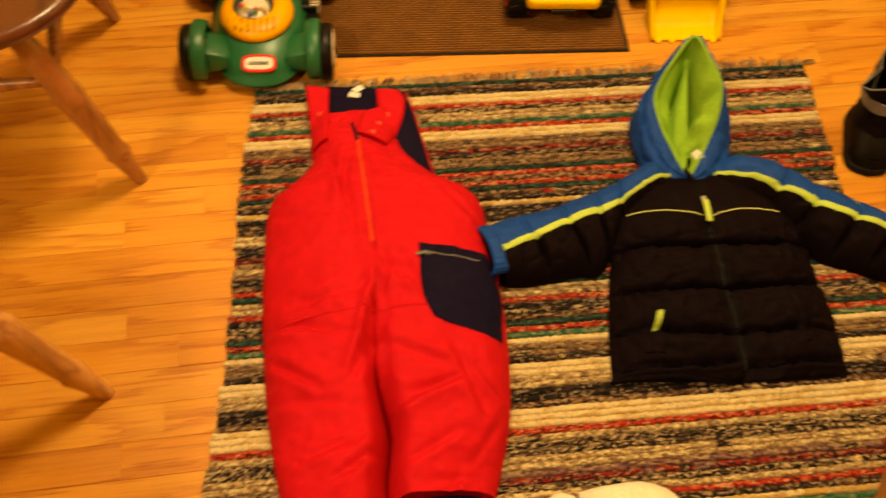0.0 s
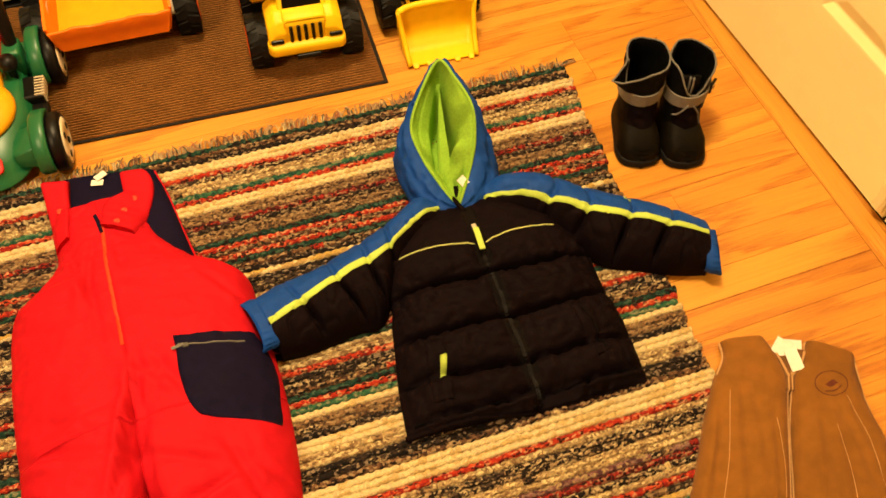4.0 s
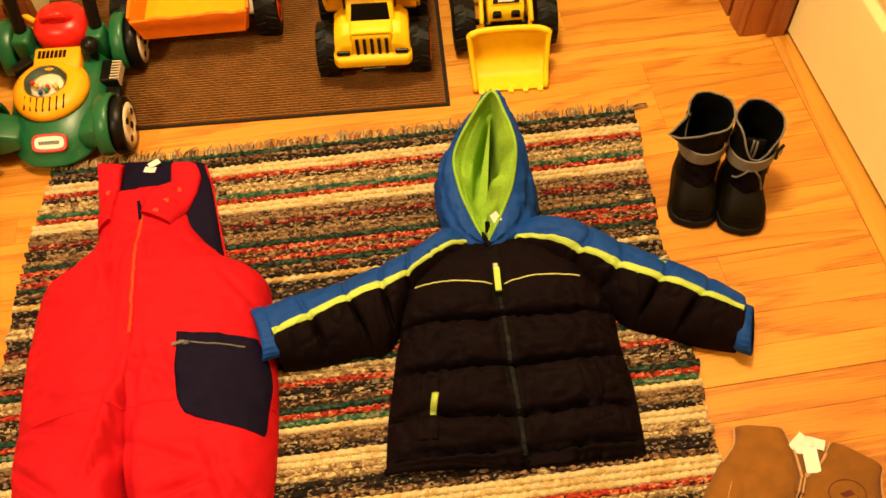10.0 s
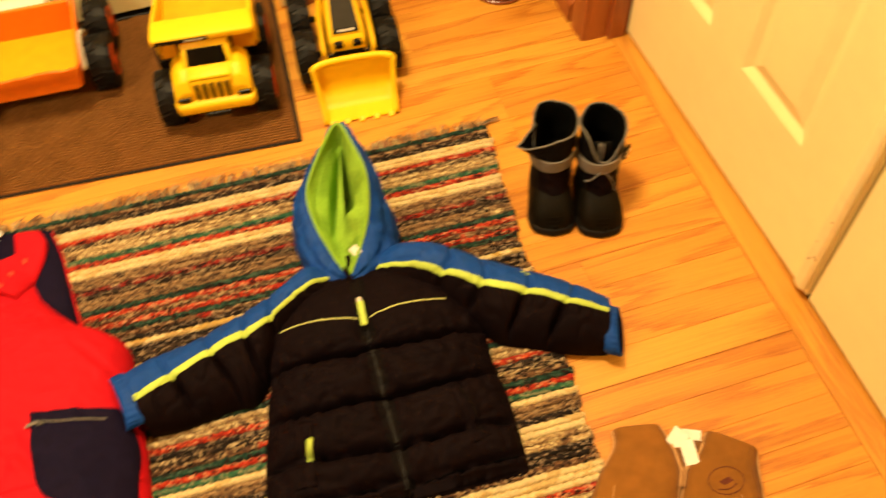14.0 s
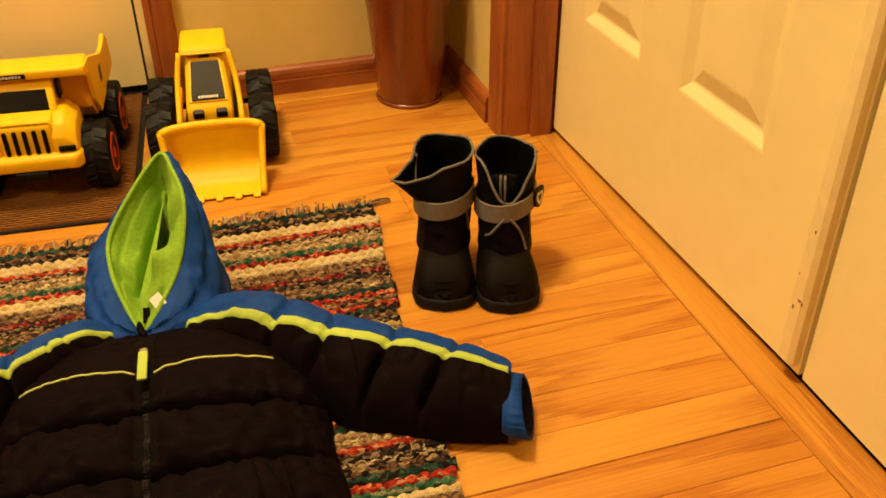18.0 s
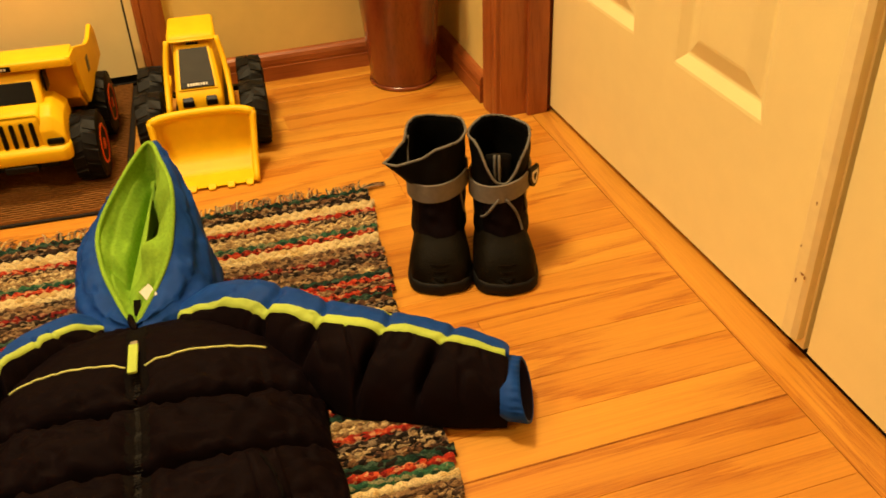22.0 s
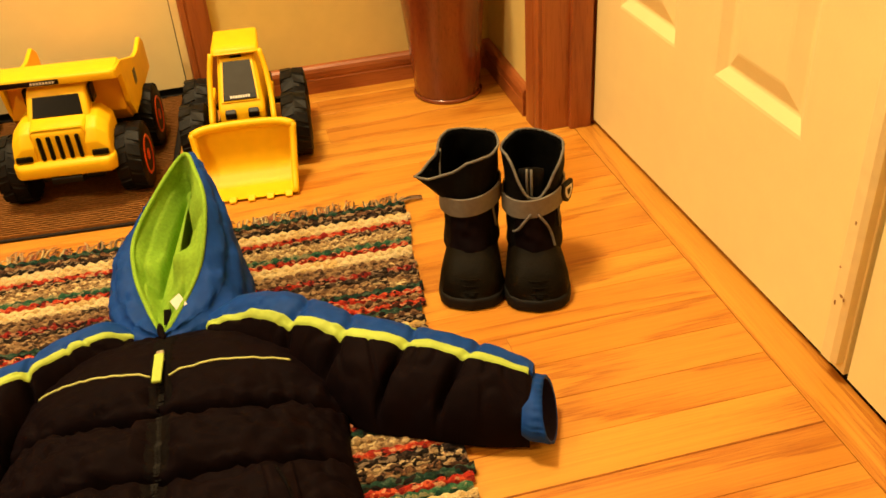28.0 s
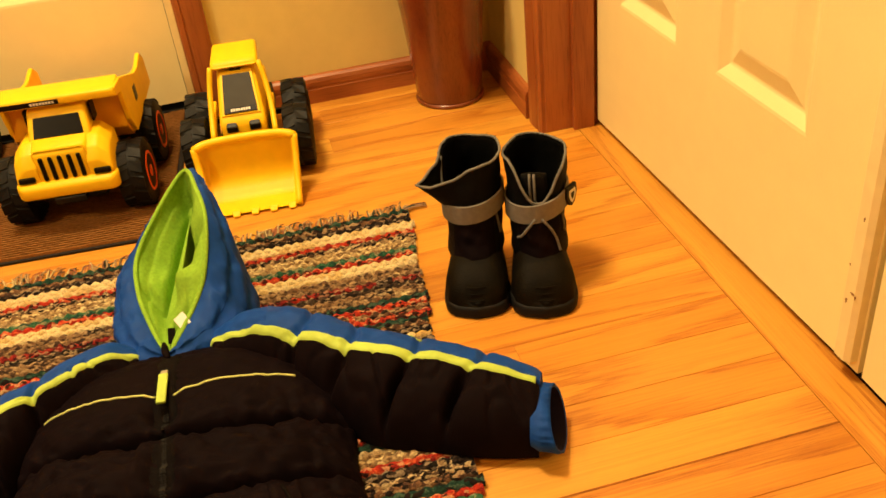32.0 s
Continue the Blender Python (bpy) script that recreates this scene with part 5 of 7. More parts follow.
cloth("strap", strap([(-1.288, -0.124), (-1.287, -0.17), (-1.286, -0.22), (-1.285, -0.272)], [(-1.246, -0.132), (-1.251, -0.18), (-1.253, -0.22), (-1.258, -0.264)], 0.010, 0.028), RED, suit, "red shoulder strap")
cloth("strap", strap([(-1.128, -0.146), (-1.116, -0.176), (-1.121, -0.208), (-1.133, -0.240), (-1.146, -0.268), (-1.160, -0.292)], [(-1.163, -0.138), (-1.164, -0.168), (-1.168, -0.194), (-1.190, -0.208), (-1.201, -0.234), (-1.206, -0.264)], 0.010, 0.024), RED, suit, "red shoulder strap with a folded end")
cord("armhole_binding", [(-1.110, -0.146), (-1.099, -0.20), (-1.091, -0.27), (-1.081, -0.34), (-1.072, -0.372)], 0.0022, RED, suit, -0.0005, 40, "red binding round the armhole")
for x, y in ((-1.266, -0.200), (-1.150, -0.212), (-1.168, -0.240), (-1.181, -0.268)):
    v, f = lathe([(0.0052, 0.0), (0.0052, 0.0012), (0.004, 0.002), (0.0026, 0.0014), (0.001, 0.0014)], 18)
    zz = top(x, y)
    link("snap_button", mesh("snap_button", [(a + x, b + y, c + zz - 0.0006) for a, b, c in v], f, SNAP), suit, "red snap button")
ribbon("front_zip", [(-1.206, -0.262), (-1.207, -0.330), (-1.206, -0.400), (-1.205, -0.512)], 0.006, RED_DK, suit, 0.0008, 50, "orange-red zip tape")
ribbon("zip_placket", [(-1.214, -0.232), (-1.211, -0.250), (-1.208, -0.275)], 0.006, NAVY, suit, 0.0012, 16, "dark gap at the top of the zip")
PKT = [[(-1.136, -0.523), (-1.028, -0.531)], [(-1.137, -0.550), (-1.016, -0.565)], [(-1.140, -0.585), (-1.014, -0.605)], [(-1.137, -0.622), (-1.021, -0.645)], [(-1.128, -0.646), (-1.024, -0.668)], [(-1.114, -0.655), (-1.028, -0.681)]]
pa, pb = spline([q[0] for q in PKT], 40), spline([q[1] for q in PKT], 40)
P = np.zeros((40, 30, 3))
for i in range(40):
    for j in range(30):
        x, y = pa[i] + (pb[i] - pa[i]) * j / 29
        P[i, j] = x, y, top(x, y) + (0.0032 + 0.001 * wob(x, y, 50, 41) if 0 < j < 29 and 0 < i < 39 else 0.0006)
cloth("side_pocket", P, NAVY, suit, "navy zip pocket")
cord("pocket_zip", [(-1.132, -0.541), (-1.10, -0.545), (-1.044, -0.548)], 0.0013, GREY_PIPE, suit, 0.0004, label="grey pocket zip")
zz = top(-1.122, -0.544)
part("zip_slider", boxes((-1.127, -0.548, zz, -1.118, -0.541, zz + 0.0035), bevel=0.0013), GREY_PL, suit, "small metal zip slider")
bm = boxes((-0.009, -0.0025, 0, 0.009, 0.0025, 0.0018), bevel=0.0008)
bmesh.ops.transform(bm, matrix=pose(-1.133, -0.544, zz + 0.003, 0, 0, 8), verts=bm.verts)
part("zip_puller", bm, GREY_PIPE, suit, "metal zip puller")
for dx, dy, r in ((0.000, -0.008, -14), (0.008, 0.003, 28)):
    bm = boxes((-0.010, -0.006, 0, 0.010, 0.007, 0.0012), bevel=0.0004)
    bmesh.ops.transform(bm, matrix=pose(-1.203 + dx, -0.141 + dy, top(-1.203, -0.145) + 0.003 + abs(dx) * 0.3, -8, 0, r), verts=bm.verts)
    part("neck_tag", bm, TAG, suit, "white cloth care tag")

# ---- fleece vest ----
vest = laid("fleece_vest", -0.35, -0.95, 0.003, "brown fleece vest with tan binding, laid half on the rug", "vest")
soft = crumple(0.0034, 0.0010, [(-0.390, -0.86, -0.490, -1.06, 0.005, 0.005), (-0.350, -0.88, -0.445, -1.07, 0.004, 0.004), (-0.430, -0.88, -0.560, -1.04, 0.006, 0.005), (-0.275, -0.94, -0.350, -1.12, 0.005, 0.005), (-0.240, -0.90, -0.270, -1.08, 0.005, 0.005), (-0.310, -0.95, -0.390, -1.10, 0.005, 0.004), (-0.42, -0.85, -0.50, -0.98, 0.006, 0.004), (-0.37, -0.86, -0.42, -1.0, 0.006, 0.003), (-0.26, -0.92, -0.28, -1.05, 0.007, 0.004), (-0.30, -0.93, -0.34, -1.05, 0.006, 0.003)])
ZV = [(-0.299, -0.850), (-0.318, -0.882), (-0.344, -0.922), (-0.380, -0.985), (-0.419, -1.053), (-0.46, -1.13), (-0.49, -1.18)]
cloth("back_panel", pad([(-0.362, -0.762), (-0.350, -0.80), (-0.335, -0.86)], [(-0.186, -0.857), (-0.195, -0.88), (-0.215, -0.93)], [0.006, 0.010, 0.012], 20, 20, 0.011, "both", 6), VEST_IN, vest, "inside of the brown back")
cloth("front_panel", pad([(-0.365, -0.762), (-0.374, -0.786), (-0.408, -0.816), (-0.452, -0.866), (-0.500, -0.928), (-0.562, -1.000), (-0.63, -1.08)],
                         [(-0.299, -0.776), (-0.297, -0.815), (-0.302, -0.853), (-0.326, -0.893), (-0.362, -0.955), (-0.421, -1.056), (-0.485, -1.175)],
                         [0.020, 0.022, 0.024, 0.025, 0.025, 0.024, 0.020], 100, 36, 0.006, "both", 5, (0.02, 0.02), soft), VEST, vest, "brown fleece front")
cloth("front_panel", pad([(-0.238, -0.806), (-0.268, -0.834), (-0.298, -0.853), (-0.324, -0.893), (-0.360, -0.955), (-0.419, -1.056), (-0.483, -1.175)],
                         [(-0.184, -0.856), (-0.192, -0.868), (-0.203, -0.885), (-0.213, -0.930), (-0.222, -1.000), (-0.262, -1.100), (-0.33, -1.23)],
                         [0.020, 0.022, 0.024, 0.025, 0.025, 0.024, 0.020], 100, 36, 0.006, "both", 5, (0.02, 0.02), soft), VEST, vest, "brown fleece front")
ribbon("zip", ZV, 0.006, VEST_IN, vest, 0.0012, 90, "brown zip")
for dx in (-0.0045, 0.0045):
    cord("binding", [(x + dx, y + dx * 0.6) for x, y in ZV], 0.0014, VEST_EDGE, vest, 0.0002, 90, "tan binding along the zip")
cord("binding", [(-0.299, -0.778), (-0.298, -0.815), (-0.302, -0.853)], 0.0022, VEST_EDGE, vest, -0.0004, 24)
cord("binding", [(-0.240, -0.808), (-0.268, -0.836), (-0.297, -0.853)], 0.0022, VEST_EDGE, vest, -0.0004, 24)
cord("binding", [(-0.366, -0.764), (-0.374, -0.787), (-0.400, -0.812)], 0.0022, VEST_EDGE, vest, -0.001, 24)
cord("binding", [(-0.186, -0.857), (-0.197, -0.880), (-0.207, -0.912), (-0.213, -0.94)], 0.0022, VEST_EDGE, vest, -0.001, 24)
for e1, e2 in (((-0.402, -0.845), (-0.53, -1.03)), ((-0.243, -0.91), (-0.275, -1.06)), ((-0.358, -0.905), (-0.440, -1.06)), ((-0.285, -0.945), (-0.345, -1.10))):
    cord("side_seam", [e1, ((e1[0] + e2[0]) / 2 + 0.008, (e1[1] + e2[1]) / 2), e2], 0.0006, VEST_EDGE, vest, -0.0003, 40)
ang = np.linspace(0, 2 * math.pi, 41)
cord("badge_ring", [(-0.254 + 0.024 * math.cos(a) - 0.006 * math.sin(a), -0.886 + 0.019 * math.sin(a) + 0.004 * math.cos(a)) for a in ang], 0.0007, STITCH, vest, 0.0001, 81, "dark red stitched badge ring")
patch("badge_figure", [(-0.266, -0.884), (-0.246, -0.880), (-0.242, -0.890), (-0.260, -0.893)], STITCH, vest, 0.0008, 5, "dark red stitched figure")
cord("badge_line", [(-0.270, -0.894), (-0.256, -0.898), (-0.242, -0.894)], 0.0009, STITCH, vest, 0.0001, 12)
for x, y, r, w, h in ((-0.286, -0.806, 35, 0.014, 0.012), (-0.266, -0.812, -28, 0.013, 0.015), (-0.282, -0.832, -8, 0.010, 0.018)):
    bm = boxes((-w, -h, 0, w, h, 0.0010), bevel=0.0003)
    for row in (-0.3, 0.1):
        box(bm, -w * 0.25, h * row - 0.001, 0.0009, w * 0.25, h * row + 0.001, 0.0013)
    bmesh.ops.transform(bm, matrix=pose(x, y, top(x, y) + 0.003 + (0.002 if r == -8 else 0), 6, -4, r), verts=bm.verts)
    part("neck_tag", bm, TAG, vest, "white cloth care tag")

# ---- cream knit hat at the near side of the rug ----
hat = laid("knit_hat", -0.9, -1.0, 0.012, "cream knitted hat lying crumpled on the rug", "hat")
cloth("crown", pad([(-0.955, -0.906), (-0.962, -0.95), (-0.965, -1.02), (-0.955, -1.09)], [(-0.862, -0.902), (-0.820, -0.930), (-0.800, -0.985), (-0.810, -1.08)],
                   [0.030, 0.046, 0.050, 0.036], 50, 40, 0.010, "both", 2.4, (0.12, 0.1), crumple(0.006, 0.002)), KNIT, hat, "cream knitted crown")
cloth("ear_flap", pad([(-0.962, -0.912), (-0.985, -0.905), (-1.010, -0.916)], [(-0.955, -0.955), (-0.985, -0.950), (-1.012, -0.945)], [0.022, 0.024, 0.014], 16, 14, 0.011, "both", 2.4, (0.1, 0.3), crumple(0.004, 0.001)), KNIT, hat, "cream knitted ear flap")
# ---- snow boots ----
def boot(name, m, label, flap, badge, seed):
    """A child's snow boot in its own frame: toe to -y, sole on z = 0."""
    b = thing(name, m, label, "boot", "pair of snow boots")
    # rubber foot: rings along the foot from heel to toe
    rows = []
    ys = np.linspace(0.052, -0.094, 30)
    for y in ys:
        t = (0.052 - y) / 0.146
        half = float(np.interp(t, [0, 0.04, 0.12, 0.3, 0.55, 0.75, 0.9, 0.97, 1], [0.010, 0.023, 0.030, 0.033, 0.036, 0.039, 0.034, 0.022, 0.004]))
        h = float(np.interp(t, [0, 0.04, 0.12, 0.4, 0.6, 0.75, 0.88, 0.96, 1], [0.022, 0.040, 0.052, 0.060, 0.061, 0.055, 0.044, 0.030, 0.014]))
        row = []
        for k in range(25):
            a = math.pi * k / 24
            x = half * np.sign(math.cos(a)) * abs(math.cos(a)) ** 0.62
            z = 0.006 + (h - 0.006) * math.sin(a) ** 0.7
            row.append((x, y, z))
        rows.append(row)
    v, f = grid(np.array(rows))
    f += [tuple(range(25)), tuple(29 * 25 + k for k in range(25))[::-1]]
    link("rubber_foot", mesh("rubber_foot", v, f, RUBBER), b, "dark olive rubber shell")
    # sole
    def ring(sc, z, dy=0.0):
        out = []
        for i in range(44):
            a = 2 * math.pi * i / 44
            y = -0.021 + 0.077 * math.sin(a) + dy
            t = (0.056 - y) / 0.154
            half = float(np.interp(t, [0, 0.05, 0.15, 0.3, 0.55, 0.75, 0.9, 0.97, 1], [0.006, 0.022, 0.031, 0.034, 0.037, 0.041, 0.036, 0.024, 0.005]))
            out.append((half * sc * np.sign(math.cos(a)) * min(1.0, abs(math.cos(a)) * 3), y * sc - 0.021 * (1 - sc), z))
        return out
    v, f = grid(np.array([ring(0.97, 0.0), ring(1.0, 0.003), ring(1.0, 0.009), ring(0.985, 0.011), ring(0.985, 0.0145), ring(0.95, 0.016)]), True)
    f += [tuple(range(44))[::-1], tuple(5 * 44 + i for i in range(44))]
    link("sole", mesh("sole", v, f, SOLE), b, "black rubber sole")
    for i in range(3):
        z = 0.022 + 0.007 * i
        pts = spline([(-0.022, -0.083 + 0.003 * i, z), (0.0, -0.0925 + 0.004 * i, z + 0.002), (0.022, -0.083 + 0.003 * i, z)], 12)
        link("toe_ridge", mesh("toe_ridge", *tube(pts, 0.0008, 6), RUBBER), b)
    # shaft with an open, turned-out mouth
    n, levels = 56, 26
    rows = []

    def mouth(a):
        w = math.degrees(a) % 360
        if flap:
            return 0.172 - float(np.interp(w, [0, 186, 200, 209, 224, 246, 270, 300, 330, 360], [0.0, 0.0, 0.016, 0.032, 0.032, 0.017, 0.006, -0.001, -0.002, 0.0])) + 0.002 * math.sin(3 * a + seed)
        return 0.170 - float(np.interp(w, [0, 205, 222, 240, 254, 266, 280, 296, 314, 332, 360], [0.0, 0.001, 0.008, 0.030, 0.046, 0.048, 0.046, 0.032, 0.014, 0.003, 0.0])) + 0.002 * math.sin(3 * a + seed)

    def skin(a, z):
        """The shaft's surface at an angle and a height."""
        rx = float(np.interp(z, [0.045, 0.07, 0.10, 0.118, 0.14, 0.17], [0.034, 0.0335, 0.0335, 0.034, 0.0355, 0.0365]))
        ry = float(np.interp(z, [0.045, 0.07, 0.10, 0.118, 0.14, 0.17], [0.052, 0.047, 0.042, 0.042, 0.043, 0.043]))
        cy = float(np.interp(z, [0.045, 0.07, 0.10, 0.14, 0.17], [-0.002, 0.004, 0.008, 0.010, 0.012]))
        k = 1 + 0.07 * noise.noise((math.cos(a) * 1.6, math.sin(a) * 1.6, z * 45 + seed)) + 0.025 * noise.noise((math.cos(a) * 4, math.sin(a) * 4, z * 90 + seed))
        return rx * math.cos(a) * k, cy + ry * math.sin(a) * k

    def at(a, t):
        z = 0.046 + (mouth(a) - 0.046) * t
        x, y = skin(a, z)
        if flap and t > 0.7:
            w = float(np.interp(math.degrees(a) % 360, [190, 203, 211, 220, 246], [0.0, 0.5, 1.0, 0.75, 0.0])) * ((t - 0.7) / 0.3) ** 0.8
            x -= 0.034 * w
            y -= 0.010 * w
            z += 0.010 * w
        return np.array((x, y, z))
    for j in range(levels):
        rows.append([at(2 * math.pi * i / n, j / (levels - 1)) for i in range(n)])
    outer = np.array(rows)
    inn = outer[::-1].copy()
    ctr = np.array((0, 0.01, 0))
    inn[:, :, :2] = (inn[:, :, :2] - ctr[:2]) * 0.88 + ctr[:2]
    inn[0, :, 2] -= 0.001
    v, f = grid(outer, True)
    link("shaft", mesh("shaft", v, f, BOOT), b, "black padded nylon shaft")
    v, f = grid(np.vstack([outer[-1:], inn[:18]]), True)
    f.append(tuple(18 * n + i for i in range(n)))
    link("lining", mesh("lining", v, f, FUR_AND_SHADE), b, "black plush lining")
    fuzz_v, fuzz_f = [], []
    fr = random.Random(int(seed * 10))
    for i in range(260):
        q = outer[-1][fr.randrange(n)] * 1.0
        q[:2] = (q[:2] - ctr[:2]) * fr.uniform(0.90, 1.0) + ctr[:2]
        tip = q + np.array((fr.gauss(0, 0.002), fr.gauss(0, 0.002), fr.uniform(0.001, 0.0032)))
        k = len(fuzz_v)
        fuzz_v += [q + np.array((0.0012, 0, -0.001)), q + np.array((-0.0008, 0.001, -0.001)), q + np.array((-0.0004, -0.0012, -0.001)), tip]
        fuzz_f += [(k, k + 1, k + 3), (k + 1, k + 2, k + 3), (k + 2, k, k + 3)]
    tagged(link("lining_fuzz", mesh("lining_fuzz", fuzz_v, fuzz_f, FUR_AND_SHADE), b, "black fuzz round the mouth"), kind="stuff")
    rim_line = outer[-1] + np.array((0, 0, 0.0005))
    link("top_piping", mesh("top_piping", *tube(np.vstack([rim_line, rim_line[:1]]), 0.0017, 7, False), GREY_PIPE), b, "grey piping round the mouth")
    # overlapping front flap edge and gusset seams
    def on(a_deg, t, push=1.03):
        p = at(math.radians(a_deg), t)
        return np.array((p[0] * push, (p[1] - 0.01) * push + 0.01, p[2]))
    if flap:
        link("tongue_piping", mesh("tongue_piping", *tube(spline([on(186, 0.99, 0.93), on(196, 0.86, 0.90), on(210, 0.74, 0.86)], 14), 0.0017, 6), GREY_PIPE), b, "grey piping on the tongue")
    else:
        # the tongue stands inside the open front, with two piped edges
        rows = []
        for z in np.linspace(0.098, 0.152, 10):
            row = []
            for k in range(13):
                a = math.radians(232 + 62 * k / 12)
                x, y = skin(a, z)
                q = 0.84 + 0.02 * math.sin(k * 1.3)
                row.append((x * q, (y - 0.01) * q + 0.01 + 0.10 * (z - 0.098), z + 0.004 * math.sin(math.pi * k / 12)))
            rows.append(row)
        T = np.array(rows)
        link("tongue", mesh("tongue", *grid(np.concatenate([T, T[::-1] * np.array((0.9, 1, 1)) + np.array((0, 0.004, 0))])), BOOT), b, "black padded tongue")
        for k in (4, 6):
            link("tongue_piping", mesh("tongue_piping", *tube([T[i, k] + np.array((0, -0.0012, 0)) for i in range(2, 10)], 0.0017, 6), GREY_PIPE), b, "grey piping on the tongue")
        for pts in ([(262, 0.104), (250, 0.094), (236, 0.082), (224, 0.076)], [(274, 0.104), (290, 0.090), (303, 0.074), (308, 0.060)]):
            line = [(*skin(math.radians(w), z), z) for w, z in pts]
            line = [(x * 1.09, (y - 0.01) * 1.09 + 0.01, z) for x, y, z in line]
            link("vamp_piping", mesh("vamp_piping", *tube(spline(line, 16), 0.0017, 6), GREY_PIPE), b, "grey piping over the instep")
    line = [(*skin(math.radians(w), z), z) for w, z in ((322, 0.104), (326, 0.090), (334, 0.072))]
    link("vamp_piping", mesh("vamp_piping", *tube(spline([(x * 1.03, (y - 0.01) * 1.03 + 0.01, z) for x, y, z in line], 12), 0.0016, 6), GREY_PIPE), b, "grey piping at the side")
    # ankle strap
    rows = []
    for i in range(n + 1):
        a = 2 * math.pi * i / n
        tilt = (0.006 if flap else 0.0075) * math.cos(a)
        col = []
        for dz, push in ((-0.0122, 0.985), (-0.0120, 1.05), (0.0120, 1.05), (0.0122, 0.985)):
            z = 0.111 + dz + tilt
            col.append((0.0366 * math.cos(a) * push, 0.008 + 0.0440 * math.sin(a) * push, z))
        rows.append(col)
    v, f = grid(np.array(rows))
    st = link("ankle_strap", mesh("ankle_strap", v, f, GREY_STRAP, False), b, "grey webbing ankle strap")
    if badge:
        bm = prism([(-0.008, 0.010), (0.008, 0.010), (0.009, 0.0), (0.005, -0.010), (0.0, -0.013), (-0.005, -0.010), (-0.009, 0.0)], 0.004, 0, 0.001)
        bmesh.ops.transform(bm, matrix=pose(0.0385, -0.010, 0.119, 0, 0, -38) @ Matrix.Scale(1.25, 4), verts=bm.verts)
        bg = part("strap_badge", bm, BLACK_PL, b, "black shield badge with a white mark")
        bm = prism([(-0.005, 0.006), (0.005, 0.006), (0.0055, 0.0), (0.003, -0.006), (0.0, -0.009), (-0.003, -0.006), (-0.0055, 0.0)], 0.0048, 0)
        bmesh.ops.transform(bm, matrix=pose(0.0385, -0.010, 0.119, 0, 0, -38) @ Matrix.Scale(1.25, 4), verts=bm.verts)
        part("badge_face", bm, WHITE_PL, bg, "white badge face")
        bm = prism([(-0.003, 0.003), (0.003, 0.003), (0.002, -0.002), (0.0, -0.005), (-0.002, -0.002)], 0.0054, 0)
        bmesh.ops.transform(bm, matrix=pose(0.0385, -0.010, 0.119, 0, 0, -38) @ Matrix.Scale(1.25, 4), verts=bm.verts)
        part("badge_mark", bm, BLACK_PL, bg, "black mark on the badge")
    # front panel over the instep, a little shinier
    rows = []
    for i in range(17):
        t = i / 16
        row = []
        for k in range(13):
            a = math.radians(225 + 90 * k / 12)
            z = 0.048 + 0.054 * t
            p = (*skin(a, z), z)
            q = 1.02 + (0.030 + 0.020 * math.sin(t * 17 + k * 0.7 + seed) + 0.014 * math.sin(k * 1.7 - t * 9)) * math.sin(math.pi * t) * math.sin(math.pi * k / 12)
            row.append((p[0] * q, (p[1] - 0.01) * q + 0.01, p[2]))
        rows.append(row)
    link("instep_panel", mesh("instep_panel", *grid(np.array(rows)), PUFF), b, "black nylon instep panel")
    return b


boot("snow_boot", pose(-0.2885, -0.3185, 0, 0, 0, -17) @ Matrix.Diagonal((1, 1, 0.965, 1)), "black child's snow boot with its flap standing open", True, False, 0.3)
boot("snow_boot", pose(-0.2170, -0.3465, 0, 0, 0, -15) @ Matrix.Diagonal((1, 1, 0.965, 1)), "black child's snow boot with grey strap and badge", False, True, 2.1)

# ---- tall wooden vase with silk flowers ----
vase = thing("wooden_vase", pose(-0.186, 0.212, 0), "tall flared red-brown polished wooden vase on the floor", "vase")
prof = [(0.054, 0.0), (0.057, 0.004), (0.0585, 0.03), (0.063, 0.09), (0.069, 0.16), (0.077, 0.22), (0.0855, 0.266), (0.082, 0.266), (0.070, 0.21), (0.060, 0.12), (0.02, 0.11)]
link("vase_body", mesh("vase_body", *lathe(prof, 56), VASE_WOOD), vase)
link("vase_rim", mesh("vase_rim", *lathe([(0.082, 0.265), (0.0875, 0.266), (0.0885, 0.272), (0.086, 0.2775), (0.082, 0.277), (0.080, 0.266)], 56, close=False), VASE_WOOD), vase)
link("vase_foot", mesh("vase_foot", *lathe([(0.050, 0.0), (0.0590, 0.0005), (0.0600, 0.004), (0.0585, 0.007), (0.050, 0.007)], 56), VASE_WOOD), vase)
frnd = random.Random(8)
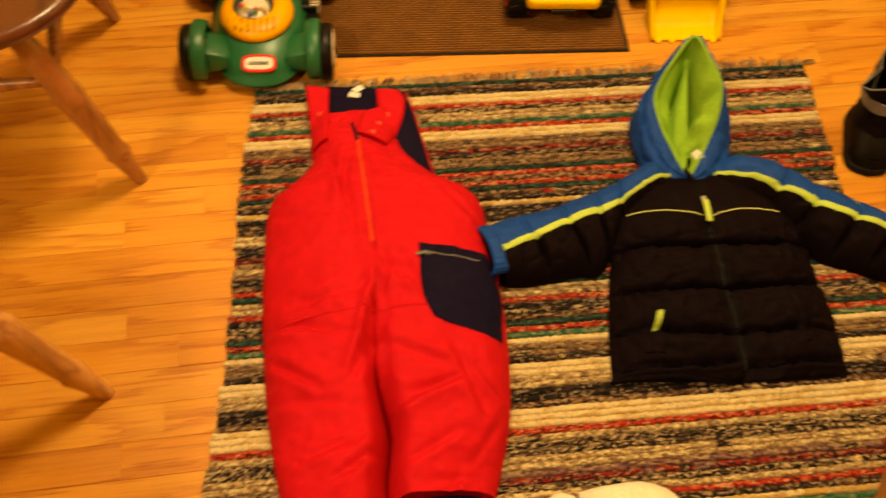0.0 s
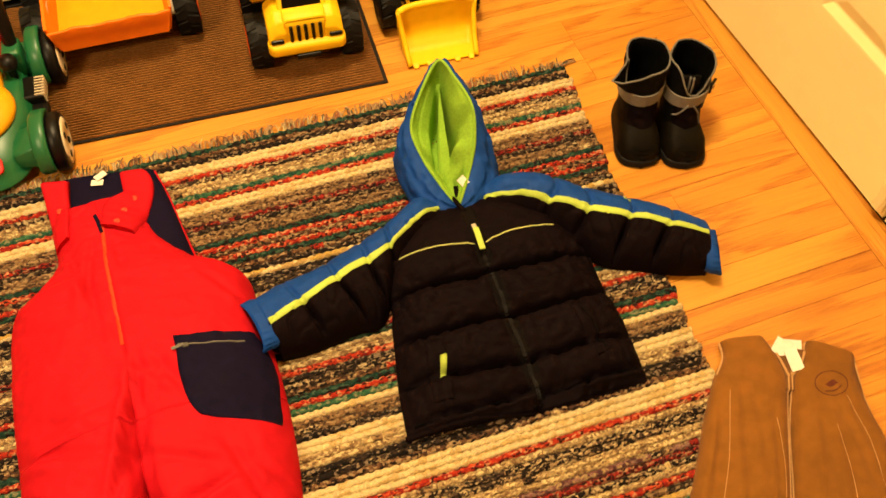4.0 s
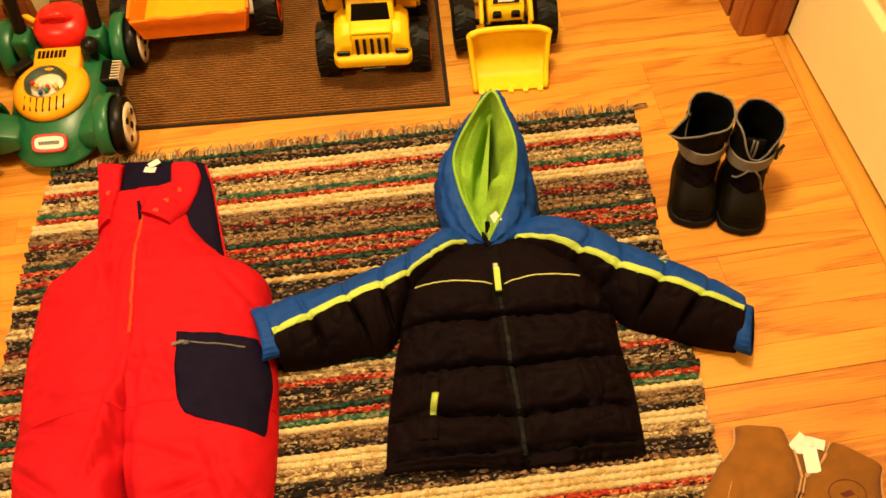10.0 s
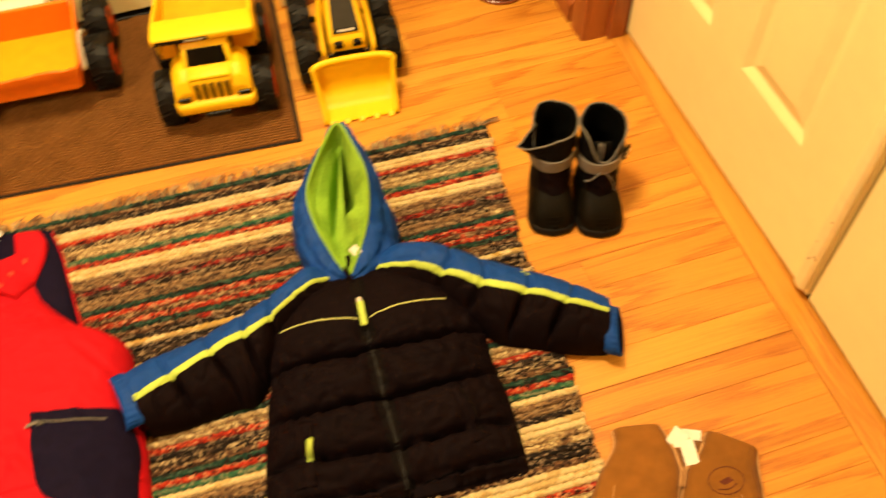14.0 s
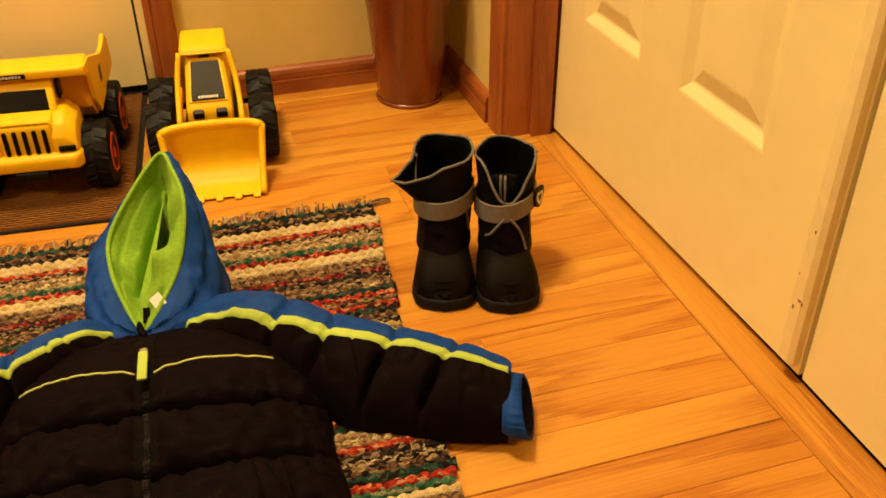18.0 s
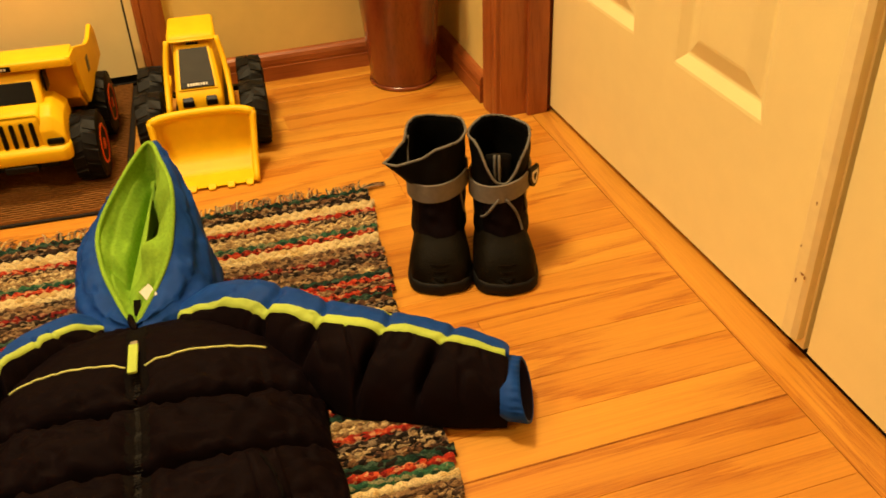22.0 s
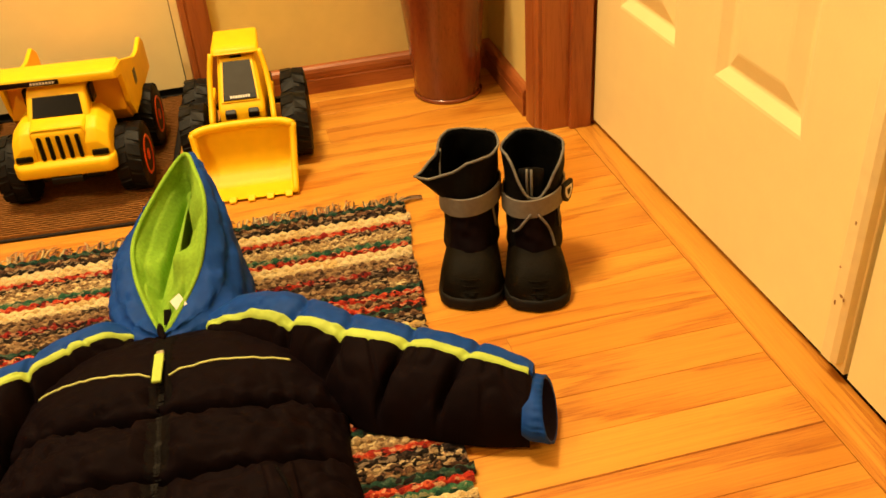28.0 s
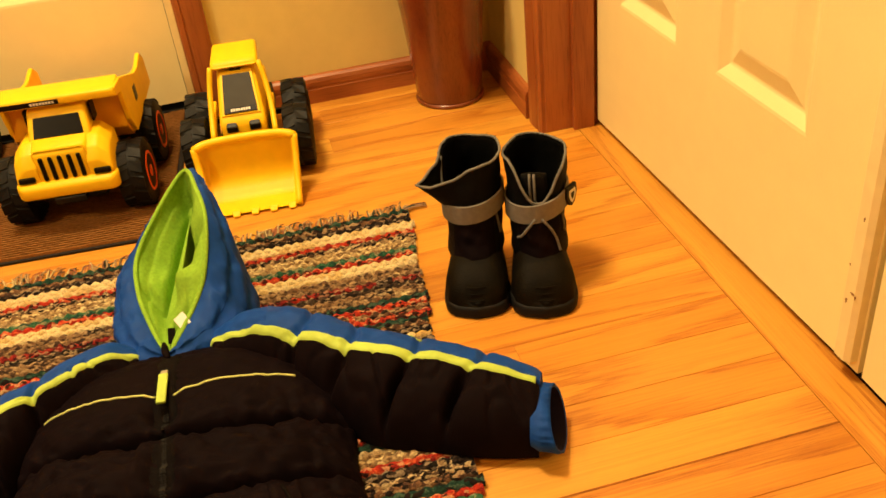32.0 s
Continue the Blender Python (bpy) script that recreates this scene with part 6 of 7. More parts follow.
for i in range(9):
    a, ln = 2 * math.pi * i / 9 + frnd.uniform(-0.2, 0.2), frnd.uniform(0.07, 0.13)
    end = (math.cos(a) * ln * 0.62, math.sin(a) * ln * 0.62, 0.27 + ln * 0.75)
    stem = spline([(math.cos(a) * 0.02, math.sin(a) * 0.02, 0.12), (math.cos(a) * 0.04, math.sin(a) * 0.04, 0.25), end], 10)
    bunch = thing("silk_flower", pose(-0.186, 0.212, 0), "yellow silk flower with dark leaves in the vase", "flower", "flowers in the vase")
    link("stem", mesh("stem", *tube(stem, 0.0017, 5), LEAF), bunch)
    e = np.array(end)
    for k in range(9):
        w = 2 * math.pi * k / 9
        u = np.array((math.cos(w), math.sin(w), 0.35))
        s = np.array((-math.sin(w), math.cos(w), 0.0))
        v = [e, e + u * 0.009 + s * 0.0045, e + u * 0.019 + np.array((0, 0, -0.002)), e + u * 0.009 - s * 0.0045, e + u * 0.009 + np.array((0, 0, 0.0025))]
        link("petal", mesh("petal", v, [(0, 1, 4), (1, 2, 4), (2, 3, 4), (3, 0, 4), (0, 3, 2, 1)], PETAL), bunch)
    for k in range(4):
        base = stem[4 + k]
        w = a + frnd.uniform(-1.4, 1.4)
        u = np.array((math.cos(w), math.sin(w), frnd.uniform(-0.2, 0.6)))
        s = np.array((-math.sin(w), math.cos(w), 0))
        q = 0.034
        v = [base, base + u * q * 0.5 + s * 0.009, base + u * q, base + u * q * 0.5 - s * 0.009, base + u * q * 0.5 + np.array((0, 0, 0.003))]
        link("leaf", mesh("leaf", v, [(0, 1, 4), (1, 2, 4), (2, 3, 4), (3, 0, 4), (0, 3, 2, 1)], LEAF), bunch)


# ---- toy wheels ----
def wheel(parent, x, y, z, r, w, rim_mat, side, lugs=14):
    """A chunky toy wheel; the axle runs along x, side +1 or -1 is where its rim shows."""
    prof = [(r * 0.55, -w / 2), (r * 0.86, -w / 2), (r * 0.97, -w * 0.40), (r * 0.985, -w * 0.2), (r * 0.985, w * 0.2), (r * 0.97, w * 0.40), (r * 0.86, w / 2), (r * 0.55, w / 2)]
    v, f = lathe(prof, 36, "x")
    wh = link("wheel", mesh("tyre_core", v, f, TYRE), parent, "black lugged plastic wheel")
    wh.location = (x, y, z)
    verts, faces = [], []
    for i in range(lugs):
        a = 2 * math.pi * i / lugs
        for s in (-1, 1):
            a2 = a + (math.pi / lugs if s > 0 else 0)
            q = len(verts)
            for xx in (s * w * 0.04, s * w * 0.46):
                da = 0.5 * math.pi / lugs * 1.62
                sh = 0.10 if abs(xx) > w * 0.2 else 0.0
                for aa, rr in ((a2 - da + sh, r * 0.97), (a2 - da * 0.8 + sh, r * (1.018 if abs(xx) < w * 0.2 else 0.998)), (a2 + da * 0.8 + sh, r * (1.018 if abs(xx) < w * 0.2 else 0.998)), (a2 + da + sh, r * 0.97)):
                    verts.append((xx, rr * math.cos(aa), rr * math.sin(aa)))
            faces += [tuple(q + k for k in t) for t in ((0, 1, 5, 4), (1, 2, 6, 5), (2, 3, 7, 6), (0, 3, 2, 1), (4, 5, 6, 7))]
    link("tread", mesh("tread", verts, faces, TYRE, False), wh)
    s = side
    rp = [(r * 0.60, s * w * 0.30), (r * 0.60, s * w * 0.50), (r * 0.55, s * w * 0.54), (r * 0.50, s * w * 0.50), (r * 0.44, s * w * 0.36), (r * 0.20, s * w * 0.38), (r * 0.17, s * w * 0.52), (r * 0.02, s * w * 0.54)]
    v, f = lathe(rp, 24, "x")
    link("rim", mesh("rim", v, f, rim_mat), wh, "coloured wheel rim")
    return wh


def bars(parent, m, w, h, n, material, name="print", label="dark lettering bars"):
    """Unreadable lettering: a row of small bars in the local x-z plane, proud to -y."""
    bm = bmesh.new()
    step = w / n
    for i in range(n):
        box(bm, -w / 2 + i * step + step * 0.15, -0.0006, -h / 2, -w / 2 + (i + 1) * step - step * 0.15, 0.0004, h / 2)
    bmesh.ops.transform(bm, matrix=m, verts=bm.verts)
    return part(name, bm, material, parent, label)


def hull(rings, mats, bevel=0.0):
    """A closed body from rings of equal length, listed along one axis."""
    P = np.array(rings, float)
    v, f = grid(P, True)
    n = P.shape[1]
    f += [tuple(range(n))[::-1], tuple((P.shape[0] - 1) * n + i for i in range(n))]
    bm = bmesh.new()
    bv = [bm.verts.new(q) for q in v]
    for q in f:
        bm.faces.new([bv[i] for i in q])
    bmesh.ops.recalc_face_normals(bm, faces=bm.faces)
    if bevel:
        bmesh.ops.bevel(bm, geom=bm.edges[:], offset=bevel, segments=2, profile=0.5, affect="EDGES")
    return bm


def rect(y, x0, x1, z0, z1):
    return [(x0, y, z0), (x1, y, z0), (x1, y, z1), (x0, y, z1)]


# ---- yellow dump truck ----
truck = thing("toy_dump_truck", pose(-0.7935, -0.008, 0.0065, 0, 0, -6.0), "yellow plastic toy dump truck with black wheels on the mat", "toy truck", "toy vehicles")
part("chassis", boxes((-0.045, 0.02, 0.040, 0.045, 0.275, 0.066), bevel=0.003), BLACK_PL, truck)
for y in (0.056, 0.196):
    part("axle", boxes((-0.085, y - 0.004, 0.046, 0.085, y + 0.004, 0.054)), BLACK_PL, truck)
for sx in (-1, 1):
    wheel(truck, sx * 0.083, 0.056, 0.050, 0.050, 0.040, RIM_RED, sx)
    wheel(truck, sx * 0.083, 0.196, 0.050, 0.050, 0.040, RIM_RED, sx)
bm = hull([rect(0.000, -0.062, 0.062, 0.061, 0.079), rect(0.010, -0.070, 0.070, 0.059, 0.083), rect(0.024, -0.070, 0.070, 0.059, 0.083), rect(0.034, -0.066, 0.066, 0.061, 0.081)], None, 0.004)
bmesh.ops.transform(bm, matrix=pose(0, -0.008, 0), verts=bm.verts)
part("bumper", bm, YELLOW, truck, smooth=True)
part("bumper_notch", boxes((-0.022, -0.0095, 0.050, 0.022, 0.02, 0.060), bevel=0.002), BLACK_PL, truck)
part("hood", hull([rect(0.004, -0.036, 0.036, 0.076, 0.124), rect(0.012, -0.038, 0.038, 0.076, 0.129), rect(0.050, -0.040, 0.040, 0.076, 0.138)], None, 0.005), YELLOW, truck, smooth=True)
for sx in (-1, 1):
    part("fender", hull([[(sx * 0.034, y, z0), (sx * 0.068, y, z0 - 0.002), (sx * 0.066, y, z1 - 0.014), (sx * 0.052, y, z1), (sx * 0.034, y, z1)] for y, z0, z1 in ((0.003, 0.076, 0.104), (0.012, 0.076, 0.122), (0.032, 0.080, 0.132), (0.074, 0.084, 0.132))], None, 0.0025), YELLOW, truck, smooth=True)
    part("headlight", boxes((sx * 0.052 - 0.0115, -0.0005, 0.084, sx * 0.052 + 0.0115, 0.010, 0.0925), bevel=0.002), GLASS_DK, truck, "dark headlight slot")
for i in range(5):
    x = -0.026 + 0.013 * i
    part("grille_slot", boxes((x - 0.0032, 0.0005, 0.083, x + 0.0032, 0.012, 0.119), bevel=0.0028), GLASS_DK, truck, "black grille slot")
cab = hull([rect(0.030, -0.044, 0.044, 0.084, 0.127), rect(0.056, -0.041, 0.041, 0.084, 0.167), rect(0.092, -0.041, 0.041, 0.084, 0.172)], None, 0.005)
part("cab", cab, YELLOW, truck, smooth=True)
ws = hull([[(-0.0345, 0.008, z), (0.0345, 0.008, z), (0.0315, 0.0375, z), (-0.0315, 0.0375, z)] for z in (-0.001, 0.0016)], None, 0.0006)
bmesh.ops.transform(ws, matrix=pose(0, 0.030, 0.127, 57.0), verts=ws.verts)
part("windscreen", ws, GLASS_DK, truck, "black windscreen")
for x in (-0.0468, 0.0435):
    part("side_window", boxes((x, 0.060, 0.138, x + 0.0033, 0.082, 0.166), bevel=0.001), GLASS_DK, truck, "black side window")
# tipping body with a canopy over the cab and upright side walls
part("bed_canopy", hull([[(-0.084, 0.050, 0.173), (0.088, 0.050, 0.173), (0.088, 0.050, 0.186), (-0.084, 0.050, 0.186)], [(-0.082, 0.095, 0.174), (0.086, 0.095, 0.174), (0.086, 0.100, 0.188), (-0.082, 0.100, 0.188)]], None, 0.003), YELLOW, truck, "yellow canopy over the cab", True)
part("bed_floor", hull([[(-0.082, 0.090, 0.110), (0.082, 0.090, 0.110), (0.082, 0.100, 0.180), (-0.082, 0.100, 0.180)], [(-0.082, 0.115, 0.085), (0.082, 0.115, 0.085), (0.082, 0.122, 0.110), (-0.082, 0.122, 0.110)], [(-0.084, 0.286, 0.096), (0.084, 0.286, 0.096), (0.084, 0.286, 0.106), (-0.084, 0.286, 0.106)]], None, 0.002), YELLOW_W, truck)
for sx in (-1, 1):
    pts = [(0.051, 0.174), (0.051, 0.187), (0.095, 0.184), (0.190, 0.152), (0.220, 0.150), (0.258, 0.158), (0.276, 0.144), (0.280, 0.098), (0.115, 0.090), (0.092, 0.120), (0.080, 0.168)]
    bm = prism(pts, 0.007, 0, 0.0015)
    bmesh.ops.transform(bm, matrix=pose(0.002 + sx * 0.0835, 0, 0), verts=bm.verts)
    side_wall = part("bed_side", bm, YELLOW, truck, smooth=False)
    part("side_print", boxes((0.002 + sx * 0.0872 - 0.0006, 0.150, 0.122, 0.002 + sx * 0.0872 + 0.0006, 0.166, 0.144)), GREY_PL, truck, "grey printed number bar")
part("canopy_stripe", boxes((-0.080, 0.0488, 0.1755, 0.010, 0.0508, 0.1825)), BLACK_PL, truck, "black stripe on the canopy edge")
bars(truck, pose(-0.012, 0.0492, 0.1790), 0.034, 0.0035, 8, WHITE_PL, "canopy_print", "pale lettering bars")

# ---- yellow loader ----
loader = thing("toy_loader", pose(-0.5445, 0.000, 0.0, 0, 0, -5.0), "yellow plastic toy front loader with raised cab on the floor", "toy loader", "toy vehicles")
for sx in (-1, 1):
    wheel(loader, sx * 0.0765, 0.080, 0.049, 0.049, 0.040, BLACK_PL, sx)
    wheel(loader, sx * 0.0765, 0.178, 0.049, 0.049, 0.040, BLACK_PL, sx)
for y in (0.080, 0.178):
    part("axle", boxes((-0.08, y - 0.004, 0.046, 0.08, y + 0.004, 0.054)), BLACK_PL, loader)
part("chassis", boxes((-0.040, 0.05, 0.036, 0.040, 0.26, 0.070), bevel=0.004), BLACK_PL, loader)
pod = prism([(0.050, 0.058), (0.052, 0.094), (0.060, 0.104), (0.116, 0.157), (0.176, 0.158), (0.196, 0.108), (0.262, 0.102), (0.262, 0.058)], 0.068, 0, 0.006, 3)
for q in pod.verts:
    q.co.x *= 1.0 - 0.16 * max(0.0, min(1.0, (q.co.z - 0.10) / 0.058))
part("cab", pod, YELLOW, loader, "yellow cab with a sloping front", smooth=True)
SLOPE = pose(0, 0.060, 0.104, 43.4)


def on_slope(name, x0, x1, x2, s0, s1, thick, material, label, bevel=0.0):
    """A flat piece on the sloping front of the cab: half widths below and above, from s0 to s1 up the slope."""
    bm = hull([[(-x1, s0, z), (x1, s0, z), (x2, s1, z), (-x2, s1, z)] for z in (x0, x0 + thick)], None, bevel)
    bmesh.ops.transform(bm, matrix=SLOPE, verts=bm.verts)
    return part(name, bm, material, loader, label)


on_slope("window_frame", -0.0010, 0.0290, 0.0245, 0.001, 0.073, 0.0032, YELLOW, "rounded yellow window frame", 0.0012)
on_slope("windscreen", 0.0006, 0.0245, 0.0205, 0.012, 0.067, 0.0026, WINDOW_GREY, "grey windscreen", 0.0008)
on_slope("cab_plate", 0.0012, 0.0245, 0.0242, 0.0035, 0.0125, 0.0030, BLACK_PL, "black name plate under the windscreen", 0.0006)
on_slope("roof_clip", 0.0006, 0.0085, 0.0085, 0.0725, 0.0775, 0.0040, BLACK_PL, "black clip under the roof", 0.0008)
part("roof", hull([rect(0.106, -0.034, 0.034, 0.160, 0.167), rect(0.116, -0.036, 0.036, 0.159, 0.172), rect(0.180, -0.034, 0.034, 0.160, 0.177)], None, 0.005), YELLOW, loader, smooth=True)
for sx in (-1, 1):
    pts = spline([(sx * 0.046, 0.040, 0.080), (sx * 0.045, 0.074, 0.106), (sx * 0.042, 0.098, 0.136), (sx * 0.036, 0.112, 0.165)], 14)
    link("cab_post", mesh("cab_post", *tube(pts, 0.0042, 8), YELLOW), loader)
    part("lift_arm", hull([[(sx * 0.041, 0.130, 0.092), (sx * 0.048, 0.130, 0.092), (sx * 0.048, 0.130, 0.104), (sx * 0.041, 0.130, 0.104)], [(sx * 0.041, 0.060, 0.084), (sx * 0.048, 0.060, 0.084), (sx * 0.048, 0.060, 0.094), (sx * 0.041, 0.060, 0.094)], [(sx * 0.041, 0.008, 0.034), (sx * 0.048, 0.008, 0.034), (sx * 0.048, 0.016, 0.044), (sx * 0.041, 0.016, 0.044)]], None, 0.0015), YELLOW, loader)
    bm = hull([rect(0.0485, sx * 0.017 - 0.0085, sx * 0.017 + 0.0085, 0.083, 0.0915), rect(0.058, sx * 0.017 - 0.0075, sx * 0.017 + 0.0075, 0.085, 0.0995)], None, 0.0015)
    part("headlight", bm, BLACK_PL, loader, "black headlight")
part("front_grille", boxes((-0.030, 0.050, 0.062, 0.030, 0.060, 0.076), bevel=0.002), BLACK_PL, loader, "black recess behind the scoop")
bars(loader, SLOPE @ pose(0, 0.008, 0.0042, -90), 0.030, 0.0040, 8, WHITE_PL, "cab_print", "pale lettering bars")
# scoop: a curved bucket, open to the front, with teeth on its lip
rows = []
for k in range(15):
    t = k / 14
    y = float(np.interp(t, [0, 0.35, 0.6, 0.8, 1.0], [-0.055, -0.018, 0.006, 0.014, 0.012]))
    z = float(np.interp(t, [0, 0.35, 0.6, 0.8, 1.0], [0.004, 0.006, 0.024, 0.054, 0.086]))
    hw = float(np.interp(t, [0, 0.5, 1.0], [0.0640, 0.068, 0.0725]))
    rows.append([(x, y + 0.004 * (abs(x) / 0.07) ** 4 * 0, z) for x in np.linspace(-hw, hw, 13)])
S = np.array(rows)
B = S + np.array((0, 0.005, -0.0028))
v, f = grid(S)
v2, f2 = grid(B)
n = len(v)
f = [q[::-1] for q in f] + [tuple(i + n for i in q) for q in f2]
nv, nu = S.shape[:2]
for i in range(nv - 1):
    f += [(i * nu, (i + 1) * nu, n + (i + 1) * nu, n + i * nu), (i * nu + nu - 1, n + i * nu + nu - 1, n + (i + 1) * nu + nu - 1, (i + 1) * nu + nu - 1)]
for j in range(nu - 1):
    f += [(j, n + j, n + j + 1, j + 1), ((nv - 1) * nu + j, (nv - 1) * nu + j + 1, n + (nv - 1) * nu + j + 1, n + (nv - 1) * nu + j)]
scoop = link("scoop", mesh("scoop", np.vstack([v, v2]), f, YELLOW), loader, "yellow curved scoop")
for sx in (-1, 1):
    hw = lambda t: float(np.interp(t, [0, 0.5, 1.0], [0.0640, 0.068, 0.0725]))
    ring_ = [(S[k, 0 if sx < 0 else -1]) for k in range(nv)]
    front = [(sx * hw(k / 14), float(np.interp(k / 14, [0, 0.3, 0.7, 1], [-0.055, -0.026, -0.005, 0.004])), float(np.interp(k / 14, [0, 0.3, 0.7, 1], [0.004, 0.030, 0.062, 0.088]))) for k in range(nv)]
    P = np.zeros((nv, 2, 3))
    P[:, 0], P[:, 1] = ring_, front
    Q = P + np.array((sx * 0.003, 0, 0))
    v, f = grid(P)
    v2, f2 = grid(Q)
    n = len(v)
    f = f + [tuple(i + n for i in q)[::-1] for q in f2]
    for i in range(nv - 1):
        for c in (0, 1):
            f.append((i * 2 + c, (i + 1) * 2 + c, n + (i + 1) * 2 + c, n + i * 2 + c))
    link("scoop_side", mesh("scoop_side", np.vstack([v, v2]), f, YELLOW, False), scoop)
    link("scoop_rim", mesh("scoop_rim", *tube([(q[0] + sx * 0.0008, q[1], q[2]) for q in front], 0.0048, 10), YELLOW), scoop)
link("scoop_rim", mesh("scoop_rim", *tube([(x, 0.012 - 0.008 * (abs(x) / 0.0735) ** 6, 0.0915 - 0.0035 * (x / 0.0735) ** 2 - 0.003 * (abs(x) / 0.0735) ** 8) for x in np.linspace(-0.0735, 0.0735, 25)], 0.0062, 10), YELLOW), scoop)
for i in range(5):
    x = -0.054 + 0.027 * i
    bm = hull([[(x - 0.0065, -0.051, 0.0028), (x + 0.0065, -0.051, 0.0028), (x + 0.0065, -0.051, 0.0075), (x - 0.0065, -0.051, 0.0075)], [(x - 0.0045, -0.061, 0.0012), (x + 0.0045, -0.061, 0.0012), (x + 0.0045, -0.061, 0.0040), (x - 0.0045, -0.061, 0.0040)]], None, 0.001)
    part("tooth", bm, YELLOW, scoop)

# ---- orange dump truck, seen from its tail ----
tipper = thing("toy_tipper", pose(-1.1100, 0.175, 0.0065, 0, 0, -3.0), "orange plastic toy tipper with red rims on the mat", "toy truck", "toy vehicles")
for sx in (-1, 1):
    for y in (0.020, 0.128):
        wheel(tipper, sx * 0.132, y, 0.051, 0.051, 0.044, RIM_RED, sx)
part("chassis", boxes((-0.060, -0.03, 0.040, 0.060, 0.17, 0.066), bevel=0.004), BLACK_PL, tipper)
for y in (0.020, 0.128):
    part("axle", boxes((-0.13, y - 0.004, 0.046, 0.13, y + 0.004, 0.054)), BLACK_PL, tipper)
rows = []
for k, (y, z, lift) in enumerate(((-0.050, 0.062, 0), (-0.0555, 0.092, 0), (-0.0600, 0.116, 1), (-0.0590, 0.1185, 1), (-0.0550, 0.1180, 1), (-0.0535, 0.114, 1), (-0.044, 0.066, 0))):
    hw = 0.094 + 0.012 * (z - 0.062) / 0.056
    rows.append([(x, y + 0.002 * lift * wob(x, 0.0, 45, 4), z + lift * (0.0045 * wob(x, 0.3, 26, 2) + 0.002 * wob(x, 0.1, 70, 5) - 0.002)) for x in np.linspace(-hw, hw, 44)])
v, f = grid(np.array(rows))
nn = 44
f += [tuple(k * nn for k in range(7))[::-1], tuple(k * nn + nn - 1 for k in range(7))] + [(j, j + 1, 6 * nn + j + 1, 6 * nn + j) for j in range(nn - 1)]
link("tailgate", mesh("tailgate", v, f, ORANGE), tipper, "orange tailgate with a chewed wavy edge")
for sx in (-1, 1):
    part("bed_side", hull([[(sx * 0.094, -0.046, 0.062), (sx * 0.100, -0.046, 0.062), (sx * 0.110, -0.056, 0.122), (sx * 0.104, -0.056, 0.122)], [(sx * 0.090, 0.105, 0.062), (sx * 0.096, 0.105, 0.062), (sx * 0.108, 0.115, 0.135), (sx * 0.102, 0.115, 0.135)]], None, 0.0015), ORANGE, tipper)
part("bed_floor", boxes((-0.095, -0.046, 0.062, 0.095, 0.105, 0.072), bevel=0.002), YELLOW_W, tipper, "orange-yellow bed floor")
part("bulkhead", hull([rect(0.100, -0.098, 0.098, 0.062, 0.135), rect(0.108, -0.098, 0.098, 0.062, 0.135)], None, 0.002), ORANGE, tipper)
part("cab", hull([rect(0.112, -0.055, 0.055, 0.060, 0.130), rect(0.150, -0.055, 0.055, 0.060, 0.125), rect(0.172, -0.052, 0.052, 0.060, 0.100)], None, 0.004), WHITE_PL, tipper, "white plastic cab", True)
for sx in (-1, 1):
    fen = spline([(sx * 0.106, -0.020, 0.075), (sx * 0.106, 0.000, 0.106), (sx * 0.106, 0.030, 0.112), (sx * 0.106, 0.066, 0.090)], 14)
    link("mudguard", mesh("mudguard", *tube(fen, 0.006, 8), WHITE_PL), tipper, "white plastic mudguard")

# ---- toy lawn mower ----
mower = thing("toy_lawn_mower", pose(-1.3610, 0.014, 0.0, 0, 0, -5.0), "green plastic toy lawn mower with yellow engine top", "toy mower")


def oval(cx, cy, rx, ry, z, n=40, sq=1.0):
    return [(cx + rx * np.sign(math.cos(a)) * abs(math.cos(a)) ** sq, cy + ry * np.sign(math.sin(a)) * abs(math.sin(a)) ** sq, z) for a in (2 * math.pi * i / n for i in range(n))]


deck = [oval(0, 0.035, 0.086, 0.154, 0.020, sq=0.8), oval(0, 0.035, 0.092, 0.160, 0.022, sq=0.8), oval(0, 0.035, 0.092, 0.160, 0.027, sq=0.8), oval(0, 0.035, 0.087, 0.151, 0.030, sq=0.8), oval(0, 0.035, 0.086, 0.149, 0.042, sq=0.8), oval(0, 0.040, 0.082, 0.138, 0.055, sq=0.85), oval(0, 0.045, 0.074, 0.120, 0.069, sq=0.9), oval(0, 0.050, 0.064, 0.100, 0.077), oval(0, 0.05, 0.02, 0.04, 0.079)]
v, f = grid(np.array(deck), True)
f += [tuple(range(40))[::-1], tuple(8 * 40 + i for i in range(40))]
link("deck", mesh("deck", v, f, GREEN_PL), mower, "green moulded deck")
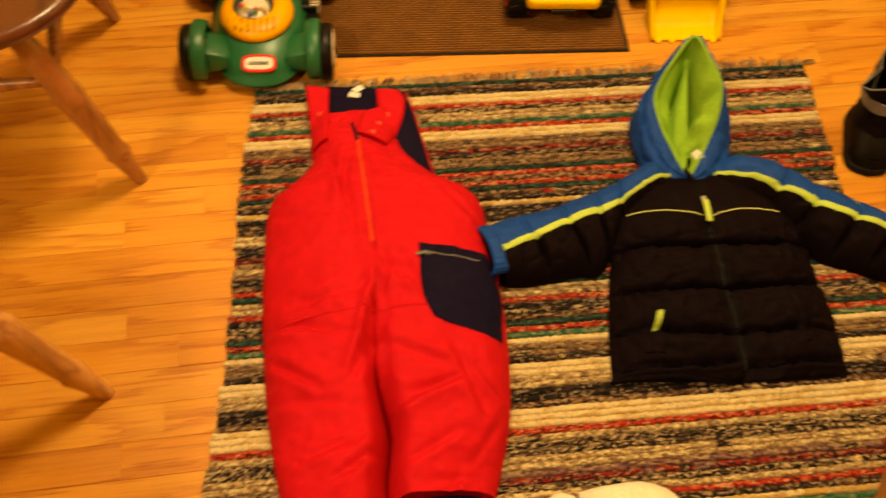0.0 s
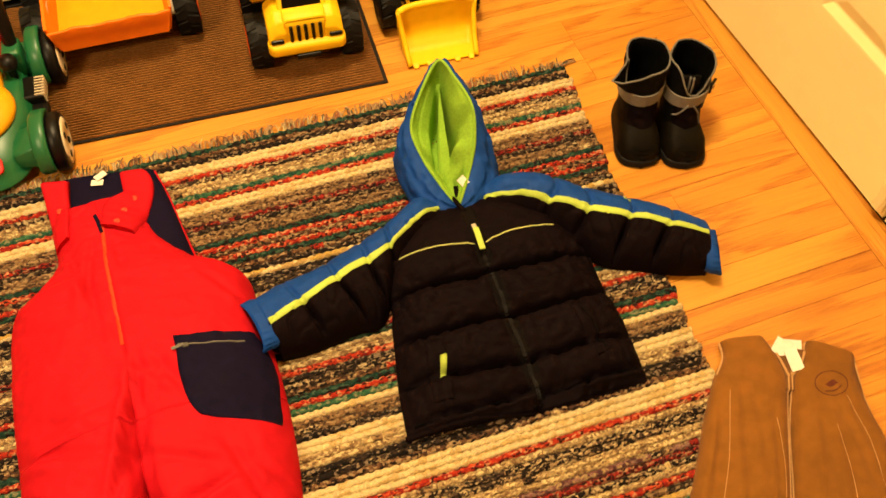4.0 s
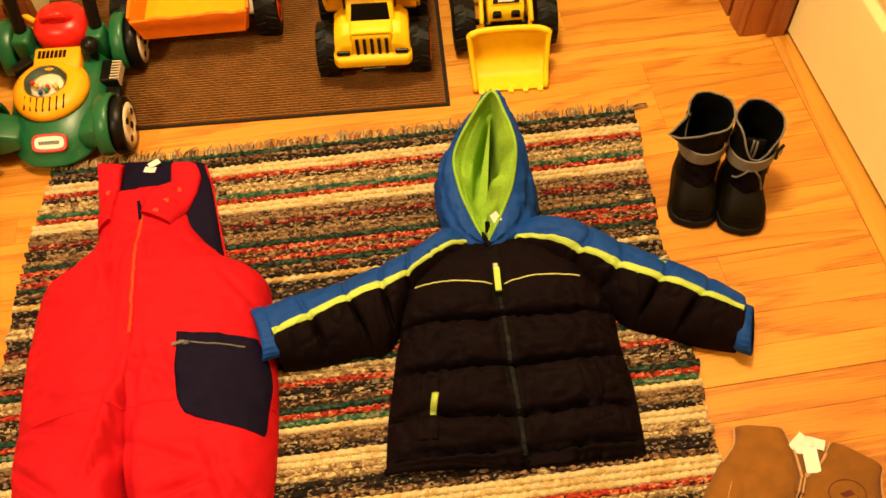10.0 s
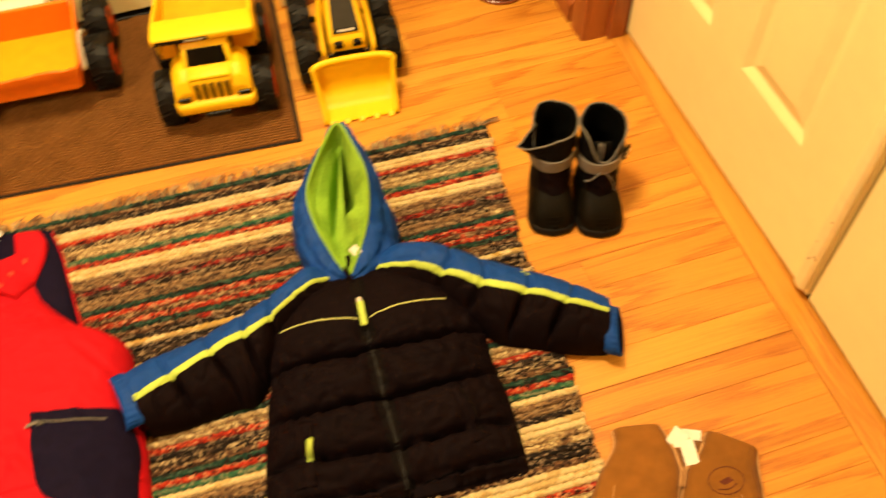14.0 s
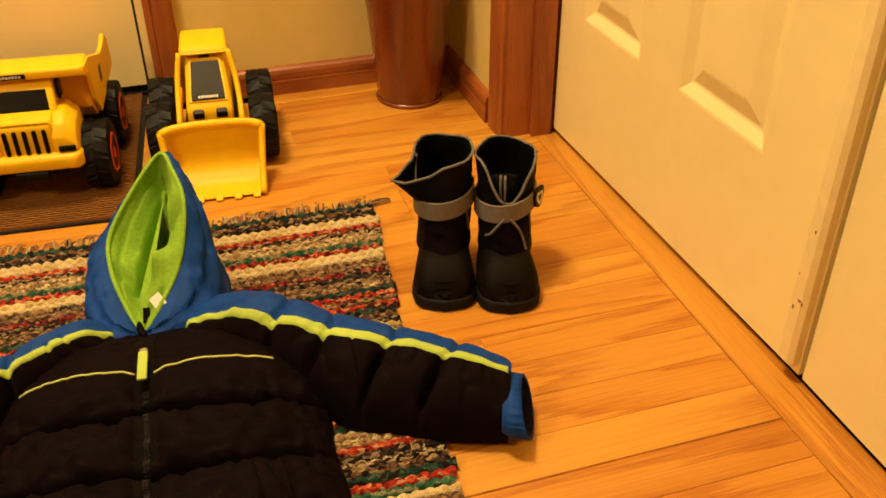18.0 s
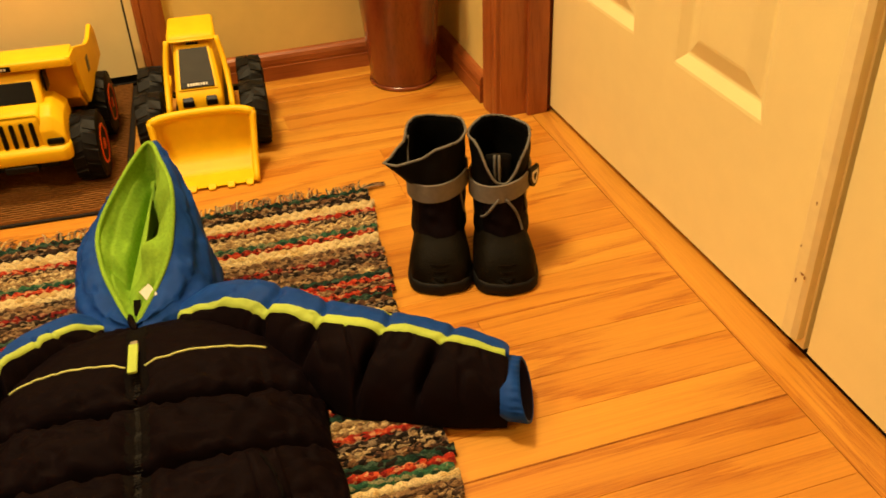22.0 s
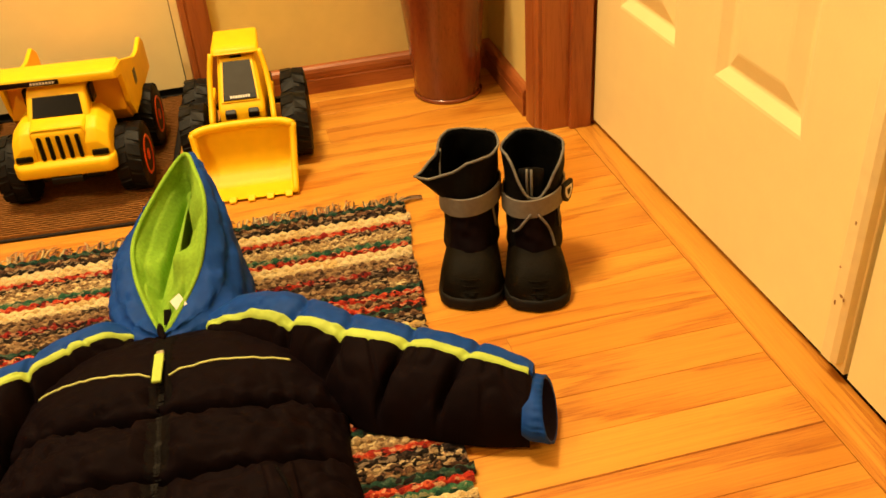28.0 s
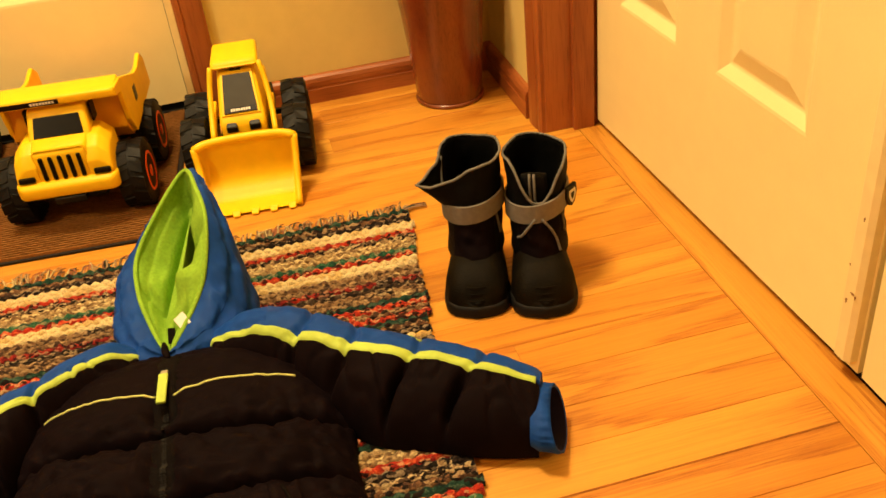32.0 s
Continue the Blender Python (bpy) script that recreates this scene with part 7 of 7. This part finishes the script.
for sx in (-1, 1):
    for y, r in ((-0.063, 0.050), (0.145, 0.050)):
        v, f = lathe([(r * 0.3, -0.013), (r * 0.9, -0.013), (r, -0.009), (r, 0.009), (r * 0.9, 0.013), (r * 0.62, 0.013), (r * 0.60, 0.010)], 40, "x")
        w = link("wheel", mesh("wheel", v, f, BLACK_PL), mower, "black plastic wheel")
        w.location = (sx * 0.1215, y, r)
        v, f = lathe([(r * 0.66, sx * 0.010), (r * 0.80, sx * 0.0135), (r * 0.60, sx * 0.0155), (r * 0.30, sx * 0.017), (r * 0.28, sx * 0.0150), (r * 0.02, sx * 0.0155)], 36, "x")
        hub = link("hubcap", mesh("hubcap", v, f, CREAM_PL), w, "cream plastic hubcap")
        v, f = lathe([(0.006, sx * 0.014), (0.006, sx * 0.0175), (0.004, sx * 0.0185), (0.001, sx * 0.019)], 14, "x")
        link("axle_cap", mesh("axle_cap", v, f, BLACK_PL), w)
        for k in range(4):
            aa = math.pi * (k / 2 + 0.15)
            v, f = lathe([(0.005, sx * 0.012), (0.005, sx * 0.0168), (0.001, sx * 0.0170)], 12, "x")
            link("hub_hole", mesh("hub_hole", [(p, q * 1.3 + math.cos(aa) * r * 0.48, s_ * 1.3 + math.sin(aa) * r * 0.48) for p, q, s_ in v], f, BLACK_PL), w, "dark hole in the hubcap")
        # arched fender over the wheel
        rows = []
        for i in range(21):
            a = math.radians(-12 + 204 * i / 20)
            row = []
            for dx, rr in ((0.088, 0.88), (0.088, 1.08), (0.092, 1.15), (0.106, 1.17), (0.112, 1.15), (0.114, 1.07), (0.110, 1.05), (0.107, 0.88)):
                row.append((sx * dx, y - math.cos(a) * r * rr, r + math.sin(a) * r * rr))
            rows.append(row)
        v, f = grid(np.array(rows), True)
        f += [tuple(range(8))[::-1], tuple(20 * 8 + i for i in range(8))]
        link("fender", mesh("fender", v, f, GREEN_PL), mower, "green wheel fender")
        part("fender_arm", hull([[(sx * 0.050, y - 0.030, 0.036), (sx * 0.050, y + 0.030, 0.036), (sx * 0.050, y + 0.026, 0.062), (sx * 0.050, y - 0.026, 0.062)], [(sx * 0.092, y - 0.038, 0.034), (sx * 0.092, y + 0.038, 0.034), (sx * 0.092, y + 0.028, 0.076), (sx * 0.092, y - 0.028, 0.076)]], None, 0.004), GREEN_PL, mower, smooth=True)
top_rings = [oval(-0.003, 0.006, 0.063, 0.068, 0.070), oval(-0.003, 0.006, 0.067, 0.072, 0.078), oval(-0.003, 0.006, 0.064, 0.069, 0.087), oval(-0.004, 0.007, 0.054, 0.057, 0.0945), oval(-0.008, 0.009, 0.041, 0.041, 0.0985), oval(-0.008, 0.009, 0.038, 0.038, 0.0975), oval(-0.008, 0.009, 0.036, 0.036, 0.084)]
v, f = grid(np.array(top_rings), True)
f += [tuple(range(40))[::-1], tuple(6 * 40 + i for i in range(40))]
link("engine_top", mesh("engine_top", v, f, YELLOW_W), mower, "round yellow engine top")
part("engine_neck", hull([rect(0.040, -0.038, 0.046, 0.072, 0.095), rect(0.092, -0.040, 0.044, 0.072, 0.100)], None, 0.005), YELLOW_W, mower, "yellow engine neck", True)
part("engine_base", boxes((-0.056, -0.03, 0.060, 0.056, 0.16, 0.078), bevel=0.008), GREEN_PL, mower, smooth=True)
bars(mower, pose(-0.006, 0.074, 0.0990, -86), 0.052, 0.017, 7, BLACK_PL, "engine_print")
for i in range(7):
    x = -0.037 + 0.0112 * i
    y = -0.043 + 0.008 * ((x + 0.003) / 0.034) ** 2
    bm = boxes((-0.0014, -0.014, 0, 0.0014, 0.013, 0.003), bevel=0.0006)
    bmesh.ops.transform(bm, matrix=pose(x, y, 0.0934 - 0.0016 * ((x + 0.003) / 0.034) ** 2, 15), verts=bm.verts)
    part("vent_slot", bm, GLASS_DK, mower, "dark vent slot")
v, f = lathe([(0.037, 0.096), (0.034, 0.104), (0.026, 0.112), (0.012, 0.117), (0.002, 0.118)], 32)
dome = link("dome", mesh("dome", [(a - 0.008, b + 0.009, c) for a, b, c in v], f, CLEAR), mower, "clear plastic dome")
dome.visible_shadow = False
v, f = lathe([(0.0365, 0.0970), (0.0345, 0.0950), (0.029, 0.0870), (0.026, 0.0865)], 32, close=False)
link("dome_wall", mesh("dome_wall", [(a - 0.008, b + 0.009, c) for a, b, c in v], f, GREY_GREEN), mower, "grey-green wall of the dish")
v, f = lathe([(0.0285, 0.0868), (0.024, 0.0885), (0.001, 0.0890)], 32)
link("dome_floor", mesh("dome_floor", [(a - 0.008, b + 0.009, c) for a, b, c in v], f, CREAM_PL), mower, "cream plate under the dome")
for i in range(8):
    a, rr = math.pi * (1.0 + 0.16 * i) - 0.2, 0.021 - 0.007 * (i % 3)
    v, f = lathe([(0.0005, -0.0044), (0.0032, -0.003), (0.0044, 0.0), (0.0032, 0.003), (0.0005, 0.0044)], 12)
    link("ball", mesh("ball", [(p - 0.008 + rr * math.cos(a), q + 0.003 + rr * math.sin(a) * 0.8, s + 0.0940 + 0.003 * (i < 3)) for p, q, s in v], f, BALLS[i % 5]), mower, "small coloured ball")
# front badge: a white oval in a red border
for w, h, z, mt, nm, lb in ((0.0305, 0.0160, 0.0, RED_PL, "badge", "red oval badge"), (0.0255, 0.0112, 0.0012, WHITE_PL, "badge_face", "white badge face")):
    bm = prism([(q[0], q[1]) for q in oval(0, 0, w, h, 0, 32, 0.55)], 0.0060, 2, 0.0010, 1)
    bmesh.ops.transform(bm, matrix=pose(0.003, -0.0985 - z * 0.55, 0.0565 + z * 0.8, 35), verts=bm.verts)
    part(nm, bm, mt, mower, lb)
bars(mower, pose(0.003, -0.1012, 0.0605, -55), 0.036, 0.006, 9, GREY_PL, "badge_print", "dark lettering bars")
# red fuel can behind the engine
can = [oval(0.002, 0.146, 0.044, 0.042, 0.070, 28, 0.8), oval(0.002, 0.146, 0.050, 0.046, 0.078, 28, 0.8), oval(0.002, 0.146, 0.050, 0.046, 0.106, 28, 0.8), oval(0.002, 0.149, 0.041, 0.037, 0.122, 28, 0.9), oval(0.002, 0.151, 0.018, 0.016, 0.127, 28)]
v, f = grid(np.array(can), True)
f += [tuple(range(28))[::-1], tuple(4 * 28 + i for i in range(28))]
link("fuel_can", mesh("fuel_can", v, f, RED_PL), mower, "red plastic fuel can")
link("can_handle", mesh("can_handle", *tube(spline([(-0.026, 0.140, 0.116), (-0.015, 0.130, 0.138), (0.015, 0.130, 0.138), (0.028, 0.142, 0.114)], 18), 0.0075, 10), RED_PL), mower, "red can handle")
v, f = lathe([(0.008, 0.0), (0.014, 0.004), (0.0165, 0.013), (0.012, 0.023), (0.002, 0.026)], 18)
link("throttle_knob", mesh("throttle_knob", [(a + 0.062, b + 0.083, c + 0.094) for a, b, c in v], f, BLACK_PL), mower, "black round knob")
part("knob_stalk", boxes((0.056, 0.077, 0.066, 0.068, 0.089, 0.097), bevel=0.002), BLACK_PL, mower)
bm = boxes((-0.020, -0.011, 0, 0.020, 0.011, 0.014), bevel=0.004)
bmesh.ops.transform(bm, matrix=pose(-0.061, 0.066, 0.076, 0, -10, 30), verts=bm.verts)
part("pull_start", bm, BLACK_PL, mower, "black pull-start grip")
part("side_pipe", boxes((0.076, 0.002, 0.034, 0.110, 0.036, 0.054), bevel=0.009), BLACK_PL, mower, "black exhaust pipe")
for i in range(7):
    part("exhaust_fin", boxes((0.092, 0.034 + i * 0.0068, 0.050, 0.109, 0.0362 + i * 0.0068, 0.0712), bevel=0.0006), CREAM_PL, mower, "cream exhaust fin")
part("exhaust_block", boxes((0.070, 0.030, 0.040, 0.106, 0.084, 0.069), bevel=0.005), BLACK_PL, mower)
for sx in (-1, 1):
    arm = spline([(sx * 0.066, 0.120, 0.050), (sx * 0.068, 0.135, 0.130), (sx * 0.070, 0.190, 0.260), (sx * 0.072, 0.262, 0.400), (sx * 0.070, 0.285, 0.460)], 26)
    link("handle_arm", mesh("handle_arm", *tube(arm, 0.0115, 10), BLACK_PL), mower, "black handle arm")
    part("arm_socket", boxes((sx * 0.066 - 0.016, 0.098, 0.055, sx * 0.066 + 0.016, 0.142, 0.110), bevel=0.006), GREEN_PL, mower, smooth=True)
link("handle_bar", mesh("handle_bar", *tube([(x, 0.285, 0.462) for x in np.linspace(-0.078, 0.078, 9)], 0.013, 12), GREEN_PL), mower, "green hand grip")
link("throttle_lever", mesh("throttle_lever", *tube(spline([(-0.062, 0.150, 0.120), (-0.050, 0.140, 0.130), (-0.036, 0.132, 0.126)], 8), 0.0055, 8), YELLOW_W), mower, "yellow lever")


# ---- wooden chairs at the edge of the room ----
def chair(m, material, seat_mat, label, feet, tops, seat_c, half, seat_z, group):
    c = laid("wooden_chair", seat_c[0], seat_c[1], 0, label, "chair", group)
    for (fx, fy), (tx, ty) in zip(feet, tops):
        p = np.array([(fx + (tx - fx) * t, fy + (ty - fy) * t, seat_z * t) for t in (0, 0.03, 0.12, 0.2, 0.23, 0.26, 0.45, 0.6, 0.63, 0.66, 0.85, 1.0)])
        link("leg", mesh("leg", *tube(p, [0.010, 0.0115, 0.0145, 0.018, 0.021, 0.018, 0.020, 0.0215, 0.024, 0.0215, 0.018, 0.016], 14), material), c, "turned wooden leg")
    for a, b in ((0, 1), (2, 3), (0, 2), (1, 3)):
        q = [np.array((feet[k][0] + (tops[k][0] - feet[k][0]) * 0.72, feet[k][1] + (tops[k][1] - feet[k][1]) * 0.72, seat_z * 0.72)) for k in (a, b)]
        pts = [q[0] + (q[1] - q[0]) * t for t in np.linspace(0, 1, 9)]
        link("stretcher", mesh("stretcher", *tube(pts, [0.007, 0.008, 0.010, 0.0115, 0.012, 0.0115, 0.010, 0.008, 0.007], 10), material), c)
    rings = []
    for k, z in ((0.90, seat_z), (1.0, seat_z + 0.008), (1.0, seat_z + 0.022), (0.965, seat_z + 0.028), (0.90, seat_z + 0.0245), (0.4, seat_z + 0.020)):
        rings.append([(seat_c[0] + x, seat_c[1] + y, z) for x, y, _ in oval(0, 0, half[0] * k, half[1] * k, 0, 48, m)])
    v, f = grid(np.array(rings), True)
    f += [tuple(range(48))[::-1], tuple(5 * 48 + i for i in range(48))]
    link("seat", mesh("seat", v, f, seat_mat), c, "shaped wooden seat")
    bx = seat_c[0] - half[0] * 0.85
    for t in np.linspace(-0.8, 0.8, 6):
        y = seat_c[1] + half[1] * t
        pts = [(bx - 0.10 * s, y, seat_z + 0.02 + 0.46 * s) for s in np.linspace(0, 1, 8)]
        link("back_spindle", mesh("back_spindle", *tube(pts, [0.009, 0.010, 0.011, 0.011, 0.010, 0.009, 0.008, 0.007], 10), material), c)
    crest = [(bx - 0.105, seat_c[1] + half[1] * t, seat_z + 0.47 + 0.02 * (1 - t * t)) for t in np.linspace(-0.95, 0.95, 13)]
    link("crest_rail", mesh("crest_rail", *tube(crest, [0.018] + [0.026] * 11 + [0.018], 12), material), c)
    return c


chair(0.85, CHAIR_MID, CHAIR_DARK, "dark cherry wooden chair with turned splayed legs", [(-1.579, -0.278), (-1.640, 0.115), (-2.00, -0.330), (-1.98, 0.115)], [(-1.650, -0.325), (-1.670, -0.040), (-1.86, -0.300), (-1.85, -0.060)], (-1.745, -0.185), (0.195, 0.195), 0.40, "dining chairs")
chair(0.6, CHAIR_LIGHT, CHAIR_LIGHT, "light oak wooden chair with turned splayed legs", [(-1.616, -0.669), (-1.616, -1.06), (-2.04, -0.669), (-2.04, -1.06)], [(-1.715, -0.700), (-1.715, -1.02), (-1.97, -0.700), (-1.97, -1.02)], (-1.86, -0.86), (0.19, 0.20), 0.41, "dining chairs")
